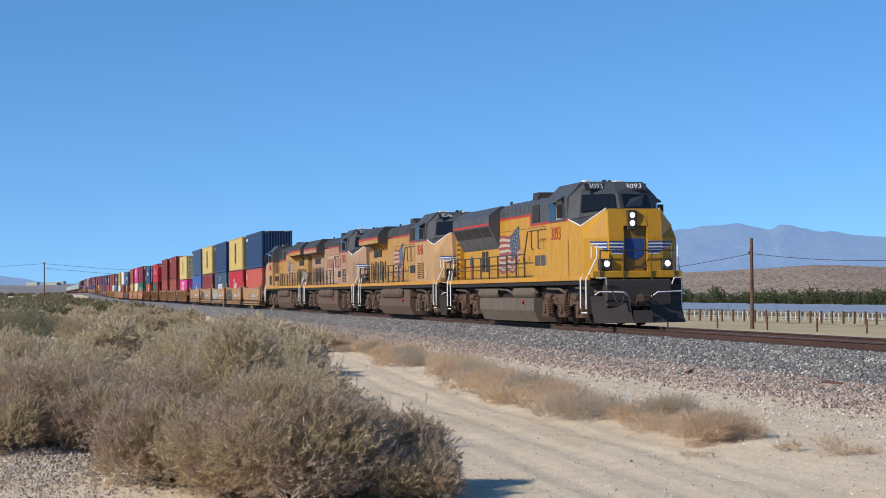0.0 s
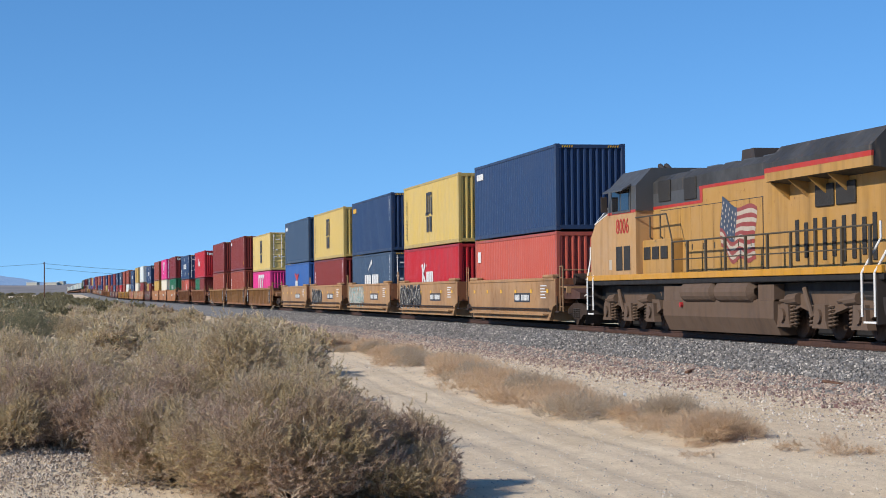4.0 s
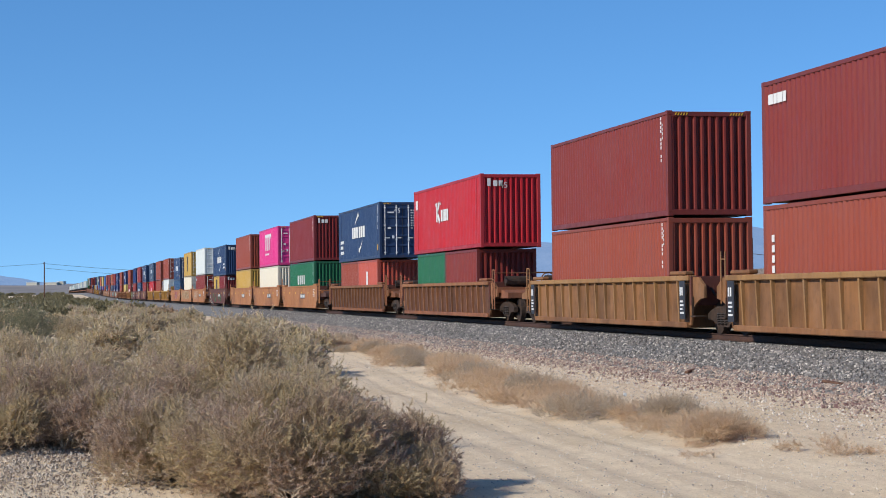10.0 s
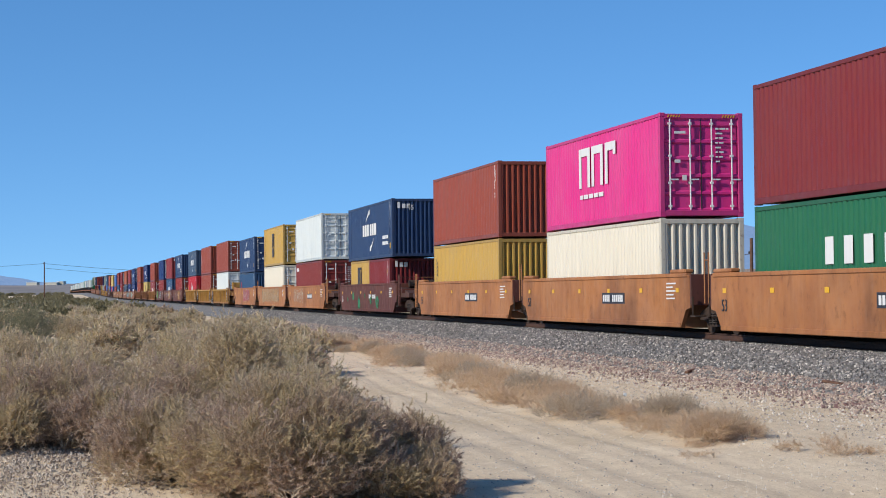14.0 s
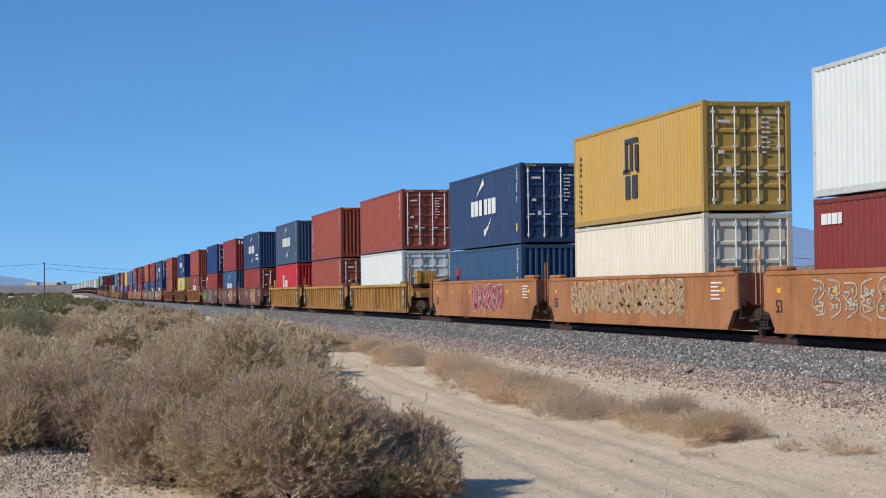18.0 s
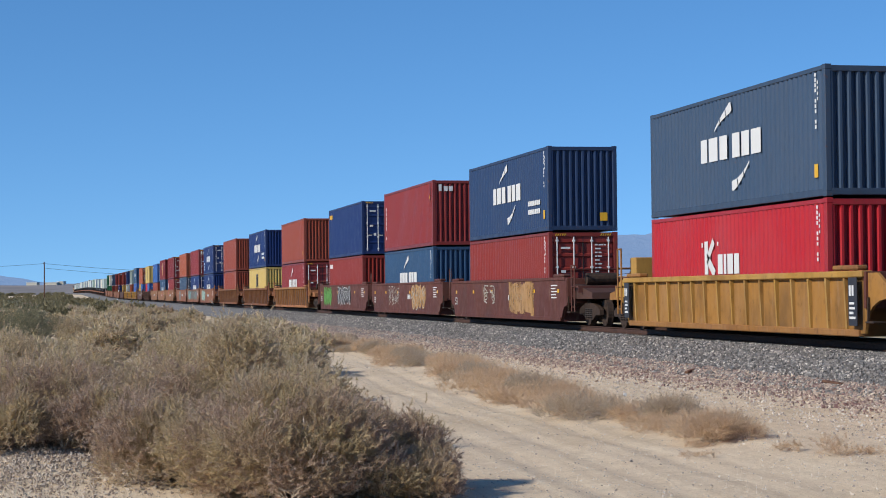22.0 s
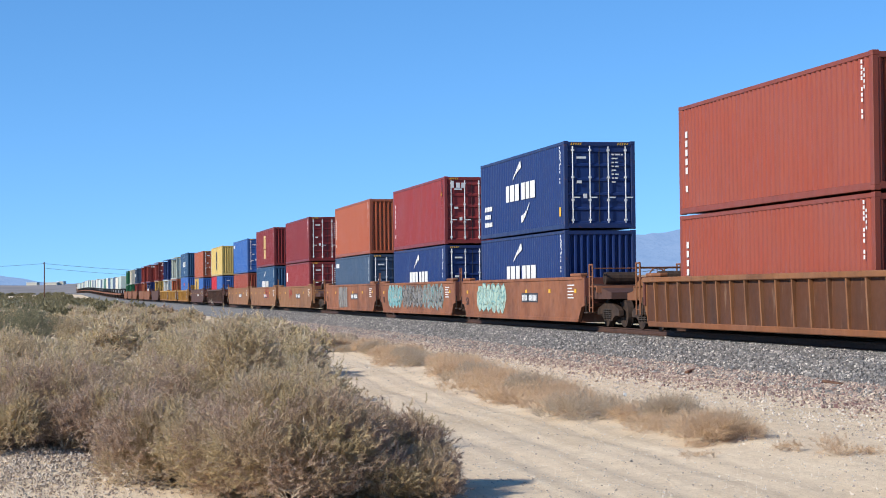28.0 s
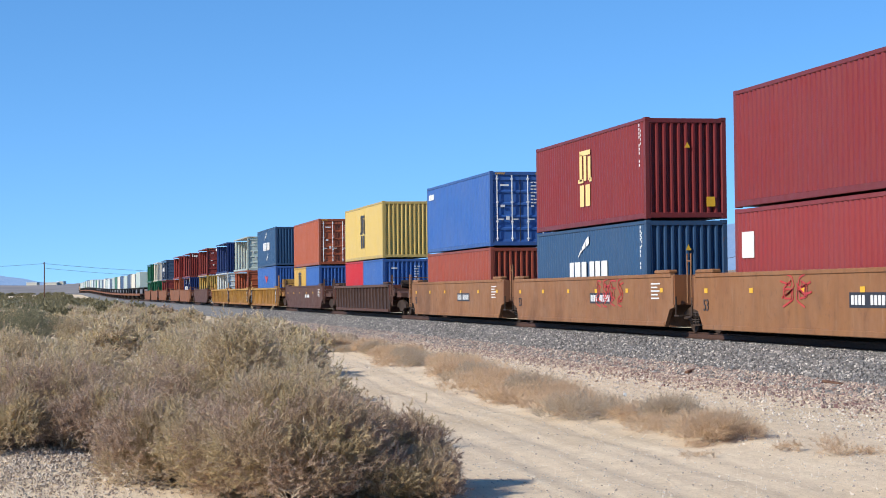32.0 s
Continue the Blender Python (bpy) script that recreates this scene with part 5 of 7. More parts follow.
def loco_truck(parent, x, material, place):
    t = part("truck", Shape().box(-2.6, 2.6, -0.62, 0.62, 0.08, 0.95, 0.05), LOCO_BLACK, parent, "three-axle truck caked with dust", m=pose(x, 0, 0))
    for sd in (-1, 1):
        poly = [(-2.75, 0.62), (-2.6, 0.86), (-1.5, 0.92), (-1.2, 1.02), (1.2, 1.02), (1.5, 0.92), (2.6, 0.86), (2.75, 0.62), (2.45, 0.50), (1.75, 0.62), (1.3, 0.72), (0.4, 0.56), (-0.4, 0.56), (-1.3, 0.72), (-1.75, 0.62), (-2.45, 0.50)]
        y0, y1 = sorted((sd * 1.02, sd * 1.2))
        part("side_frame", Shape().prism(poly, y0, y1), material, t)
        for k in (-2.08, 0.0, 2.08):
            s = Shape().prism([(k - 0.3, 0.78), (k + 0.3, 0.78), (k + 0.34, 0.42), (k + 0.42, 0.26), (k - 0.42, 0.26), (k - 0.34, 0.42)], min(sd * 1.1, sd * 1.3), max(sd * 1.1, sd * 1.3))
            s.cyl((k, sd * 1.25, 0.53), (k, sd * 1.36, 0.53), 0.16, n=12)
            part("axle_box", s, material, t)
        for k in (-1.62, -0.52, 0.52, 1.62):
            s = Shape().coil(k, sd * 1.2, 0.30, 0.80, 0.10, 0.024, 6)
            part("spring", s, material, t)
            if abs(k) > 1:
                part("brake_cylinder", Shape().cyl((k - 0.35, sd * 1.22, 0.92), (k + 0.3, sd * 1.22, 0.88), 0.13, n=10).cyl((k + 0.3, sd * 1.22, 0.88), (k + 0.8, sd * 1.22, 0.86), 0.04, n=6), material, t)
        part("snubber", Shape().cyl((0.35, sd * 1.3, 0.5), (0.75, sd * 1.32, 1.15), 0.06, n=8), material, t)
        part("sand_pipe", Shape().tube([(-2.5, sd * 1.1, 1.1), (-2.62, sd * 1.0, 0.6), (-2.55, sd * 0.8, 0.2)], 0.03), material, t)
    for dx in (-2.08, 0.0, 2.08):
        w = part("wheelset", cached(("wheelset", "loco"), lambda: wheelset_mesh(0.53)), GRIME_BROWN, t, m=pose(dx, 0, 0.53))
        WHEELS.append((w, place + x + dx, 0.53, Matrix.Translation((dx, 0, 0.53))))


def locomotive(place, kind, number, fresh, backward=False, banner=True, lit=False):
    """A six-axle road diesel. kind 'a': angular flared radiators; kind 'b': long overhanging radiator wing."""
    base = new("locomotive")
    body = LOCO_FRESH if fresh else (LOCO_FADED if banner else LOCO_PALE)
    tagged(base, ("bright yellow and grey" if fresh else "faded dusty yellow and grey") + " diesel locomotive on the rails", "locomotive", "locomotives of the train")

    def side(nm, shape, *rest, **more):
        """A detail of the side that shows; turned over for a locomotive that runs backward."""
        if backward:
            shape.v = [(p[0], -p[1], p[2]) for p in shape.v]
        return part(nm, shape, *rest, **more)

    grey = LOCO_GREY if fresh else SOOTY_GREY
    cabm = body if fresh or not banner else CAB_FADED
    gear = LOCO_SILVER if fresh else LOCO_BROWN
    hw = 0.98                               # half width of the long hood
    ht = 4.36                               # its roof
    rx0, rx1 = (-9.7, -3.2) if kind == "a" else (-10.2, -4.4)
    part("frame", Shape().box(-10.6, 10.5, -1.48, 1.48, 1.30, 1.44, 0.02).box(-10.4, 10.3, -1.1, 1.1, 0.85, 1.3, 0.03), LOCO_BLACK, base, "black steel underframe")
    for sd in (-1, 1):
        part("deck_edge", Shape().box(-10.6, 10.5, min(sd * 1.52, sd * 1.44), max(sd * 1.52, sd * 1.44), 1.44, 1.60, 0.01), SILL_YELLOW, base)
    part("front_sill", Shape().box(10.3, 10.72, -1.45, 1.45, 1.5, 1.72, 0.02), body, base)
    # long hood: lower yellow, grey top, red band between
    part("long_hood", Shape().box(-10.0, 5.6, -hw, hw, 1.45, 3.82, 0.03), body, base)
    part("hood_roof", Shape().prism([(-hw - 0.004, 3.86), (hw + 0.004, 3.86), (hw + 0.004, ht - 0.18), (hw - 0.22, ht), (-hw + 0.22, ht), (-hw - 0.004, ht - 0.18)], -10.02, 5.62, "x"), grey, base, "grey roof of the hood")
    side("red_band", Shape().box(-3.4, 1.6, -hw - 0.006, -hw + 0.02, 3.79, 3.87).box(1.35, 1.55, -hw - 0.008, -hw + 0.02, 3.45, 3.87).box(1.4, 5.6, -hw - 0.006, -hw + 0.02, 3.42, 3.5)
         , LOCO_RED, base, "red band")
    side("red_band", Shape().box(-3.4, 5.6, hw - 0.02, hw + 0.006, 3.79, 3.87), LOCO_RED, base, "red band")
    side("upper_panel", Shape().box(1.55, 5.6, -hw - 0.003, -hw + 0.02, 3.5, 3.88), LOCO_GREY, base)
    # hood doors over dark seams
    side("door_seam", Shape().box(-2.94, 4.86, -hw - 0.006, -hw + 0.01, 1.60, 3.37), STEEL, base, "dark door seams")
    for k in range(9):
        x = -2.9 + k * 0.86
        side("hood_door", Shape().box(x, x + 0.825, -hw - 0.022, -hw, 1.62, 3.35, 0.01), PALE_PATCH if not banner and k < 7 else body, base)
        side("latch", Shape().box(x + 0.7, x + 0.75, -hw - 0.035, -hw - 0.018, 2.2, 2.36), DARK_RAIL, base)
    # roof details
    part("exhaust_stack", Shape().prism([(-0.5, 0), (0.5, 0), (0.4, 0.35), (-0.4, 0.35)], -0.45, 0.45), STEEL, base, m=pose(0.2 if kind == "a" else -0.6, 0, ht - 0.02))
    for k in range(5):
        part("roof_hatch", Shape().box(-0.42, 0.42, -0.6, 0.6, 0.0, 0.07, 0.02), LOCO_GREY, base, m=pose(-2.4 + k * 1.35, 0, ht - 0.005))
    for x in (1.1, -2.9):
        part("lifting_eye", Shape().cyl((x, -0.6, ht), (x, -0.6, ht + 0.16), 0.05, n=6), STEEL, base)
    for k in range(7):
        x = -2.6 + k * 0.62
        if fresh:
            for z in (3.98, 4.1):
                side("vent_slot", Shape().box(x, x + 0.14, -hw - 0.012, -hw, z, z + 0.07), STEEL, base)
    # radiators
    if kind == "a":
        prof = [(-hw, 2.75), (-1.42, 3.62), (-1.42, 4.02), (-0.95, 4.36), (0.95, 4.36), (1.42, 4.02), (1.42, 3.62), (hw, 2.75)]
        part("radiator_housing", Shape().prism(prof, rx0, rx1, "x"), LOCO_GREY, base, "flared grey radiator housing")
        for sd in (-1, 1):
            s = Shape()
            for k in range(4):
                a, b = rx0 + 0.15 + k * (rx1 - rx0 - 0.3) / 4, rx0 + 0.07 + (k + 1) * (rx1 - rx0 - 0.3) / 4
                s.quad((a, sd * (hw + 0.04), 2.85), (b, sd * (hw + 0.04), 2.85), (b, sd * 1.41, 3.58), (a, sd * 1.41, 3.58))
            part("radiator_grille", s, MESHBLACK, base, "black radiator mesh")
        side("red_band", Shape().box(rx0, rx1, -1.428, -1.40, 3.64, 3.73), LOCO_RED, base, "red band")
    else:
        prof = [(-hw, 3.55), (-1.5, 3.62), (-1.5, 4.05), (-1.1, 4.45), (1.1, 4.45), (1.5, 4.05), (1.5, 3.62), (hw, 3.55)]
        part("radiator_housing", Shape().prism(prof, rx0, rx1, "x"), grey, base, "overhanging grey radiator housing")
        side("wing_edge", Shape().box(rx0 - 0.01, rx1 + 0.01, -1.512, -1.47, 3.62, 3.82), body, base)
        side("red_band", Shape().box(rx0 - 0.012, rx1 + 0.012, -1.516, -1.46, 3.82, 3.93), LOCO_RED, base, "red band")
        for k in range(4):
            x = rx0 + 2.3 + k * 1.1
            side("bracket", Shape().prism([(-hw, 3.2), (-1.45, 3.6), (-hw, 3.6)], x, x + 0.06, "x"), body, base)
        for k in range(2):
            x = rx0 + 1.9 + k * 1.15
            side("vent", Shape().box(x, x + 1.0, -hw - 0.05, -hw, 2.95, 3.45, 0.02), MESHBLACK, base, "dark air intake")
        for k in range(9):
            x = rx0 + 0.9 + k * 0.52
            z = 1.72 + (0.0, 0.12, 0.05)[k % 3]
            side("louvre", Shape().box(x, x + 0.19, -hw - 0.03, -hw, z, z + (1.0, 0.8, 0.95)[k % 3], 0.01), MESHBLACK, base, "dark vertical louvre")
    # ladder and louvres at the hood's rear, engine-air window forward
    if kind == "a":
        for x in (-10.35, -9.62):
            side("ladder_rail", Shape().box(x, x + 0.07, -hw - 0.16, -hw, 1.6, 3.3), body, base)
        for k in range(8):
            side("ladder_rung", Shape().box(-10.28, -9.62, -hw - 0.14, -hw + 0.02, 1.72 + k * 0.2, 1.80 + k * 0.2), body, base)
    if kind == "a":
        side("louvre", Shape().box(-6.2, -5.8, -hw - 0.03, -hw, 1.9, 2.7, 0.01).box(-5.6, -5.2, -hw - 0.03, -hw, 1.9, 2.7, 0.01), MESHBLACK, base, "dark louvre")
        part("emblem", Shape().prism([(-0.3, 0.25), (0.3, 0.25), (0.3, 0.5), (0, 0.62), (-0.3, 0.5)], -0.004, 0.004), LIGHT_BLUE, base, "blue emblem shape", m=pose(-8.1, -hw - 0.01, 1.95))
        part("emblem", Shape().prism([(-0.3, 0.25), (-0.22, -0.2), (0, -0.35), (0.22, -0.2), (0.3, 0.25)], -0.004, 0.004), DEC_RED, base, "red emblem shape", m=pose(-8.1, -hw - 0.01, 1.95))
    side("vent", Shape().box(1.8, 2.75, -hw - 0.04, -hw, 3.55, 4.15, 0.02), MESHBLACK, base, "dark air intake")
    if kind == "b":
        for k in range(2):
            lv = Shape().box(6.05 + k * 0.75, 6.65 + k * 0.75, -1.512, -1.5, 1.72, 2.42)
            side("louvre_back", lv, MESHBLACK, base)
            for q in range(8):
                part("louvre_slat", cached(("louvre_slat", "cab"), lambda: Shape().prism([(-1.535, 0.0), (-1.508, 0.05), (-1.50, 0.05), (-1.505, 0.0)], 0, 0.56, "x")), body, base, m=pose(6.07 + k * 0.75, 0, 1.75 + q * 0.083))
        side("sticker", Shape().box(7.85, 8.1, -1.506, -1.5, 1.75, 2.05), DEC_WHITE_FADED, base, "pale sticker")
        side("vent", Shape().box(3.9, 4.9, -hw - 0.04, -hw, 3.6, 4.2, 0.02), MESHBLACK, base, "dark air intake")
    # electrical cabinet behind the cab
    part("cabinet", Shape().box(2.9, 5.6, -1.30, 1.30, 1.46, 2.55, 0.03), body, base)
    for k in range(3):
        side("louvre", Shape().box(3.3 + k * 0.75, 3.85 + k * 0.75, -1.33, -1.29, 2.0, 2.35, 0.01), LOCO_GREY if fresh else MESHBLACK, base)
    # cab
    cab_lo = [(5.5, -1.5), (10.02, -1.5), (10.46, -0.86), (10.46, 0.86), (10.02, 1.5), (5.5, 1.5)]
    part("cab", Shape().prism([(5.5, -1.5), (8.25, -1.5), (8.25, 1.5), (5.5, 1.5)], 1.46, 3.42, "z"), cabm, base)
    up = [(-1.5, 3.40), (1.5, 3.40), (1.5, 4.12), (1.02, 4.62), (-1.02, 4.62), (-1.5, 4.12)]
    s = Shape()
    s.prism(up, 5.45, 8.15, "x")
    part("cab_roof", s, LOCO_GREY, base, "grey upper cab and roof")
    # windscreen front: two raked facets
    f = Shape()
    lo = [(8.15, -1.5, 3.4), (8.62, -1.25, 3.45), (9.1, 0.0, 3.66), (8.62, 1.25, 3.45), (8.15, 1.5, 3.4)]
    hi = [(8.1, -1.5, 4.12), (8.38, -1.1, 4.25), (8.7, 0.0, 4.25), (8.38, 1.1, 4.25), (8.1, 1.5, 4.12)]
    tp = [(8.1, -1.02, 4.62), (8.2, -0.8, 4.62), (8.25, 0.0, 4.62), (8.2, 0.8, 4.62), (8.1, 1.02, 4.62)]
    f.add(lo + hi + tp, [(i, i + 1, i + 6, i + 5) for i in range(4)] + [(i + 5, i + 6, i + 11, i + 10) for i in range(4)])
    part("cab_front", f, LOCO_GREY, base, "grey windscreen surround")
    for sd in (-1, 1):
        w = Shape()
        a, b = Vector((8.60, sd * 1.18, 3.62)), Vector((8.99, sd * 0.12, 3.74))
        c, d = Vector((8.73, sd * 0.12, 4.2)), Vector((8.40, sd * 1.08, 4.18))
        off = Vector((0.02, sd * 0.008, 0.01))
        w.quad(a + off, b + off, c + off, d + off)
        part("windscreen", w, GLASS, base, "dark tinted windscreen")
        part("number_board", Shape().box(-0.02, 0.02, -0.42, 0.42, -0.13, 0.13, 0.008), DEC_DARK, base, "black number board", m=pose(8.40, sd * 0.62, 4.44, 0, -32, sd * -14))
        me = text_mesh(number, 0.27)
        part("road_number", me, DEC_WHITE, base, "white road number", m=pose(8.462, sd * 0.63, 4.46, 0, -32, sd * -14) @ pose(0, 0, 0, 0, 0, 90))
    # side windows with sun visor
    for sd in (-1, 1):
        part("window_frame", Shape().box(5.95, 7.75, min(sd * 1.5, sd * 1.525), max(sd * 1.5, sd * 1.525), 3.38, 4.12, 0.01), LOCO_GREY, base)
        part("side_window", Shape().box(6.05, 6.8, min(sd * 1.52, sd * 1.535), max(sd * 1.52, sd * 1.535), 3.45, 4.04), GLASS, base, "dark cab side window")
        part("side_window", Shape().box(6.9, 7.65, min(sd * 1.52, sd * 1.535), max(sd * 1.52, sd * 1.535), 3.45, 4.04), GLASS if kind == "b" else PAINT["palegreen"], base)
        part("sun_visor", Shape().prism([(sd * 1.5, 4.14), (sd * 1.78, 3.98), (sd * 1.78, 4.02), (sd * 1.5, 4.19)], 5.9, 7.8, "x"), LOCO_GREY, base)
        part("mirror", Shape().box(7.9, 7.95, min(sd * 1.6, sd * 1.8), max(sd * 1.6, sd * 1.8), 3.45, 3.9, 0.01), STEEL, base)
        part("red_band", Shape().box(5.5, 8.2, min(sd * 1.5, sd * 1.508), max(sd * 1.5, sd * 1.508), 3.36, 3.44), LOCO_RED, base, "red band")
    # nose
    n = Shape()
    n.prism(cab_lo[1:5] + [(8.2, 1.5), (8.2, -1.5)], 1.50, 2.75, "z")
    top = [(9.62, -1.48, 3.14), (10.30, -0.86, 3.66), (10.30, 0.86, 3.66), (9.62, 1.48, 3.14), (8.15, 1.5, 3.42), (8.15, -1.5, 3.42)]
    low = [(10.02, -1.5, 2.75), (10.46, -0.86, 2.75), (10.46, 0.86, 2.75), (10.02, 1.5, 2.75), (8.2, 1.5, 2.75), (8.2, -1.5, 2.75)]
    n.add(low + top, [(i, (i + 1) % 6, (i + 1) % 6 + 6, i + 6) for i in range(6)])
    part("nose", n, cabm, base)
    for sd in (-1, 1):
        part("edge_stripe", Shape().tube([(8.3, sd * 1.5, 3.40), (9.63, sd * 1.485, 3.15), (10.31, sd * 0.86, 3.67)], 0.02), WHITE_RAIL, base, "white edge stripe")
    part("nose_top", Shape().add([Vector(p) + Vector((0, 0, 0.004)) for p in top] + [(9.0, 0, 3.74)], [(i, (i + 1) % 6, 6) for i in range(6)]), LOCO_GREY, base, "grey anti-glare nose top")
    part("nose_door", Shape().box(10.44, 10.475, -0.34, 0.34, 1.55, 3.1, 0.01), SHADED_YELLOW, base, "nose door streaked with dirt, its yellow darkened for the recess shade")
    for y0, y1 in ((-0.86, -0.38), (0.38, 0.86)):
        part("nose_plate", Shape().prism([(10.44, 1.52), (10.60, 1.52), (10.60, 2.75), (10.46, 3.62), (10.30, 3.62), (10.44, 2.75)], y0, y1), cabm, base)
    part("nose_hood", Shape().prism([(10.44, 3.12), (10.56, 3.12), (10.46, 3.62), (10.30, 3.62)], -0.38, 0.38), cabm, base)
    for z in (1.9, 2.35, 2.8):
        part("door_hinge", Shape().box(10.47, 10.50, 0.24, 0.34, z, z + 0.08), DARK_RAIL, base)
    part("nose_grab", Shape().tube([(10.47, 0.3, 1.75), (10.56, 0.3, 1.8), (10.56, 0.3, 2.6), (10.47, 0.3, 2.65)], 0.016), DARK_RAIL, base)
    part("headlight_bezel", Shape().box(10.44, 10.60, -0.34, -0.02, 3.0, 3.6, 0.02), STEEL, base, m=pose(0, 0.08, 0))
    for z in (3.44, 3.19):
        part("headlight", Shape().cyl((10.58, -0.1, z), (10.63, -0.1, z), 0.085, 0.07, n=14), HEADLAMP if lit else ROD, base, "round headlight" + (" shining" if lit else ""))
    for sd in (-1, 1):
        part("ditch_light_box", Shape().box(10.3, 10.72, sd * 0.98 - 0.17, sd * 0.98 + 0.17, 1.74, 2.10, 0.02), STEEL, base)
        part("ditch_light", Shape().cyl((10.71, sd * 0.98, 1.94), (10.76, sd * 0.98, 1.94), 0.09, 0.075, n=14), HEADLAMP if lit else ROD, base, "round ditch light" + (" shining" if lit else ""))
        # wing emblem that runs from the door over the front plates and round to the facets
        def on_nose(u, z, off):
            if u <= 0.86:
                return Vector((10.60 + off, sd * u, z))
            k = min((u - 0.86) / 0.775, 1.0)
            return Vector((10.46 - 0.44 * k, sd * (0.86 + 0.64 * k), z)) + Vector((0.824, sd * 0.566, 0)) * (0.012 + off)
        wb, ww = Shape(), Shape()
        for k in range(4):
            ln = (1.45, 1.30, 1.05, 0.80)[k]
            z = 2.64 - k * 0.105
            for s_, dz, q, hgt in ((wb, 0.0, 0.004, 0.10), (ww, 0.055, 0.008, 0.04)):
                for u0, u1 in ((0.40, min(ln, 0.86)), (0.88, ln)):
                    if u1 > u0 + 0.02:
                        s_.quad(on_nose(u0, z - dz, q), on_nose(u1, z - dz + 0.01, q), on_nose(u1 - 0.06 * (u1 == ln), z - dz - hgt * 0.85, q), on_nose(u0, z - dz - hgt, q))
        part("wing_emblem", wb, LIGHT_BLUE, base, "blue wing-shaped emblem")
        part("wing_feather", ww, DEC_WHITE, base, "white feather bars")
    part("shield_emblem", Shape().prism([(-0.34, 2.72), (0.34, 2.72), (0.34, 2.36), (0.2, 2.16), (0, 2.06), (-0.2, 2.16), (-0.34, 2.36)], 10.478, 10.486, "x"), LIGHT_BLUE, base, "blue shield-shaped emblem")
    # front and rear platforms, steps and pilots
    for sg in (-1, 1):
        x = sg * 10.5
        part("end_plate", Shape().box(min(sg * 10.4, sg * 10.85), max(sg * 10.4, sg * 10.85), -1.05, 1.05, 0.6, 1.46, 0.04), STEEL, base, "dark end plate")
        pl, m5 = Shape(), 5
        for sd in (-1, 1):
            for k in range(m5):
                za, zb = 0.95 - 0.83 * k / m5, 0.95 - 0.83 * (k + 1) / m5
                xa, xb = 10.62 + 0.45 * (k / m5) ** 1.6, 10.62 + 0.45 * ((k + 1) / m5) ** 1.6
                pl.quad((sg * (xa + 0.22), sd * 0.3, za), (sg * (xa - 0.1), sd * 1.46, za), (sg * (xb - 0.1), sd * 1.46, zb), (sg * (xb + 0.22), sd * 0.3, zb))
        pl.quad((sg * 11.2, -0.3, 0.5), (sg * 11.2, 0.3, 0.5), (sg * 11.29, 0.3, 0.12), (sg * 11.29, -0.3, 0.12))
        part("pilot", pl, STEEL, base, "black curved snow-plough pilot")
        for sd in (-1, 1):
            part("lift_lever", Shape().tube([(sg * 11.0, sd * 0.35, 0.92), (sg * 11.05, sd * 0.55, 1.06), (sg * 11.0, sd * 1.3, 1.08), (sg * 10.95, sd * 1.45, 0.98)], 0.022), WHITE_RAIL, base, "white uncoupling lever")
            part("grab_iron", Shape().tube([(sg * 10.9, sd * 1.05, 1.3), (sg * 11.0, sd * 1.1, 1.5), (sg * 11.0, sd * 1.4, 1.5)], 0.02), WHITE_RAIL, base)
        part("coupler", Shape().box(min(sg * 11.0, sg * 11.62), max(sg * 11.0, sg * 11.62), -0.15, 0.15, 0.74, 1.0, 0.05), GRIME, base, "grimy knuckle coupler")
        for k in range(3):
            hz = Shape()
            y = -0.9 + k * 0.45
            hz.tube([(sg * 11.02, y, 1.1), (sg * 11.15, y + 0.1, 0.75), (sg * 11.2, y + 0.25, 0.7), (sg * 11.12, y + 0.35, 0.95)], 0.025)
            part("air_hose", hz, RUBBER, base)
        for sd in (-1, 1):
            stp = Shape()
            for k in range(4):
                stp.box(min(sg * 9.75, sg * 10.35), max(sg * 9.75, sg * 10.35), min(sd * 1.28, sd * 1.52), max(sd * 1.28, sd * 1.52), 0.42 + k * 0.27, 0.45 + k * 0.27)
            part("steps", stp, STEEL, base)
            part("step_edge", Shape().box(min(sg * 9.75, sg * 10.35), max(sg * 9.75, sg * 10.35), min(sd * 1.52, sd * 1.53), max(sd * 1.52, sd * 1.53), 0.415, 0.455), WHITE_RAIL, base)
            part("step_side", Shape().box(min(sg * 10.35, sg * 10.4), max(sg * 10.35, sg * 10.4), min(sd * 1.0, sd * 1.52), max(sd * 1.0, sd * 1.52), 0.4, 1.4), STEEL, base)
            for off in (0.0, 0.62):
                xx = sg * (9.72 + off)
                part("step_rail", Shape().tube([(xx, sd * 1.54, 0.55), (xx, sd * 1.54, 1.45), (xx + sg * 0.42, sd * 1.3, 2.15), (xx + sg * 0.42, sd * 1.3, 2.5)], 0.026), WHITE_RAIL, base, "white grab rail")
        hr = Shape().tube([(sg * 10.75, -1.2, 2.35), (sg * 10.75, 1.2, 2.35)], 0.022)
        for y in (-1.2, -0.45, 0.45, 1.2):
            hr.tube([(sg * 10.75, y, 1.45), (sg * 10.75, y, 2.35)], 0.022)
        part("end_railing", hr, DARK_RAIL, base)
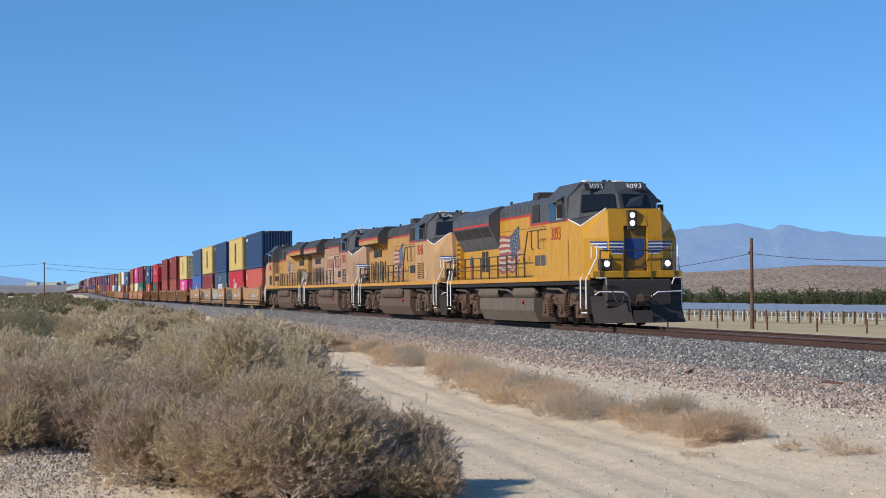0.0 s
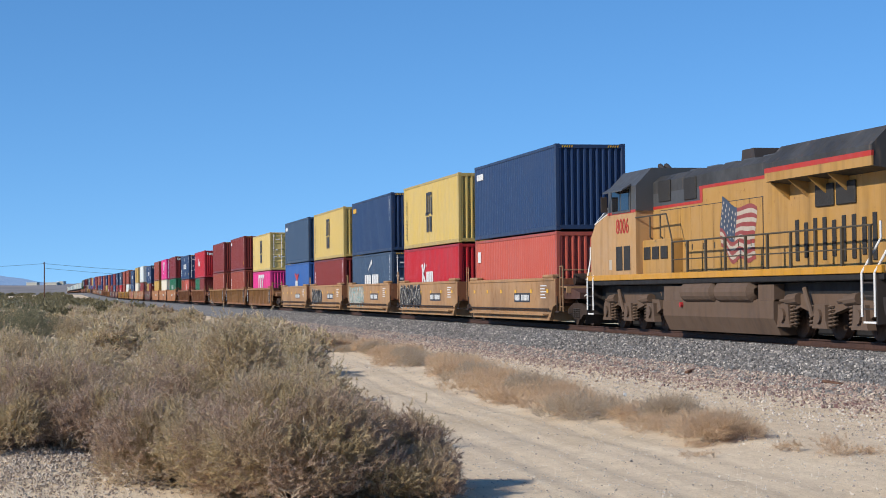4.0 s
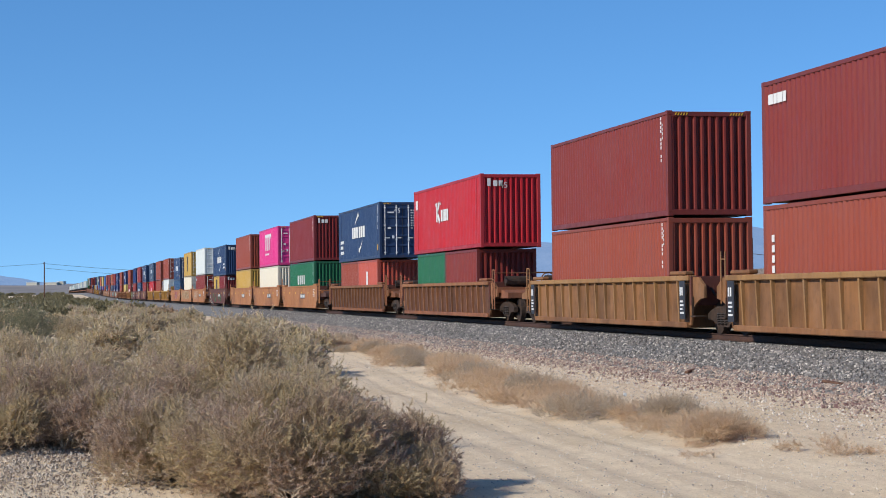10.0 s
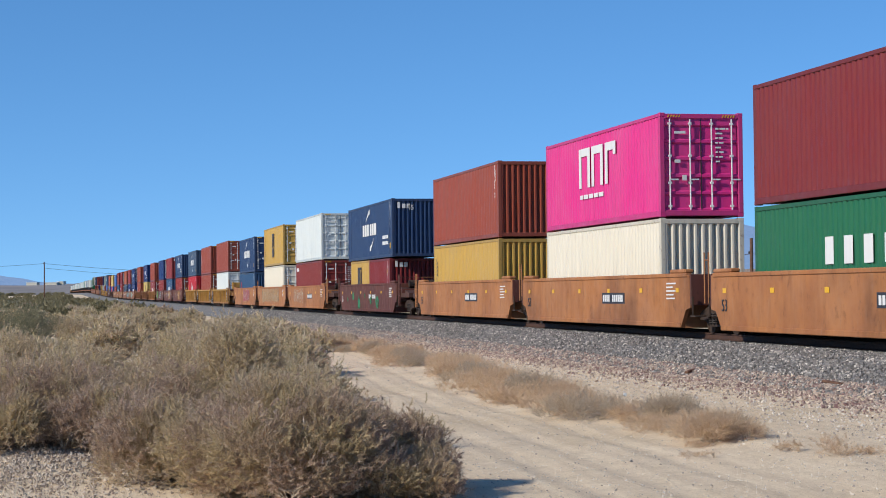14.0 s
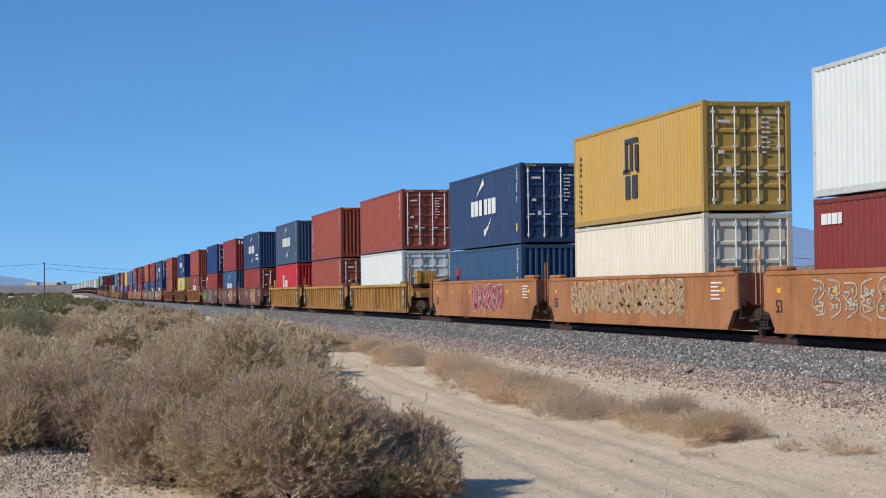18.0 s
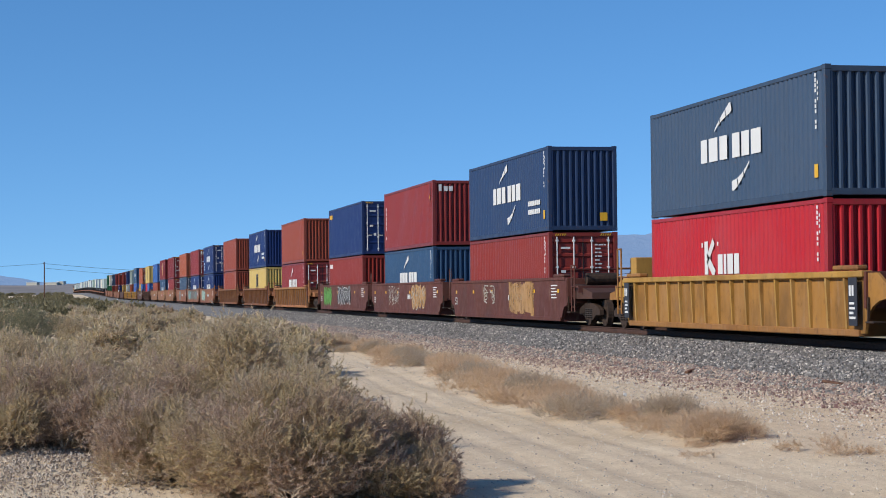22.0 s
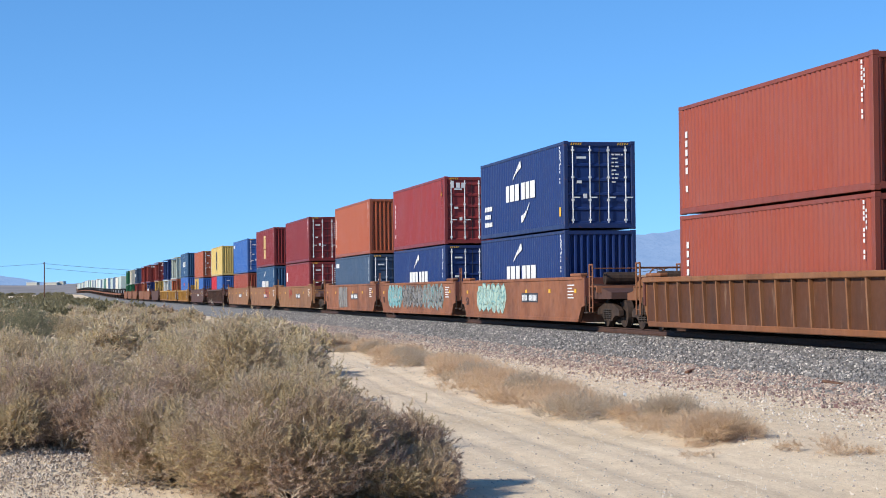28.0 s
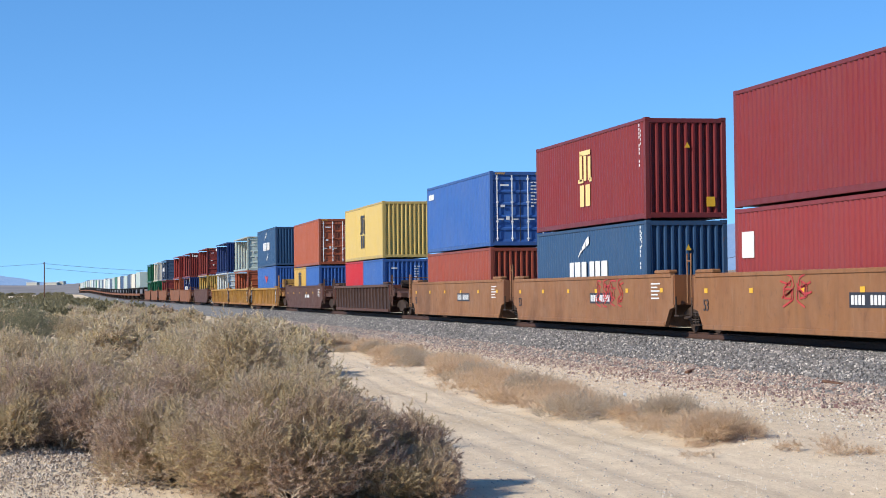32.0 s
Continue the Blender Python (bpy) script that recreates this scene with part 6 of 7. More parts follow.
    for sd in (-1, 1):
        xs_ = [-10.0, -8.6, -7.2, -5.8, -4.4, -3.0, -1.6, -0.2, 1.2, 2.4]
        thick = 0.045 if kind == "b" else 0.028
        hp = cached(("handrail_post", kind, sd), lambda: Shape().box(-thick, thick, sd * 1.47 - 0.025, sd * 1.47 + 0.025, 1.5, 2.42))
        for x in xs_:
            part("handrail_post", hp, DARK_RAIL, base, "dark handrail stanchion", m=pose(x, 0, 0))
        part("handrail", Shape().tube([(-10.1, sd * 1.47, 2.42), (2.4, sd * 1.47, 2.42), (2.9, sd * 1.47, 3.2), (4.6, sd * 1.47, 3.2), (5.5, sd * 1.5, 3.2)], 0.024), DARK_RAIL, base)
        part("handrail", Shape().tube([(-10.1, sd * 1.47, 1.95), (2.4, sd * 1.47, 1.95)], 0.018), DARK_RAIL, base)
        for x in (3.4, 4.3):
            part("grab_iron", Shape().tube([(x, sd * 1.40, 2.55), (x, sd * 1.47, 2.6), (x, sd * 1.47, 3.2)], 0.022), DARK_RAIL, base)
        # air reservoirs and fuel tank
        for a, b in (((-5.2, -2.3), (0.3, 3.2)) if kind == "a" else ((-3.3, -0.9), (-0.7, 1.7))):
            yy = sd * (1.22 if kind == "a" else 1.3)
            part("air_reservoir", Shape().cyl((a + 0.1, yy, 1.08), (b - 0.1, yy, 1.08), 0.21 if kind == "a" else 0.27, n=16).cyl((a, yy, 1.08), (a + 0.1, yy, 1.08), 0.1, 0.21 if kind == "a" else 0.27, n=16, caps=False)
                 .cyl((b - 0.1, yy, 1.08), (b, yy, 1.08), 0.21 if kind == "a" else 0.27, 0.1, n=16, caps=False), gear, base, "dusty grey air reservoir")
    tk = Shape().prism([(-1.38, 0.86), (-1.30, 0.90), (1.30, 0.90), (1.38, 0.86), (1.38, 0.45), (1.2, 0.06), (-1.2, 0.06), (-1.38, 0.45)], -5.0 if kind == "a" else -4.5, 3.3 if kind == "a" else 3.5, "x")
    part("fuel_tank", tk, gear, base, "long dusty fuel tank")
    if kind == "b":
        part("fuel_tank_end", Shape().prism([(1.9, 0.85), (3.5, 0.85), (3.5, 1.25), (1.9, 1.25)], -1.36, 1.36).prism([(-4.5, 0.85), (-3.5, 0.85), (-3.5, 1.25), (-4.5, 1.25)], -1.36, 1.36), gear, base)
    side("fuel_filler", Shape().cyl((1.9, -1.36, 0.75), (1.9, -1.46, 0.75), 0.07, n=8), DEC_RED, base)
    for k in range(6):
        x = -9.6 + k * 3.6
        part("underframe_pipe", Shape().tube([(x, -1.3, 1.22), (x + 1.6, -1.3, 1.18), (x + 2.2, -1.25, 1.05)], 0.045), gear, base)
    # road number, banner and lettering bars
    col = LOCO_RED
    for sd in (-1, 1):
        rot = pose(0, 0, 0) if sd < 0 else pose(0, 0, 0, 0, 0, 180)
        part("road_number", text_mesh(number, 0.62), col, base, "red road number", m=pose(6.75, sd * 1.512, 2.98) @ rot)
    ysid = -1 if not backward else 1
    if banner:
        flag(base, -3.3 if kind == "a" else -2.5, -0.1 if kind == "a" else -0.1, 1.72, 3.42, ysid * (hw + 0.03), True)
    else:
        s = Shape()
        blocks(s, -2.9, 2.6, 0.55, (0.24, 0.26, 0.10, 0.28, 0.26), 0.25, ysid * (hw + 0.03))
        blocks(s, 0.2, 2.6, 0.55, (0.24, 0.26, 0.24, 0.10, 0.24, 0.10, 0.24), 0.24, ysid * (hw + 0.03))
        part("lettering_bar", s, DEC_RED_FADED, base, "faded red lettering blocks")
    part("horn", Shape().cyl((5.9, 0.3, 4.62), (6.3, 0.3, 4.72), 0.04, 0.09, n=8).cyl((5.9, 0.5, 4.62), (6.25, 0.5, 4.72), 0.04, 0.08, n=8), STEEL, base)
    for x, y in ((6.8, -0.4), (7.4, 0.4), (7.6, -0.7)):
        part("antenna", Shape().box(x - 0.22, x + 0.22, y - 0.12, y + 0.12, 4.62, 4.70, 0.02), ROD, base)
    for x in (-6.95, 7.0) if kind == "b" else (-8.25, 6.6):
        loco_truck(base, x, gear if not fresh else GRIME_BROWN, place)
    in_train(base, place)
    if backward:
        TURNED.add(base.name)
    return base


GRIME_BROWN = grained("rusty_dust", (0.06, 0.034, 0.023), (0.15, 0.085, 0.055), 6.0, 0.8, 0.4, 0.3, 0.01)
TURNED = set()
locomotive(287.6, "a", "3093", True, lit=True)
locomotive(264.6, "b", "8246", False)
locomotive(242.35, "b", "5713", False, banner=False)
locomotive(220.1, "b", "8006", False, backward=True)
locomotive(-1366.0, "b", "8006", False)

# ------------------------------------------------------------ trailers on flat cars at the train's far end
TRAILER_COLOURS = ("palegreen", "cream", "greyblue", "palegreen", "steelblue", "cream", "green", "palegreen", "greyblue", "white")
rng_t = random.Random(5)
s = -706.0
k = 0
while s > -1345.0:
    flat = new("flat_car")
    tagged(flat, "dark brown flat car carrying a highway trailer", "railcar", "flat cars of the train")
    part("deck", cached(("deck", "flat"), lambda: Shape().box(-8.9, 8.9, -1.3, 1.3, 0.95, 1.12, 0.03).box(-8.9, 8.9, -0.35, 0.35, 0.55, 0.95, 0.03)), WELLP["dark"], flat)
    part("side_sill", cached(("sill", "flat"), lambda: Shape().box(-8.9, 8.9, -1.38, -1.3, 0.75, 1.16, 0.02)), WELLP["brown"], flat)
    for x in (-7.4, 7.4):
        truck(flat, x)
    in_train(flat, s - 8.9)
    colour = TRAILER_COLOURS[k % 10]
    tr = new("highway_trailer")
    tagged(tr, f"{COLOUR_WORD[colour]} box trailer riding on a flat car", "trailer", "trailers on the train")
    hh = rng_t.choice((2.6, 2.75, 2.9))
    part("box", cached(("box", "trailer", hh), lambda: Shape().box(-7.9, 7.9, -1.27, 1.27, 1.1, 1.1 + hh, 0.04)), PAINT[colour], tr)
    part("corner_rail", cached(("corner_rail", hh), lambda: Shape().box(7.86, 7.93, -1.28, -1.2, 1.1, 1.1 + hh, 0.01).box(7.86, 7.93, 1.2, 1.28, 1.1, 1.1 + hh, 0.01).box(7.86, 7.93, -1.28, 1.28, 1.02 + hh, 1.1 + hh, 0.01)), ROD, tr)
    part("end_door", cached(("end_door", "n", hh), lambda: Shape().box(7.9, 7.93, -1.19, -0.02, 1.15, 1.0 + hh, 0.01)), PAINT["greyblue" if k % 3 else colour], tr)
    part("end_door", cached(("end_door", "f", hh), lambda: Shape().box(7.9, 7.93, 0.02, 1.19, 1.15, 1.0 + hh, 0.01)), PAINT["greyblue" if k % 3 else colour], tr)
    part("chassis", cached(("chassis", "t"), lambda: Shape().box(-7.5, 7.5, -0.5, 0.5, 0.85, 1.1, 0.02)), STEEL, tr)
    for x in (-6.4, -5.2):
        for y in (-1.0, 1.0):
            part("tyre", cached(("tyre", "t"), lambda: Shape().cyl((0, -0.14, 0), (0, 0.14, 0), 0.5, n=16)), RUBBER, tr, m=pose(x, y, 0.5))
    in_train(tr, s - 8.9, 1.13 - 0.0)
    s -= 18.6 if k % 2 else 19.4
    k += 1


# ------------------------------------------------------------ desert shrubs
def eye_point(px, dist, drop=0.0):
    """A ground place at a bearing (in degrees to the right of the aim) and a distance from the eye."""
    a = YAW + radians(px)
    x, y = EYE.x - dist * math.cos(a), EYE.y + dist * math.sin(a)
    return x, y, ground_z(x, y) - drop


def sprays(centre, radii, n, blades, length, width, seed, lumps=9, spread=0.55, plume=0.9, ragged=0.12):
    """Leafy twig sprays that fill a lumpy dome: arrays of thin blades."""
    rng = np.random.default_rng(seed)
    # several overlapping lumps give an uneven outline
    la, lq = rng.random(lumps) * 6.283, 0.66 * rng.random(lumps) ** 0.6
    lc = np.stack([np.cos(la) * lq, np.sin(la) * lq, 0.16 + 0.40 * rng.random(lumps) * (1 - 0.8 * lq)], -1)
    lr = (0.30 + 0.16 * rng.random(lumps)) * min(1.0, (15.0 / lumps) ** 0.22)
    which = rng.integers(0, lumps, n)
    d = rng.normal(size=(n, 3))
    d[:, 2] = np.abs(d[:, 2]) * 1.0 - 0.45
    d /= np.linalg.norm(d, axis=1)[:, None]
    rr = lr[which] * (0.35 + 0.65 * rng.random(n) ** 0.3) * (1 + ragged * rng.normal(size=n))
    p = (lc[which] + d * rr[:, None])
    p[:, 2] = np.maximum(p[:, 2], 0.02 + 0.08 * rng.random(n))
    p *= np.asarray(radii)
    axis = d * np.array([1, 1, 0.8]) + np.array([0, 0, 0.5]) + rng.normal(size=(n, 3)) * 0.35
    axis /= np.linalg.norm(axis, axis=1)[:, None]
    m = n * blades
    o = np.repeat(p, blades, 0)
    ax = np.repeat(axis, blades, 0)
    L = length * (0.5 + rng.random(m))
    along = rng.random(m)
    o = o + ax * (along * length * plume)[:, None]
    bd = ax + rng.normal(size=(m, 3)) * spread
    bd /= np.linalg.norm(bd, axis=1)[:, None]
    sd = np.cross(bd, rng.normal(size=(m, 3)))
    sd /= np.linalg.norm(sd, axis=1)[:, None]
    w = (width * (0.6 + 0.8 * rng.random(m)))[:, None]
    tip = o + bd * L[:, None]
    V = np.stack([o + sd * w * 0.5, tip, o - sd * w * 0.5], 1).reshape(-1, 3) + np.asarray(centre)
    F = np.arange(m * 3).reshape(-1, 3)
    return V, F


def stem_shape(radii, n, seed):
    rng = random.Random(seed)
    s = Shape()
    for k in range(n):
        a, t = rng.uniform(0, 2 * math.pi), rng.uniform(0.2, 0.72)
        p0 = Vector((rng.uniform(-0.1, 0.1) * radii[0], rng.uniform(-0.1, 0.1) * radii[1], -0.03))
        p2 = Vector((math.cos(a) * radii[0] * t, math.sin(a) * radii[1] * t, radii[2] * rng.uniform(0.25, 0.62)))
        p1 = p0.lerp(p2, 0.45) + Vector((0, 0, -0.06)) + Vector((rng.uniform(-0.08, 0.08), rng.uniform(-0.08, 0.08), 0))
        r = 0.013 * (radii[2] / 1.2)
        s.cyl(p0, p1, r, r * 0.7, n=5, caps=False).cyl(p1, p2, r * 0.7, r * 0.25, n=4, caps=False)
        for q in range(3):
            e = p1.lerp(p2, rng.uniform(0.1, 0.9))
            s.cyl(e, e + Vector((rng.uniform(-0.2, 0.2), rng.uniform(-0.2, 0.2), rng.uniform(0.03, 0.14))), r * 0.4, r * 0.15, n=3, caps=False)
    return s


def leaf_material(name, cols, green, patch=0.8):
    m, N, K, B = nodes_of(name)
    g = N.new("ShaderNodeNewGeometry")
    r = N.new("ShaderNodeValToRGB")
    el = r.color_ramp.elements
    while len(el) < len(cols):
        el.new(0.5)
    for i, c in enumerate(cols):
        el[i].position, el[i].color = i / (len(cols) - 1), (*c, 1)
    K.new(g.outputs["Random Per Island"], r.inputs[0])
    v = coords(N, K)
    col = mix(N, K, ramp(N, K, tex(N, K, v, 1.9, 3), 0.42, 0.62, (0, 0, 0, 1), (patch,) * 3 + (1,)), r.outputs[0], green)
    K.new(col, B.inputs["Base Color"])
    B.inputs["Roughness"].default_value = 0.8
    B.inputs["Specular IOR Level"].default_value = 0.15
    tr = node(N, "ShaderNodeBsdfTranslucent")
    K.new(col, tr.inputs["Color"])
    sh = N.new("ShaderNodeMixShader")
    sh.inputs[0].default_value = 0.42
    K.new(B.outputs[0], sh.inputs[1])
    K.new(tr.outputs[0], sh.inputs[2])
    K.new(sh.outputs[0], N["Material Output"].inputs["Surface"])
    return m


LEAF_GREY = leaf_material("dry_grey_twigs", [(0.33, 0.235, 0.185), (0.58, 0.435, 0.33), (0.445, 0.335, 0.25), (0.72, 0.565, 0.43)], (0.54, 0.435, 0.245), 0.8)
LEAF_OLIVE = leaf_material("olive_leaves", [(0.41, 0.34, 0.19), (0.60, 0.495, 0.29), (0.72, 0.60, 0.40), (0.52, 0.41, 0.30)], (0.60, 0.49, 0.38), 0.6)
LEAF_GREEN = leaf_material("green_leaves", [(0.27, 0.27, 0.17), (0.38, 0.365, 0.235), (0.46, 0.43, 0.29)], (0.43, 0.38, 0.26), 0.6)
LEAF_TREE = leaf_material("tree_leaves", [(0.09, 0.115, 0.055), (0.15, 0.17, 0.085), (0.20, 0.215, 0.12)], (0.17, 0.165, 0.10), 0.5)
STRAW = leaf_material("dry_straw", [(0.56, 0.40, 0.25), (0.74, 0.56, 0.37), (0.48, 0.34, 0.22), (0.80, 0.65, 0.47)], (0.62, 0.48, 0.35), 0.6)
STRAW_GREY = leaf_material("grey_straw", [(0.44, 0.37, 0.29), (0.56, 0.49, 0.40), (0.36, 0.30, 0.23), (0.64, 0.55, 0.43)], (0.55, 0.41, 0.26), 0.5)
LEAF_SCRUB = leaf_material("far_scrub_leaves", [(0.17, 0.155, 0.08), (0.27, 0.24, 0.13), (0.34, 0.29, 0.18)], (0.24, 0.21, 0.13), 0.5)
BARE_TWIG = grained("bare_twig", (0.34, 0.27, 0.23), (0.62, 0.52, 0.44), 22.0, 0.8, 0.3, 0.1, 0.002)
STEM = grained("dry_stem", (0.22, 0.165, 0.125), (0.50, 0.41, 0.33), 18.0, 0.9, 0.3, 0.3, 0.004)


def shrub(bearing, dist, radii, n, mat, seed, label, width=0.010, length=0.13, lumps=10, blades=12, dx=0.0):
    x, y, z = eye_point(bearing, dist)
    base = new("shrub")
    base.matrix_basis = pose(x, y, z)
    tagged(base, label, "shrub", "desert shrubs")
    part("stem", stem_shape(radii, 60 if dist < 40 else 8, seed), STEM, base, "bare grey-brown stems")
    V, F = sprays((0, 0, 0), radii, n, blades, length, width, seed, lumps, 0.6, 1.9 if dist < 42 else 0.9, 0.15)
    if dist < 32:
        tV, tF = sprays((0, 0, 0), radii, n // 6, 2, 0.085, 0.0052, seed, lumps, 0.7, 0.9, 0.04)
        twigs = new("twig_layer", np_mesh("twig_layer", tV, tF))
        twigs.data.materials.append(BARE_TWIG)
        twigs.parent = base
        tagged(twigs, "bare pale grey twigs", kind="stuff")
    fol = new("foliage", np_mesh("foliage", V, F))
    fol.data.materials.append(mat)
    fol.parent = base
    return base


def bearing_of(px):
    return math.degrees(math.atan((px - 784) / 3343.9))


GREYB = "rounded grey-brown dry desert shrub of fine twigs"
OLIVEB = "olive yellow-green desert shrub on dry sand"
for px, dist, radii, n, mat, seed, lumps in (
        (470, 19.0, (1.40, 1.35, 1.50), 16000, LEAF_GREY, 11, 30), (638, 19.9, (0.92, 0.92, 1.10), 7000, LEAF_GREY, 12, 22), (310, 20.3, (1.0, 0.95, 1.15), 6000, LEAF_GREY, 13, 22),
        (535, 24.5, (1.15, 1.1, 1.50), 5600, LEAF_OLIVE, 14, 26), (415, 31.0, (0.95, 1.0, 2.2), 4600, LEAF_OLIVE, 15, 22), (235, 25.5, (1.45, 1.3, 1.45), 5200, LEAF_GREY, 16, 26),
        (65, 23.6, (1.25, 1.2, 1.32), 5600, LEAF_GREY, 17, 26), (-205, 17.5, (0.85, 0.85, 1.35), 2600, LEAF_GREY, 18, 10), (718, 18.9, (0.75, 0.6, 0.62), 3200, LEAF_GREY, 30, 14), (130, 33.0, (1.5, 1.4, 1.5), 4200, LEAF_OLIVE, 19, 13),
        (320, 37.0, (1.6, 1.4, 1.65), 4200, LEAF_OLIVE, 20, 13), (500, 36.0, (1.1, 1.0, 1.5), 2800, LEAF_OLIVE, 21, 10), (10, 41.0, (1.8, 1.7, 1.6), 3600, LEAF_OLIVE, 22, 12),
        (185, 22.3, (0.9, 0.8, 1.0), 4200, LEAF_GREY, 24, 10), (95, 22.6, (0.7, 0.6, 0.6), 2400, LEAF_GREY, 25, 8), (5, 22.4, (0.8, 0.7, 0.75), 2600, LEAF_GREY, 26, 8),
        (12, 66.0, (1.7, 1.6, 2.3), 2600, LEAF_GREEN, 27, 10), (64, 84.0, (1.5, 1.4, 2.0), 2200, LEAF_GREEN, 28, 9), (125, 70.0, (1.4, 1.3, 1.7), 2000, LEAF_OLIVE, 29, 9),
        (-40, 30.0, (1.2, 1.2, 1.4), 2600, LEAF_OLIVE, 23, 10)):
    shrub(bearing_of(px), dist, radii, n, mat, seed, {LEAF_GREY: GREYB, LEAF_OLIVE: OLIVEB, LEAF_GREEN: "taller dull green desert shrub on the plain"}[mat] + (" beside the dirt track" if seed in (11, 12, 30) else ""), lumps=lumps,
          width=0.0078 + max(0, dist - 22) * 0.0004, length=0.046, blades=18)
rng_s = random.Random(77)
for i in range(72):
    dist = 42 + 150 * rng_s.random() ** 1.3
    toe = 784 + 3343.9 * math.tan(math.asin(11.4 / dist) - YAW)
    b = rng_s.uniform(-50, max(20.0, min(toe - 60, 560)))
    rs = rng_s.uniform(0.8, 1.6)
    shrub(bearing_of(b), dist, (rs, rs, rs * rng_s.uniform(0.75, 1.05)), int(700 * rs), LEAF_OLIVE if rng_s.random() < 0.75 else LEAF_GREY, 100 + i,
          OLIVEB if i % 3 else GREYB, width=0.03 + dist * 0.0003, length=0.17, lumps=8, blades=7)


# low scrub spread over the plain along the line
rng_f = np.random.default_rng(8)
fV, fF, cnt = [], [], 0
for i in range(420):
    d_ = 150 * (900 / 150) ** rng_f.random()
    px_ = rng_f.uniform(-150, 784 + 3343.9 * math.tan(math.asin(8.5 / d_) - YAW))
    a_ = YAW + radians(bearing_of(px_))
    x_, y_ = EYE.x - d_ * math.cos(a_), EYE.y + d_ * math.sin(a_)
    r_ = 0.6 + 1.1 * rng_f.random()
    V_, F_ = sprays((x_, y_, ground_z(x_, y_)), (r_ * 1.2, r_ * 1.2, r_), 60, 7, 0.35, 0.22, 900 + i, 6, 0.8)
    fV.append(V_)
    fF.append(F_ + cnt)
    cnt += len(V_)
scrub = new("far_scrub", np_mesh("far_scrub", np.concatenate(fV), np.concatenate(fF)))
scrub.data.materials.append(LEAF_SCRUB)
tagged(scrub, "low olive scrub scattered over the desert plain", "scrub", kind="stuff")


# dry grass along the foot of the track bed
def tuft(x, y, rad, h, n, mat, seed, label, category="grass"):
    ob_v, ob_f = sprays((0, 0, 0), (rad, rad * 0.8, h), n, 10, h * 0.27, 0.0038 + abs(x) * 0.00006, seed, 10, 0.6, 1.2, 0.06)
    ob = new("dry_grass", np_mesh("dry_grass", ob_v, ob_f))
    ob.data.materials.append(mat)
    ob.matrix_basis = pose(x, y, ground_z(x, y))
    return tagged(ob, label, category, "dry grass beside the track", kind="")


rng_g = random.Random(21)
for i in range(46):
    u = i / 45.0
    x = -23.7 - 53.3 * u ** 1.25
    y = -8.75 + 1.7 * u + rng_g.uniform(-0.55, 0.45) - (0.9 * math.exp(-((x + 33) / 6) ** 2))
    h = rng_g.uniform(0.24, 0.46)
    grey = rng_g.random() < (0.2 if i < 10 else 0.55)
    tuft(x, y, rng_g.uniform(0.65, 1.05), h, 620, STRAW_GREY if grey else STRAW, 300 + i, ("grey" if grey else "tan") + " dry grass clump beside the ballast")
for x, y, r_, h_ in ((-21.1, -8.75, 0.34, 0.24), (-21.9, -8.9, 0.3, 0.12), (-21.0, -8.3, 0.25, 0.1), (-22.2, -10.0, 0.35, 0.08), (-23.4, -9.6, 0.2, 0.1)):
    tuft(x, y, r_, h_, 130, STRAW, 400 + round(x * 10), "small tan dry grass tuft on the sand")


# scraps of paper caught in the grass, and bare dead branches before the shrubs
def litter(x, y, size, seed):
    rng = random.Random(seed)
    n, sh = 4, Shape()
    pts = [(size * (i / n - 0.5) + rng.uniform(-0.1, 0.1) * size, rng.uniform(-0.25, 0.25) * size, size * (0.9 * j / n) + rng.uniform(-0.08, 0.08) * size) for i in range(n + 1) for j in range(n + 1)]
    sh.add(pts, [(i * 5 + j, (i + 1) * 5 + j, (i + 1) * 5 + j + 1, i * 5 + j + 1) for i in range(n) for j in range(n)])
    ob = part("paper_scrap", sh, DEC_WHITE, m=pose(x, y, ground_z(x, y) + 0.1, rng.uniform(-30, 30), 0, rng.uniform(50, 130)))
    return tagged(ob, "crumpled white paper scrap caught in dry grass", "litter", "paper scraps")


for k, (x, y, size) in enumerate(((-39.5, -8.9, 0.09), (-32.1, -8.6, 0.09), (-30.6, -9.0, 0.08), (-31.6, -8.0, 0.07))):
    litter(x, y, size, 60 + k)


def dead_branch(bearing, dist, h, seed):
    rng = random.Random(seed)
    x, y, z = eye_point(bearing, dist)
    base = new("dead_branch")
    base.matrix_basis = pose(x, y, z)
    tagged(base, "pale bare dead branch lying against a dry shrub", "branch", "dead branches")
    for k in range(7):
        a, reach = rng.uniform(0, 6.28), rng.uniform(0.25, 0.6) * h
        p0, p1 = Vector((0, 0, 0.02)), Vector((math.cos(a) * reach * 0.5, math.sin(a) * reach * 0.5, h * rng.uniform(0.3, 0.6)))
        p2 = p1 + Vector((math.cos(a + 0.5) * reach, math.sin(a + 0.5) * reach, h * rng.uniform(0.0, 0.35)))
        sh = Shape().cyl(p0, p1, 0.006, 0.005, n=5).cyl(p1, p2, 0.005, 0.002, n=5)
        sh.cyl(p1, p1 + Vector((rng.uniform(-0.2, 0.2), rng.uniform(-0.2, 0.2), 0.18 * h)), 0.004, 0.002, n=4)
        part("limb", sh, PALE_WOOD, base)
    return base


PALE_WOOD = grained("bleached_wood", (0.40, 0.31, 0.22), (0.62, 0.51, 0.38), 15.0, 0.85, 0.3, 0.3, 0.004)
dead_branch(bearing_of(512), 17.75, 0.32, 5)
dead_branch(bearing_of(112), 22.1, 0.4, 6)


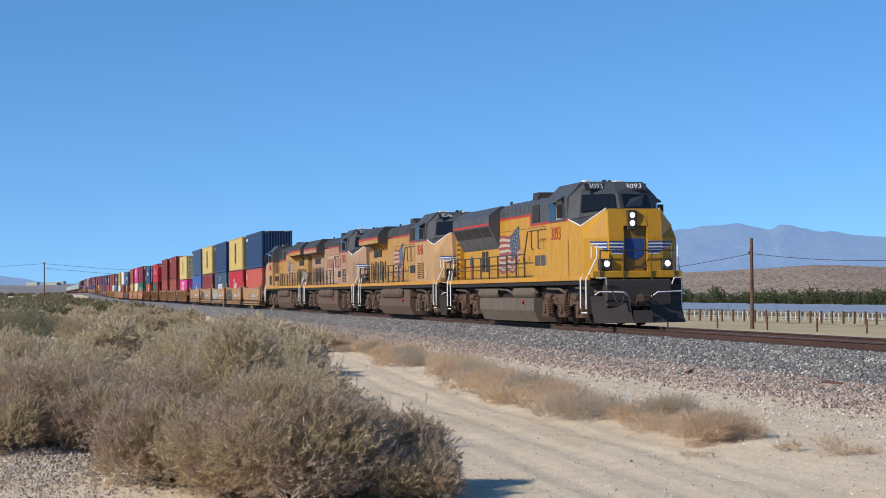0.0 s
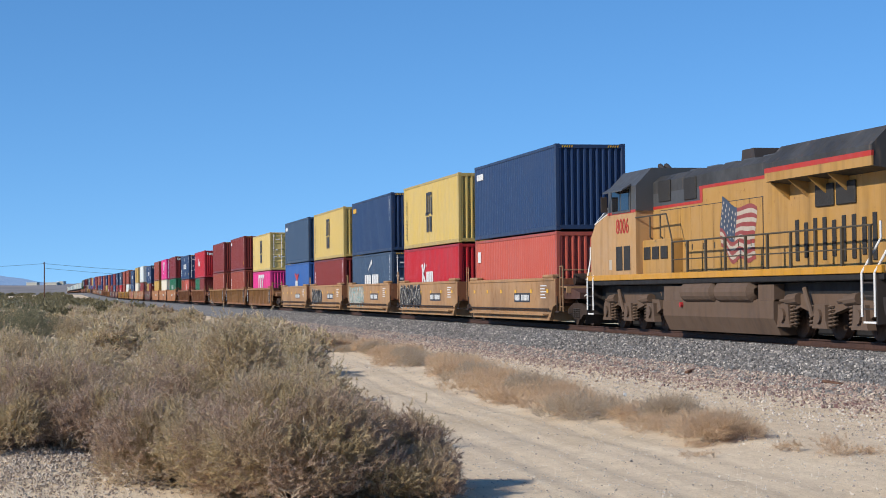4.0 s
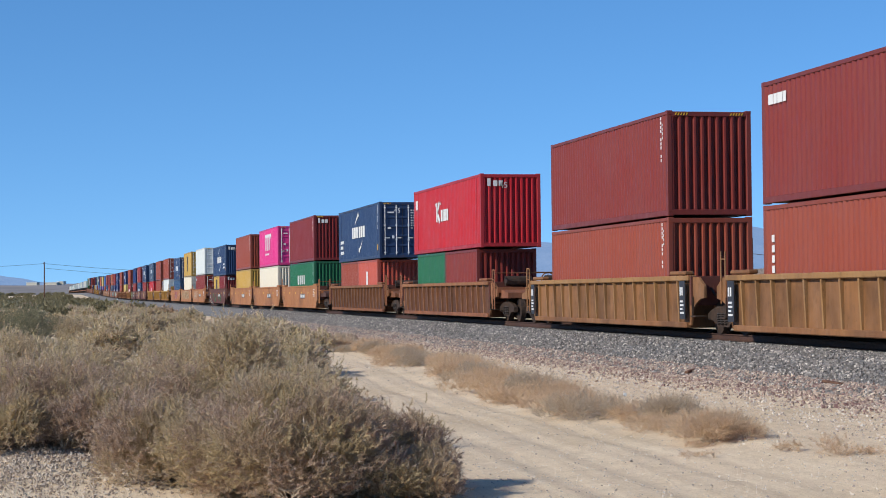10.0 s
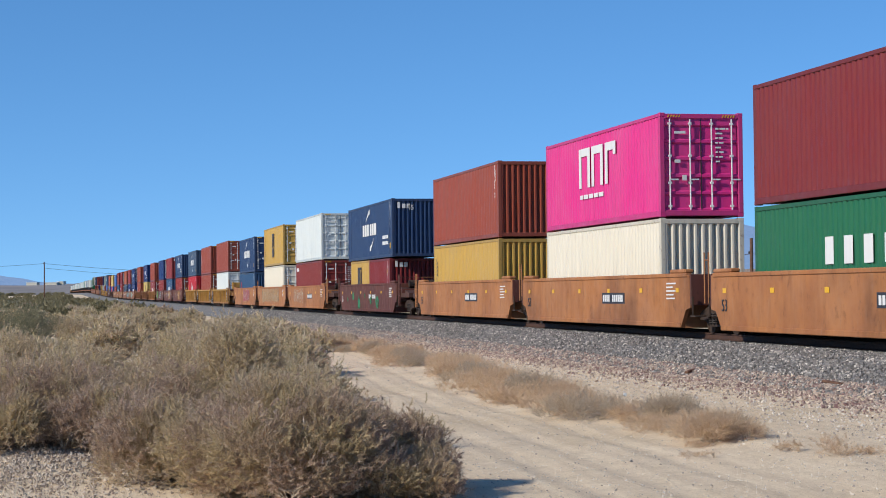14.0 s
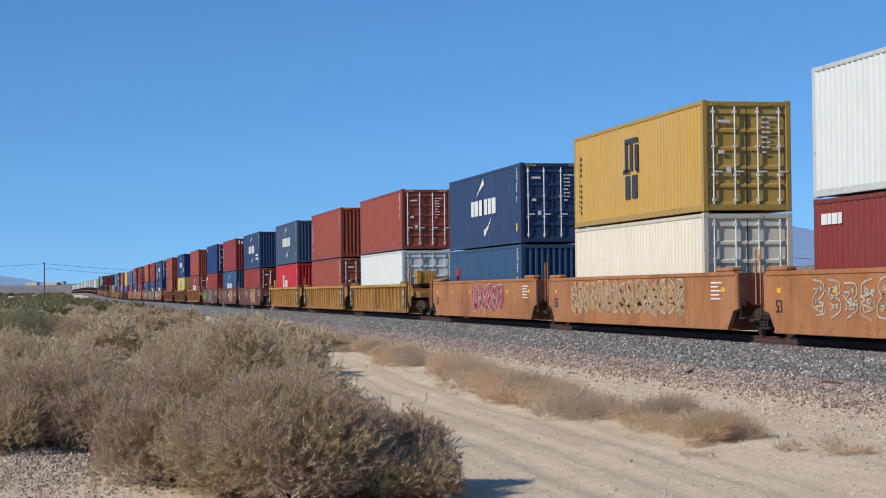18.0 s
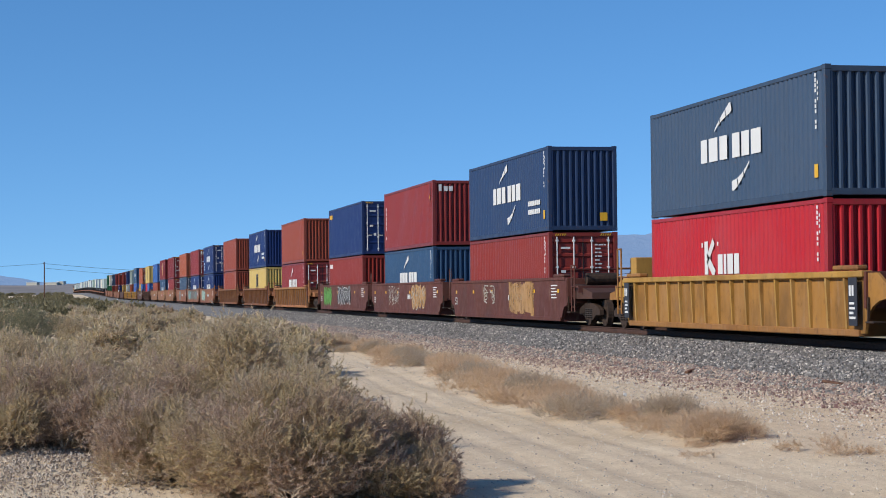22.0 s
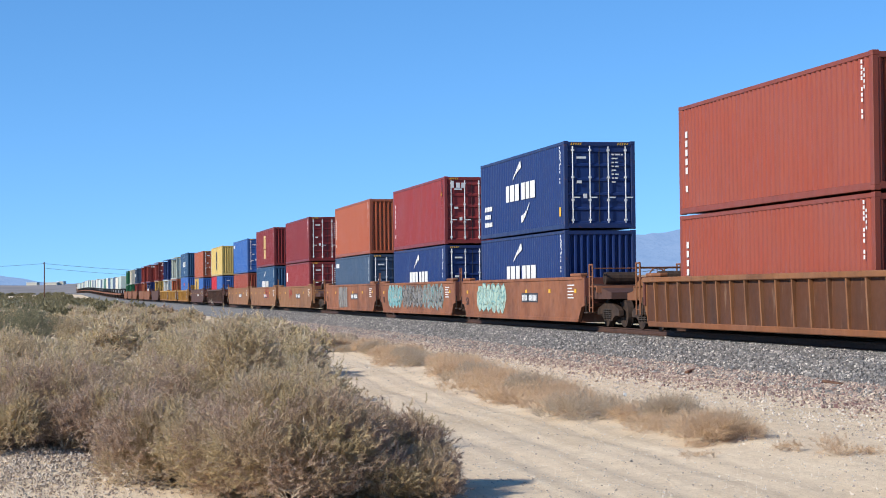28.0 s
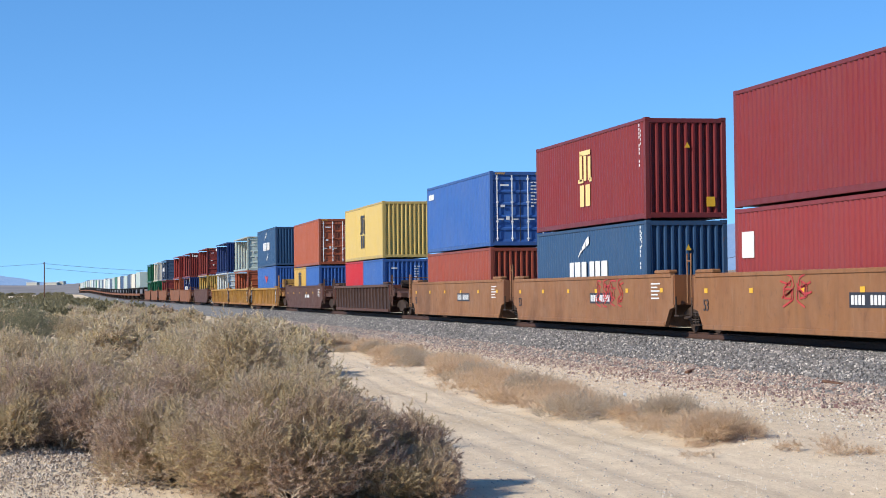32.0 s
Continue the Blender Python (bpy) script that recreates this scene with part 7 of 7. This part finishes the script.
# ------------------------------------------------------------ the plain beyond the track
def place_at(px, dist):
    a = YAW + math.atan((px - 784) / 3343.9)
    return EYE.x - dist * math.cos(a), EYE.y + dist * math.sin(a)


WOOD = grained("old_pole_wood", (0.085, 0.045, 0.03), (0.19, 0.10, 0.065), 5.0, 0.85, 0.4, 0.4, 0.02)


def pole(px, dist, h, r, at=0.83):
    x, y = place_at(px, dist)
    base = new("utility_pole")
    z = ground_z(x, y)
    base.matrix_basis = pose(x, y, z, 0, 0.5, 0)
    tagged(base, "weathered brown wooden utility pole carrying thin wires", "utility pole", "utility poles")
    part("shaft", Shape().cyl((0, 0, -0.3), (0, 0, h), r, r * 0.75, n=10), WOOD, base)
    part("insulator", Shape().cyl((0, -r - 0.03, h * at), (0, -r - 0.03, h * at + 0.15), 0.05, n=8), STEEL, base)
    return Vector((x, y, z + h * at))


near_pole = pole(1329.5, 128, 6.1, 0.14)
left_pole = pole(78, 420, 9.1, 0.16, 0.96)


def wire(a, b, sag, r=0.012):
    cu = Shape()
    n = 14
    pts = [a.lerp(b, i / n) - Vector((0, 0, sag * 4 * (i / n) * (1 - i / n))) for i in range(n + 1)]
    cu.tube(pts, r, n=5)
    ob = part("wire", cu, STEEL)
    return tagged(ob, "thin dark overhead wire between poles", "wire", "overhead wires")


def high(px, dist, z):
    x, y = place_at(px, dist)
    return Vector((x, y, z))


wire(near_pole, high(760, 165, near_pole.z - 0.8), 1.0, 0.02)
wire(near_pole, high(1900, 118, near_pole.z + 0.2), 0.75, 0.02)
wire(left_pole, high(-420, 400, left_pole.z + 0.3), 1.2, 0.03)
wire(left_pole, high(560, 560, left_pole.z + 0.5), 1.6, 0.035)
wire(left_pole - Vector((0, 0, 1.0)), high(560, 560, left_pole.z - 1.0), 1.6, 0.03)

mx, my = place_at(207, 373)
marker = new("marker_post")
marker.matrix_basis = pose(mx, my, ground_z(mx, my))
tagged(marker, "short pale trackside marker post", "marker post")
part("shaft", Shape().box(-0.12, 0.12, -0.12, 0.12, -0.1, 1.1, 0.02), PAINT["white"], marker)
part("cap", Shape().box(-0.16, 0.16, -0.16, 0.16, 1.1, 1.22, 0.02), STEEL, marker)
# bits of old timber lying on the stones
rng_d = random.Random(3)
for x_, y_ in ((-26.0, -3.9), (-33.5, -3.3), (-41.0, -3.5), (-29.5, -2.6), (-23.8, -4.6)):
    l_ = rng_d.uniform(0.25, 0.5)
    wd = part("timber_scrap", Shape().box(-l_, l_, -0.05, 0.05, -0.015, 0.035, 0.01), WOOD, None, m=pose(x_, y_, max(bed_z(y_) + rail_z(x_), ground_z(x_, y_)) + 0.03, 0, 3, rng_d.uniform(-40, 40)))
    tagged(wd, "dark splintered timber scrap lying on stones", "debris", "timber scraps")

# straw-coloured field, fences, panels and trees
FIELD = grained("straw_field", (0.46, 0.35, 0.18), (0.60, 0.49, 0.29), 1.6, 0.95, 0.5, 0.4, 0.05)
fx = ladder([(-900, 120, 15)])
fy = ladder([(14, 420, 14)])
fv = [(x, y, ground_z(x, y) + 0.03) for x in fx for y in fy]
nf = len(fy)
field = new("field", np_mesh("field", fv, [(i * nf + j, (i + 1) * nf + j, (i + 1) * nf + j + 1, i * nf + j + 1) for i in range(len(fx) - 1) for j in range(nf - 1)], True))
field.data.materials.append(FIELD)
tagged(field, "flat field of dry straw-coloured grass", "field", kind="structure")


def fence(name, px0, px1, dist, step, h, r, label, wires=2, slope=0.0):
    base = new("fence")
    tagged(base, label, "fence", "field fences")
    post = cached(("post", name), lambda: Shape().box(-r, r, -r, r, -0.1, h, 0.01))
    px, pts = px0, []
    while px < px1:
        x, y = place_at(px, dist + slope * (px - px0))
        z = ground_z(x, y)
        part("post", post, WOOD if wires == 2 else ROD, base, m=pose(x, y, z))
        pts.append(Vector((x, y, z)))
        px += step
    for k in range(2):
        part("fence_wire", Shape().tube([p + Vector((0, 0, h * (0.55 + 0.35 * k))) for p in pts], 0.008, n=4), STEEL, base)
    return base


fence("a", 1140, 1640, 190, 19.5, 1.15, 0.075, "fence of short dark wooden posts across the field", slope=-0.06)
fence("b", 1143, 1640, 215, 8.5, 0.85, 0.05, "fence of thin pale posts in front of solar panels", wires=3, slope=-0.04)
fence("c", 1180, 1640, 132, 88, 0.9, 0.05, "sparse wire fence on thin posts", slope=-0.05)

# pale blue-grey base colour carries the sky's reflection in the glass
PANEL = plain("solar_panel_glass", (0.27, 0.31, 0.37), 0.35)
panel_mesh = cached(("panel", "solar"), lambda: Shape().prism([(-1.9, 0.75), (1.9, 1.55), (1.9, 1.60), (-1.9, 0.80)], -7.4, 7.4, "x"))
leg_mesh = cached(("leg", "solar"), lambda: Shape().box(-0.06, 0.06, -0.06, 0.06, -0.1, 1.12))
for row in range(9):
    dist = 272 + row * 10
    for px in range(1110, 1660, 84):
        x, y = place_at(px + (row % 3) * 21, dist)
        t = new("solar_panel_table")
        tagged(t, "long tilted blue-grey solar panel table in a field", "solar panel", "solar panel rows")
        part("panel", panel_mesh, PANEL, t)
        for dx in (-4.5, 4.5):
            part("leg", leg_mesh, ROD, t, m=pose(dx, 0, 0))
        t.matrix_basis = pose(x, y, ground_z(x, y), 0, 0, 72)


def tree_parts(seed, h, w):
    rng = random.Random(seed)
    tr = Shape().cyl((0, 0, -0.2), (0, 0, h * 0.45), 0.16, 0.09, n=6)
    for k in range(6):
        a = k * 1.05 + rng.uniform(-0.3, 0.3)
        tr.cyl((0, 0, h * rng.uniform(0.22, 0.42)), (math.cos(a) * w * 0.6, math.sin(a) * w * 0.6, h * rng.uniform(0.5, 0.85)), 0.06, 0.02, n=4)
    V, F = sprays((0, 0, 0.12 * h), (w, w, h * 0.95), 420, 6, 0.42, 0.28, seed, 12, 0.8)
    return mesh_of("trunk", tr), np_mesh("crown", V, F)


KINDS = [tree_parts(500 + i, 4.6 + 0.5 * i, 2.3 + 0.3 * (i % 3)) for i in range(5)]
for _, crown in KINDS:
    crown.materials.append(LEAF_TREE)
rng_w = random.Random(31)
for i in range(70):
    px = 1120 + 560 * (i / 70.0) + rng_w.uniform(-4, 4)
    dist = rng_w.uniform(430, 540)
    x, y = place_at(px, dist)
    trunk, crown = KINDS[rng_w.randrange(5)]
    t = new("tree")
    tagged(t, "dense dark green tree in a distant row", "tree", "distant row of trees")
    part("trunk", trunk, WOOD, t)
    c = new("crown", crown)
    c.parent = t
    sc = rng_w.uniform(0.72, 1.08)
    t.matrix_basis = pose(x, y, ground_z(x, y), 0, 0, rng_w.uniform(0, 360)) @ Matrix.Scale(sc, 4)


# ------------------------------------------------------------ hills and mountains
def ridge(name, tops, dist, depth, base_z, material, label, seed, rough, steps=160):
    """A range whose skyline passes through bearings and heights; it falls away on both sides."""
    px0, px1 = tops[0][0], tops[-1][0]
    v, rows = [], 14
    for i in range(steps + 1):
        px = px0 + (px1 - px0) * i / steps
        for (a, za), (b, zb) in zip(tops, tops[1:]):
            if a <= px <= b:
                zt = za + (zb - za) * (px - a) / (b - a)
        for j in range(rows + 1):
            f = j / rows                       # 0 near foot, 1 far foot
            prof = math.sin(math.pi * min(f / 1.25, 1.0)) if f < 0.625 else math.sin(math.pi * f / 1.25)
            d = dist + depth * (f - 0.625)
            x, y = place_at(px, d)
            nz = rough * noise.fractal(Vector((x * 0.006, y * 0.006, seed)), 1.0, 2.0, 5) * prof * (0.25 if abs(f - 0.625) < 0.04 else 1.0)
            v.append((x, y, base_z + (zt - base_z) * max(prof, 0) + nz))
    n = rows + 1
    f = [(i * n + j, (i + 1) * n + j, (i + 1) * n + j + 1, i * n + j + 1) for i in range(steps) for j in range(rows)]
    ob = new(name, np_mesh(name, v, f, True))
    ob.data.materials.append(material)
    return tagged(ob, label, "hill" if "hill" in label else "mountain", kind="structure")


def horizon_y(px):
    return 518.3 - 0.0103 * (px - 784)


def skyline(pairs, dist):
    return [(px, EYE.z + (horizon_y(px) - py) * dist / 3343.9) for px, py in pairs]


def hill_material():
    m, N, K, B = nodes_of("scrubby_hill")
    v = coords(N, K, jitter=False)
    f = tex(N, K, v, 0.42, 2, 0.5)
    col = mix(N, K, ramp(N, K, tex(N, K, v, 0.02, 4), 0.35, 0.65), (0.36, 0.245, 0.165), (0.46, 0.335, 0.235))
    col = mix(N, K, ramp(N, K, f, 0.50, 0.56), col, (0.10, 0.08, 0.055))
    K.new(col, B.inputs["Base Color"])
    B.inputs["Roughness"].default_value = 0.95
    return m


HILL = hill_material()
ridge("hill", skyline([(900, 500), (1100, 490), (1190, 483), (1300, 479), (1400, 474.5), (1450, 473), (1568, 477), (1700, 481), (1900, 490)], 1500), 1500, 900, -6, HILL, "low tan desert hill dotted with dark scrub", 4, 2.0)
# air haze painted on: bluish base colours and a blue glow
HAZE_BLUE = grained("distant_mountain", (0.035, 0.045, 0.065), (0.09, 0.095, 0.105), 0.012, 1.0, 0.5, 0.9, 30.0)
HAZE_BLUE.node_tree.nodes["Principled BSDF"].inputs["Emission Color"].default_value = (0.21, 0.35, 0.62, 1)
HAZE_BLUE.node_tree.nodes["Principled BSDF"].inputs["Emission Strength"].default_value = 0.78
ridge("mountains", skyline([(300, 505), (700, 470), (1000, 428), (1180, 412), (1215, 408), (1250, 408), (1288, 402), (1305, 401), (1330, 406), (1366, 410), (1380, 401), (1388, 400), (1420, 407), (1450, 413), (1500, 417), (1568, 421), (1750, 440), (2000, 470)], 4300), 4300, 1000, -10, HAZE_BLUE,
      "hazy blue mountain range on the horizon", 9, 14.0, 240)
ridge("far_mountains", skyline([(-500, 478), (-120, 482), (0, 489), (30, 494), (70, 501), (150, 503), (300, 506), (500, 508)], 4300), 4300, 700, -10, HAZE_BLUE, "hazy blue mountains at the horizon", 12, 5.0, 120)
# distance haze greyed into the colours of the tan hill
FAR_TAN = grained("distant_desert", (0.20, 0.19, 0.19), (0.32, 0.29, 0.27), 0.02, 1.0, 0.4, 0.0)
ridge("far_hill", skyline([(-400, 506), (0, 506), (100, 506), (160, 503), (260, 505), (400, 507), (700, 512)], 2300), 2300, 700, -6, FAR_TAN, "low pale desert hill far along the line", 15, 3.0, 120)


def far_building(px, py_top, wpx, dist):
    x, y = place_at(px, dist)
    w = wpx * dist / 3343.9
    zt = EYE.z + (horizon_y(px) - py_top) * dist / 3343.9
    z0 = zt - 4.5
    base = new("warehouse")
    tagged(base, "low pale industrial building far along the line", "building", "distant buildings")
    base.matrix_basis = pose(x, y, z0, 0, 0, math.degrees(-YAW) + 90)
    part("wall", Shape().box(-w / 2, w / 2, -8, 8, -5.0, 3.4, 0.05), PAINT["cream"], base)
    part("roof", Shape().prism([(-w / 2 - 0.3, 3.4), (w / 2 + 0.3, 3.4), (w / 2, 4.5), (-w / 2, 4.2)], -8.3, 8.3), PAINT["white"], base, "pale metal roof")


far_building(58, 500, 18, 2290)
far_building(92, 500, 20, 2300)
far_building(108, 498.5, 12, 2310)


# ------------------------------------------------------------ movement of the train
def motions():
    times = [2.0 * k for k in range(17)]
    for ob, s, z in TRAIN:
        rows = []
        for t in times:
            x = s + run(t)
            rows.append((t, pose(x, 0, rail_z(x) + z, 0, 0, 180 if ob.name in TURNED else 0)))
        walk(ob, rows)
    # wheels turn while they roll near the camera
    for w, s, r, at in WHEELS:
        t0 = max(0.0, 16.0 + (-160.0 - s) / 22.22)
        t1 = min(32.0, 16.0 + (-30.0 - s) / 22.22)
        if t1 <= t0:
            walk(w, [(0.0, at), (32.0, at)])
            continue
        step = 0.03334
        n = max(1, int((t1 - t0) / step))
        rows = [] if t0 <= 0.0 else [(0.0, at)]
        a = 0.0
        for k in range(n + 1):
            t = t0 + k * step
            rows.append((t, at @ Matrix.Rotation((run(t) - run(t0)) / max(r, 0.495), 4, "Y")))
        if rows[-1][0] < 31.9:
            rows.append((32.0, rows[-1][1]))
        walk(w, rows)


motions()
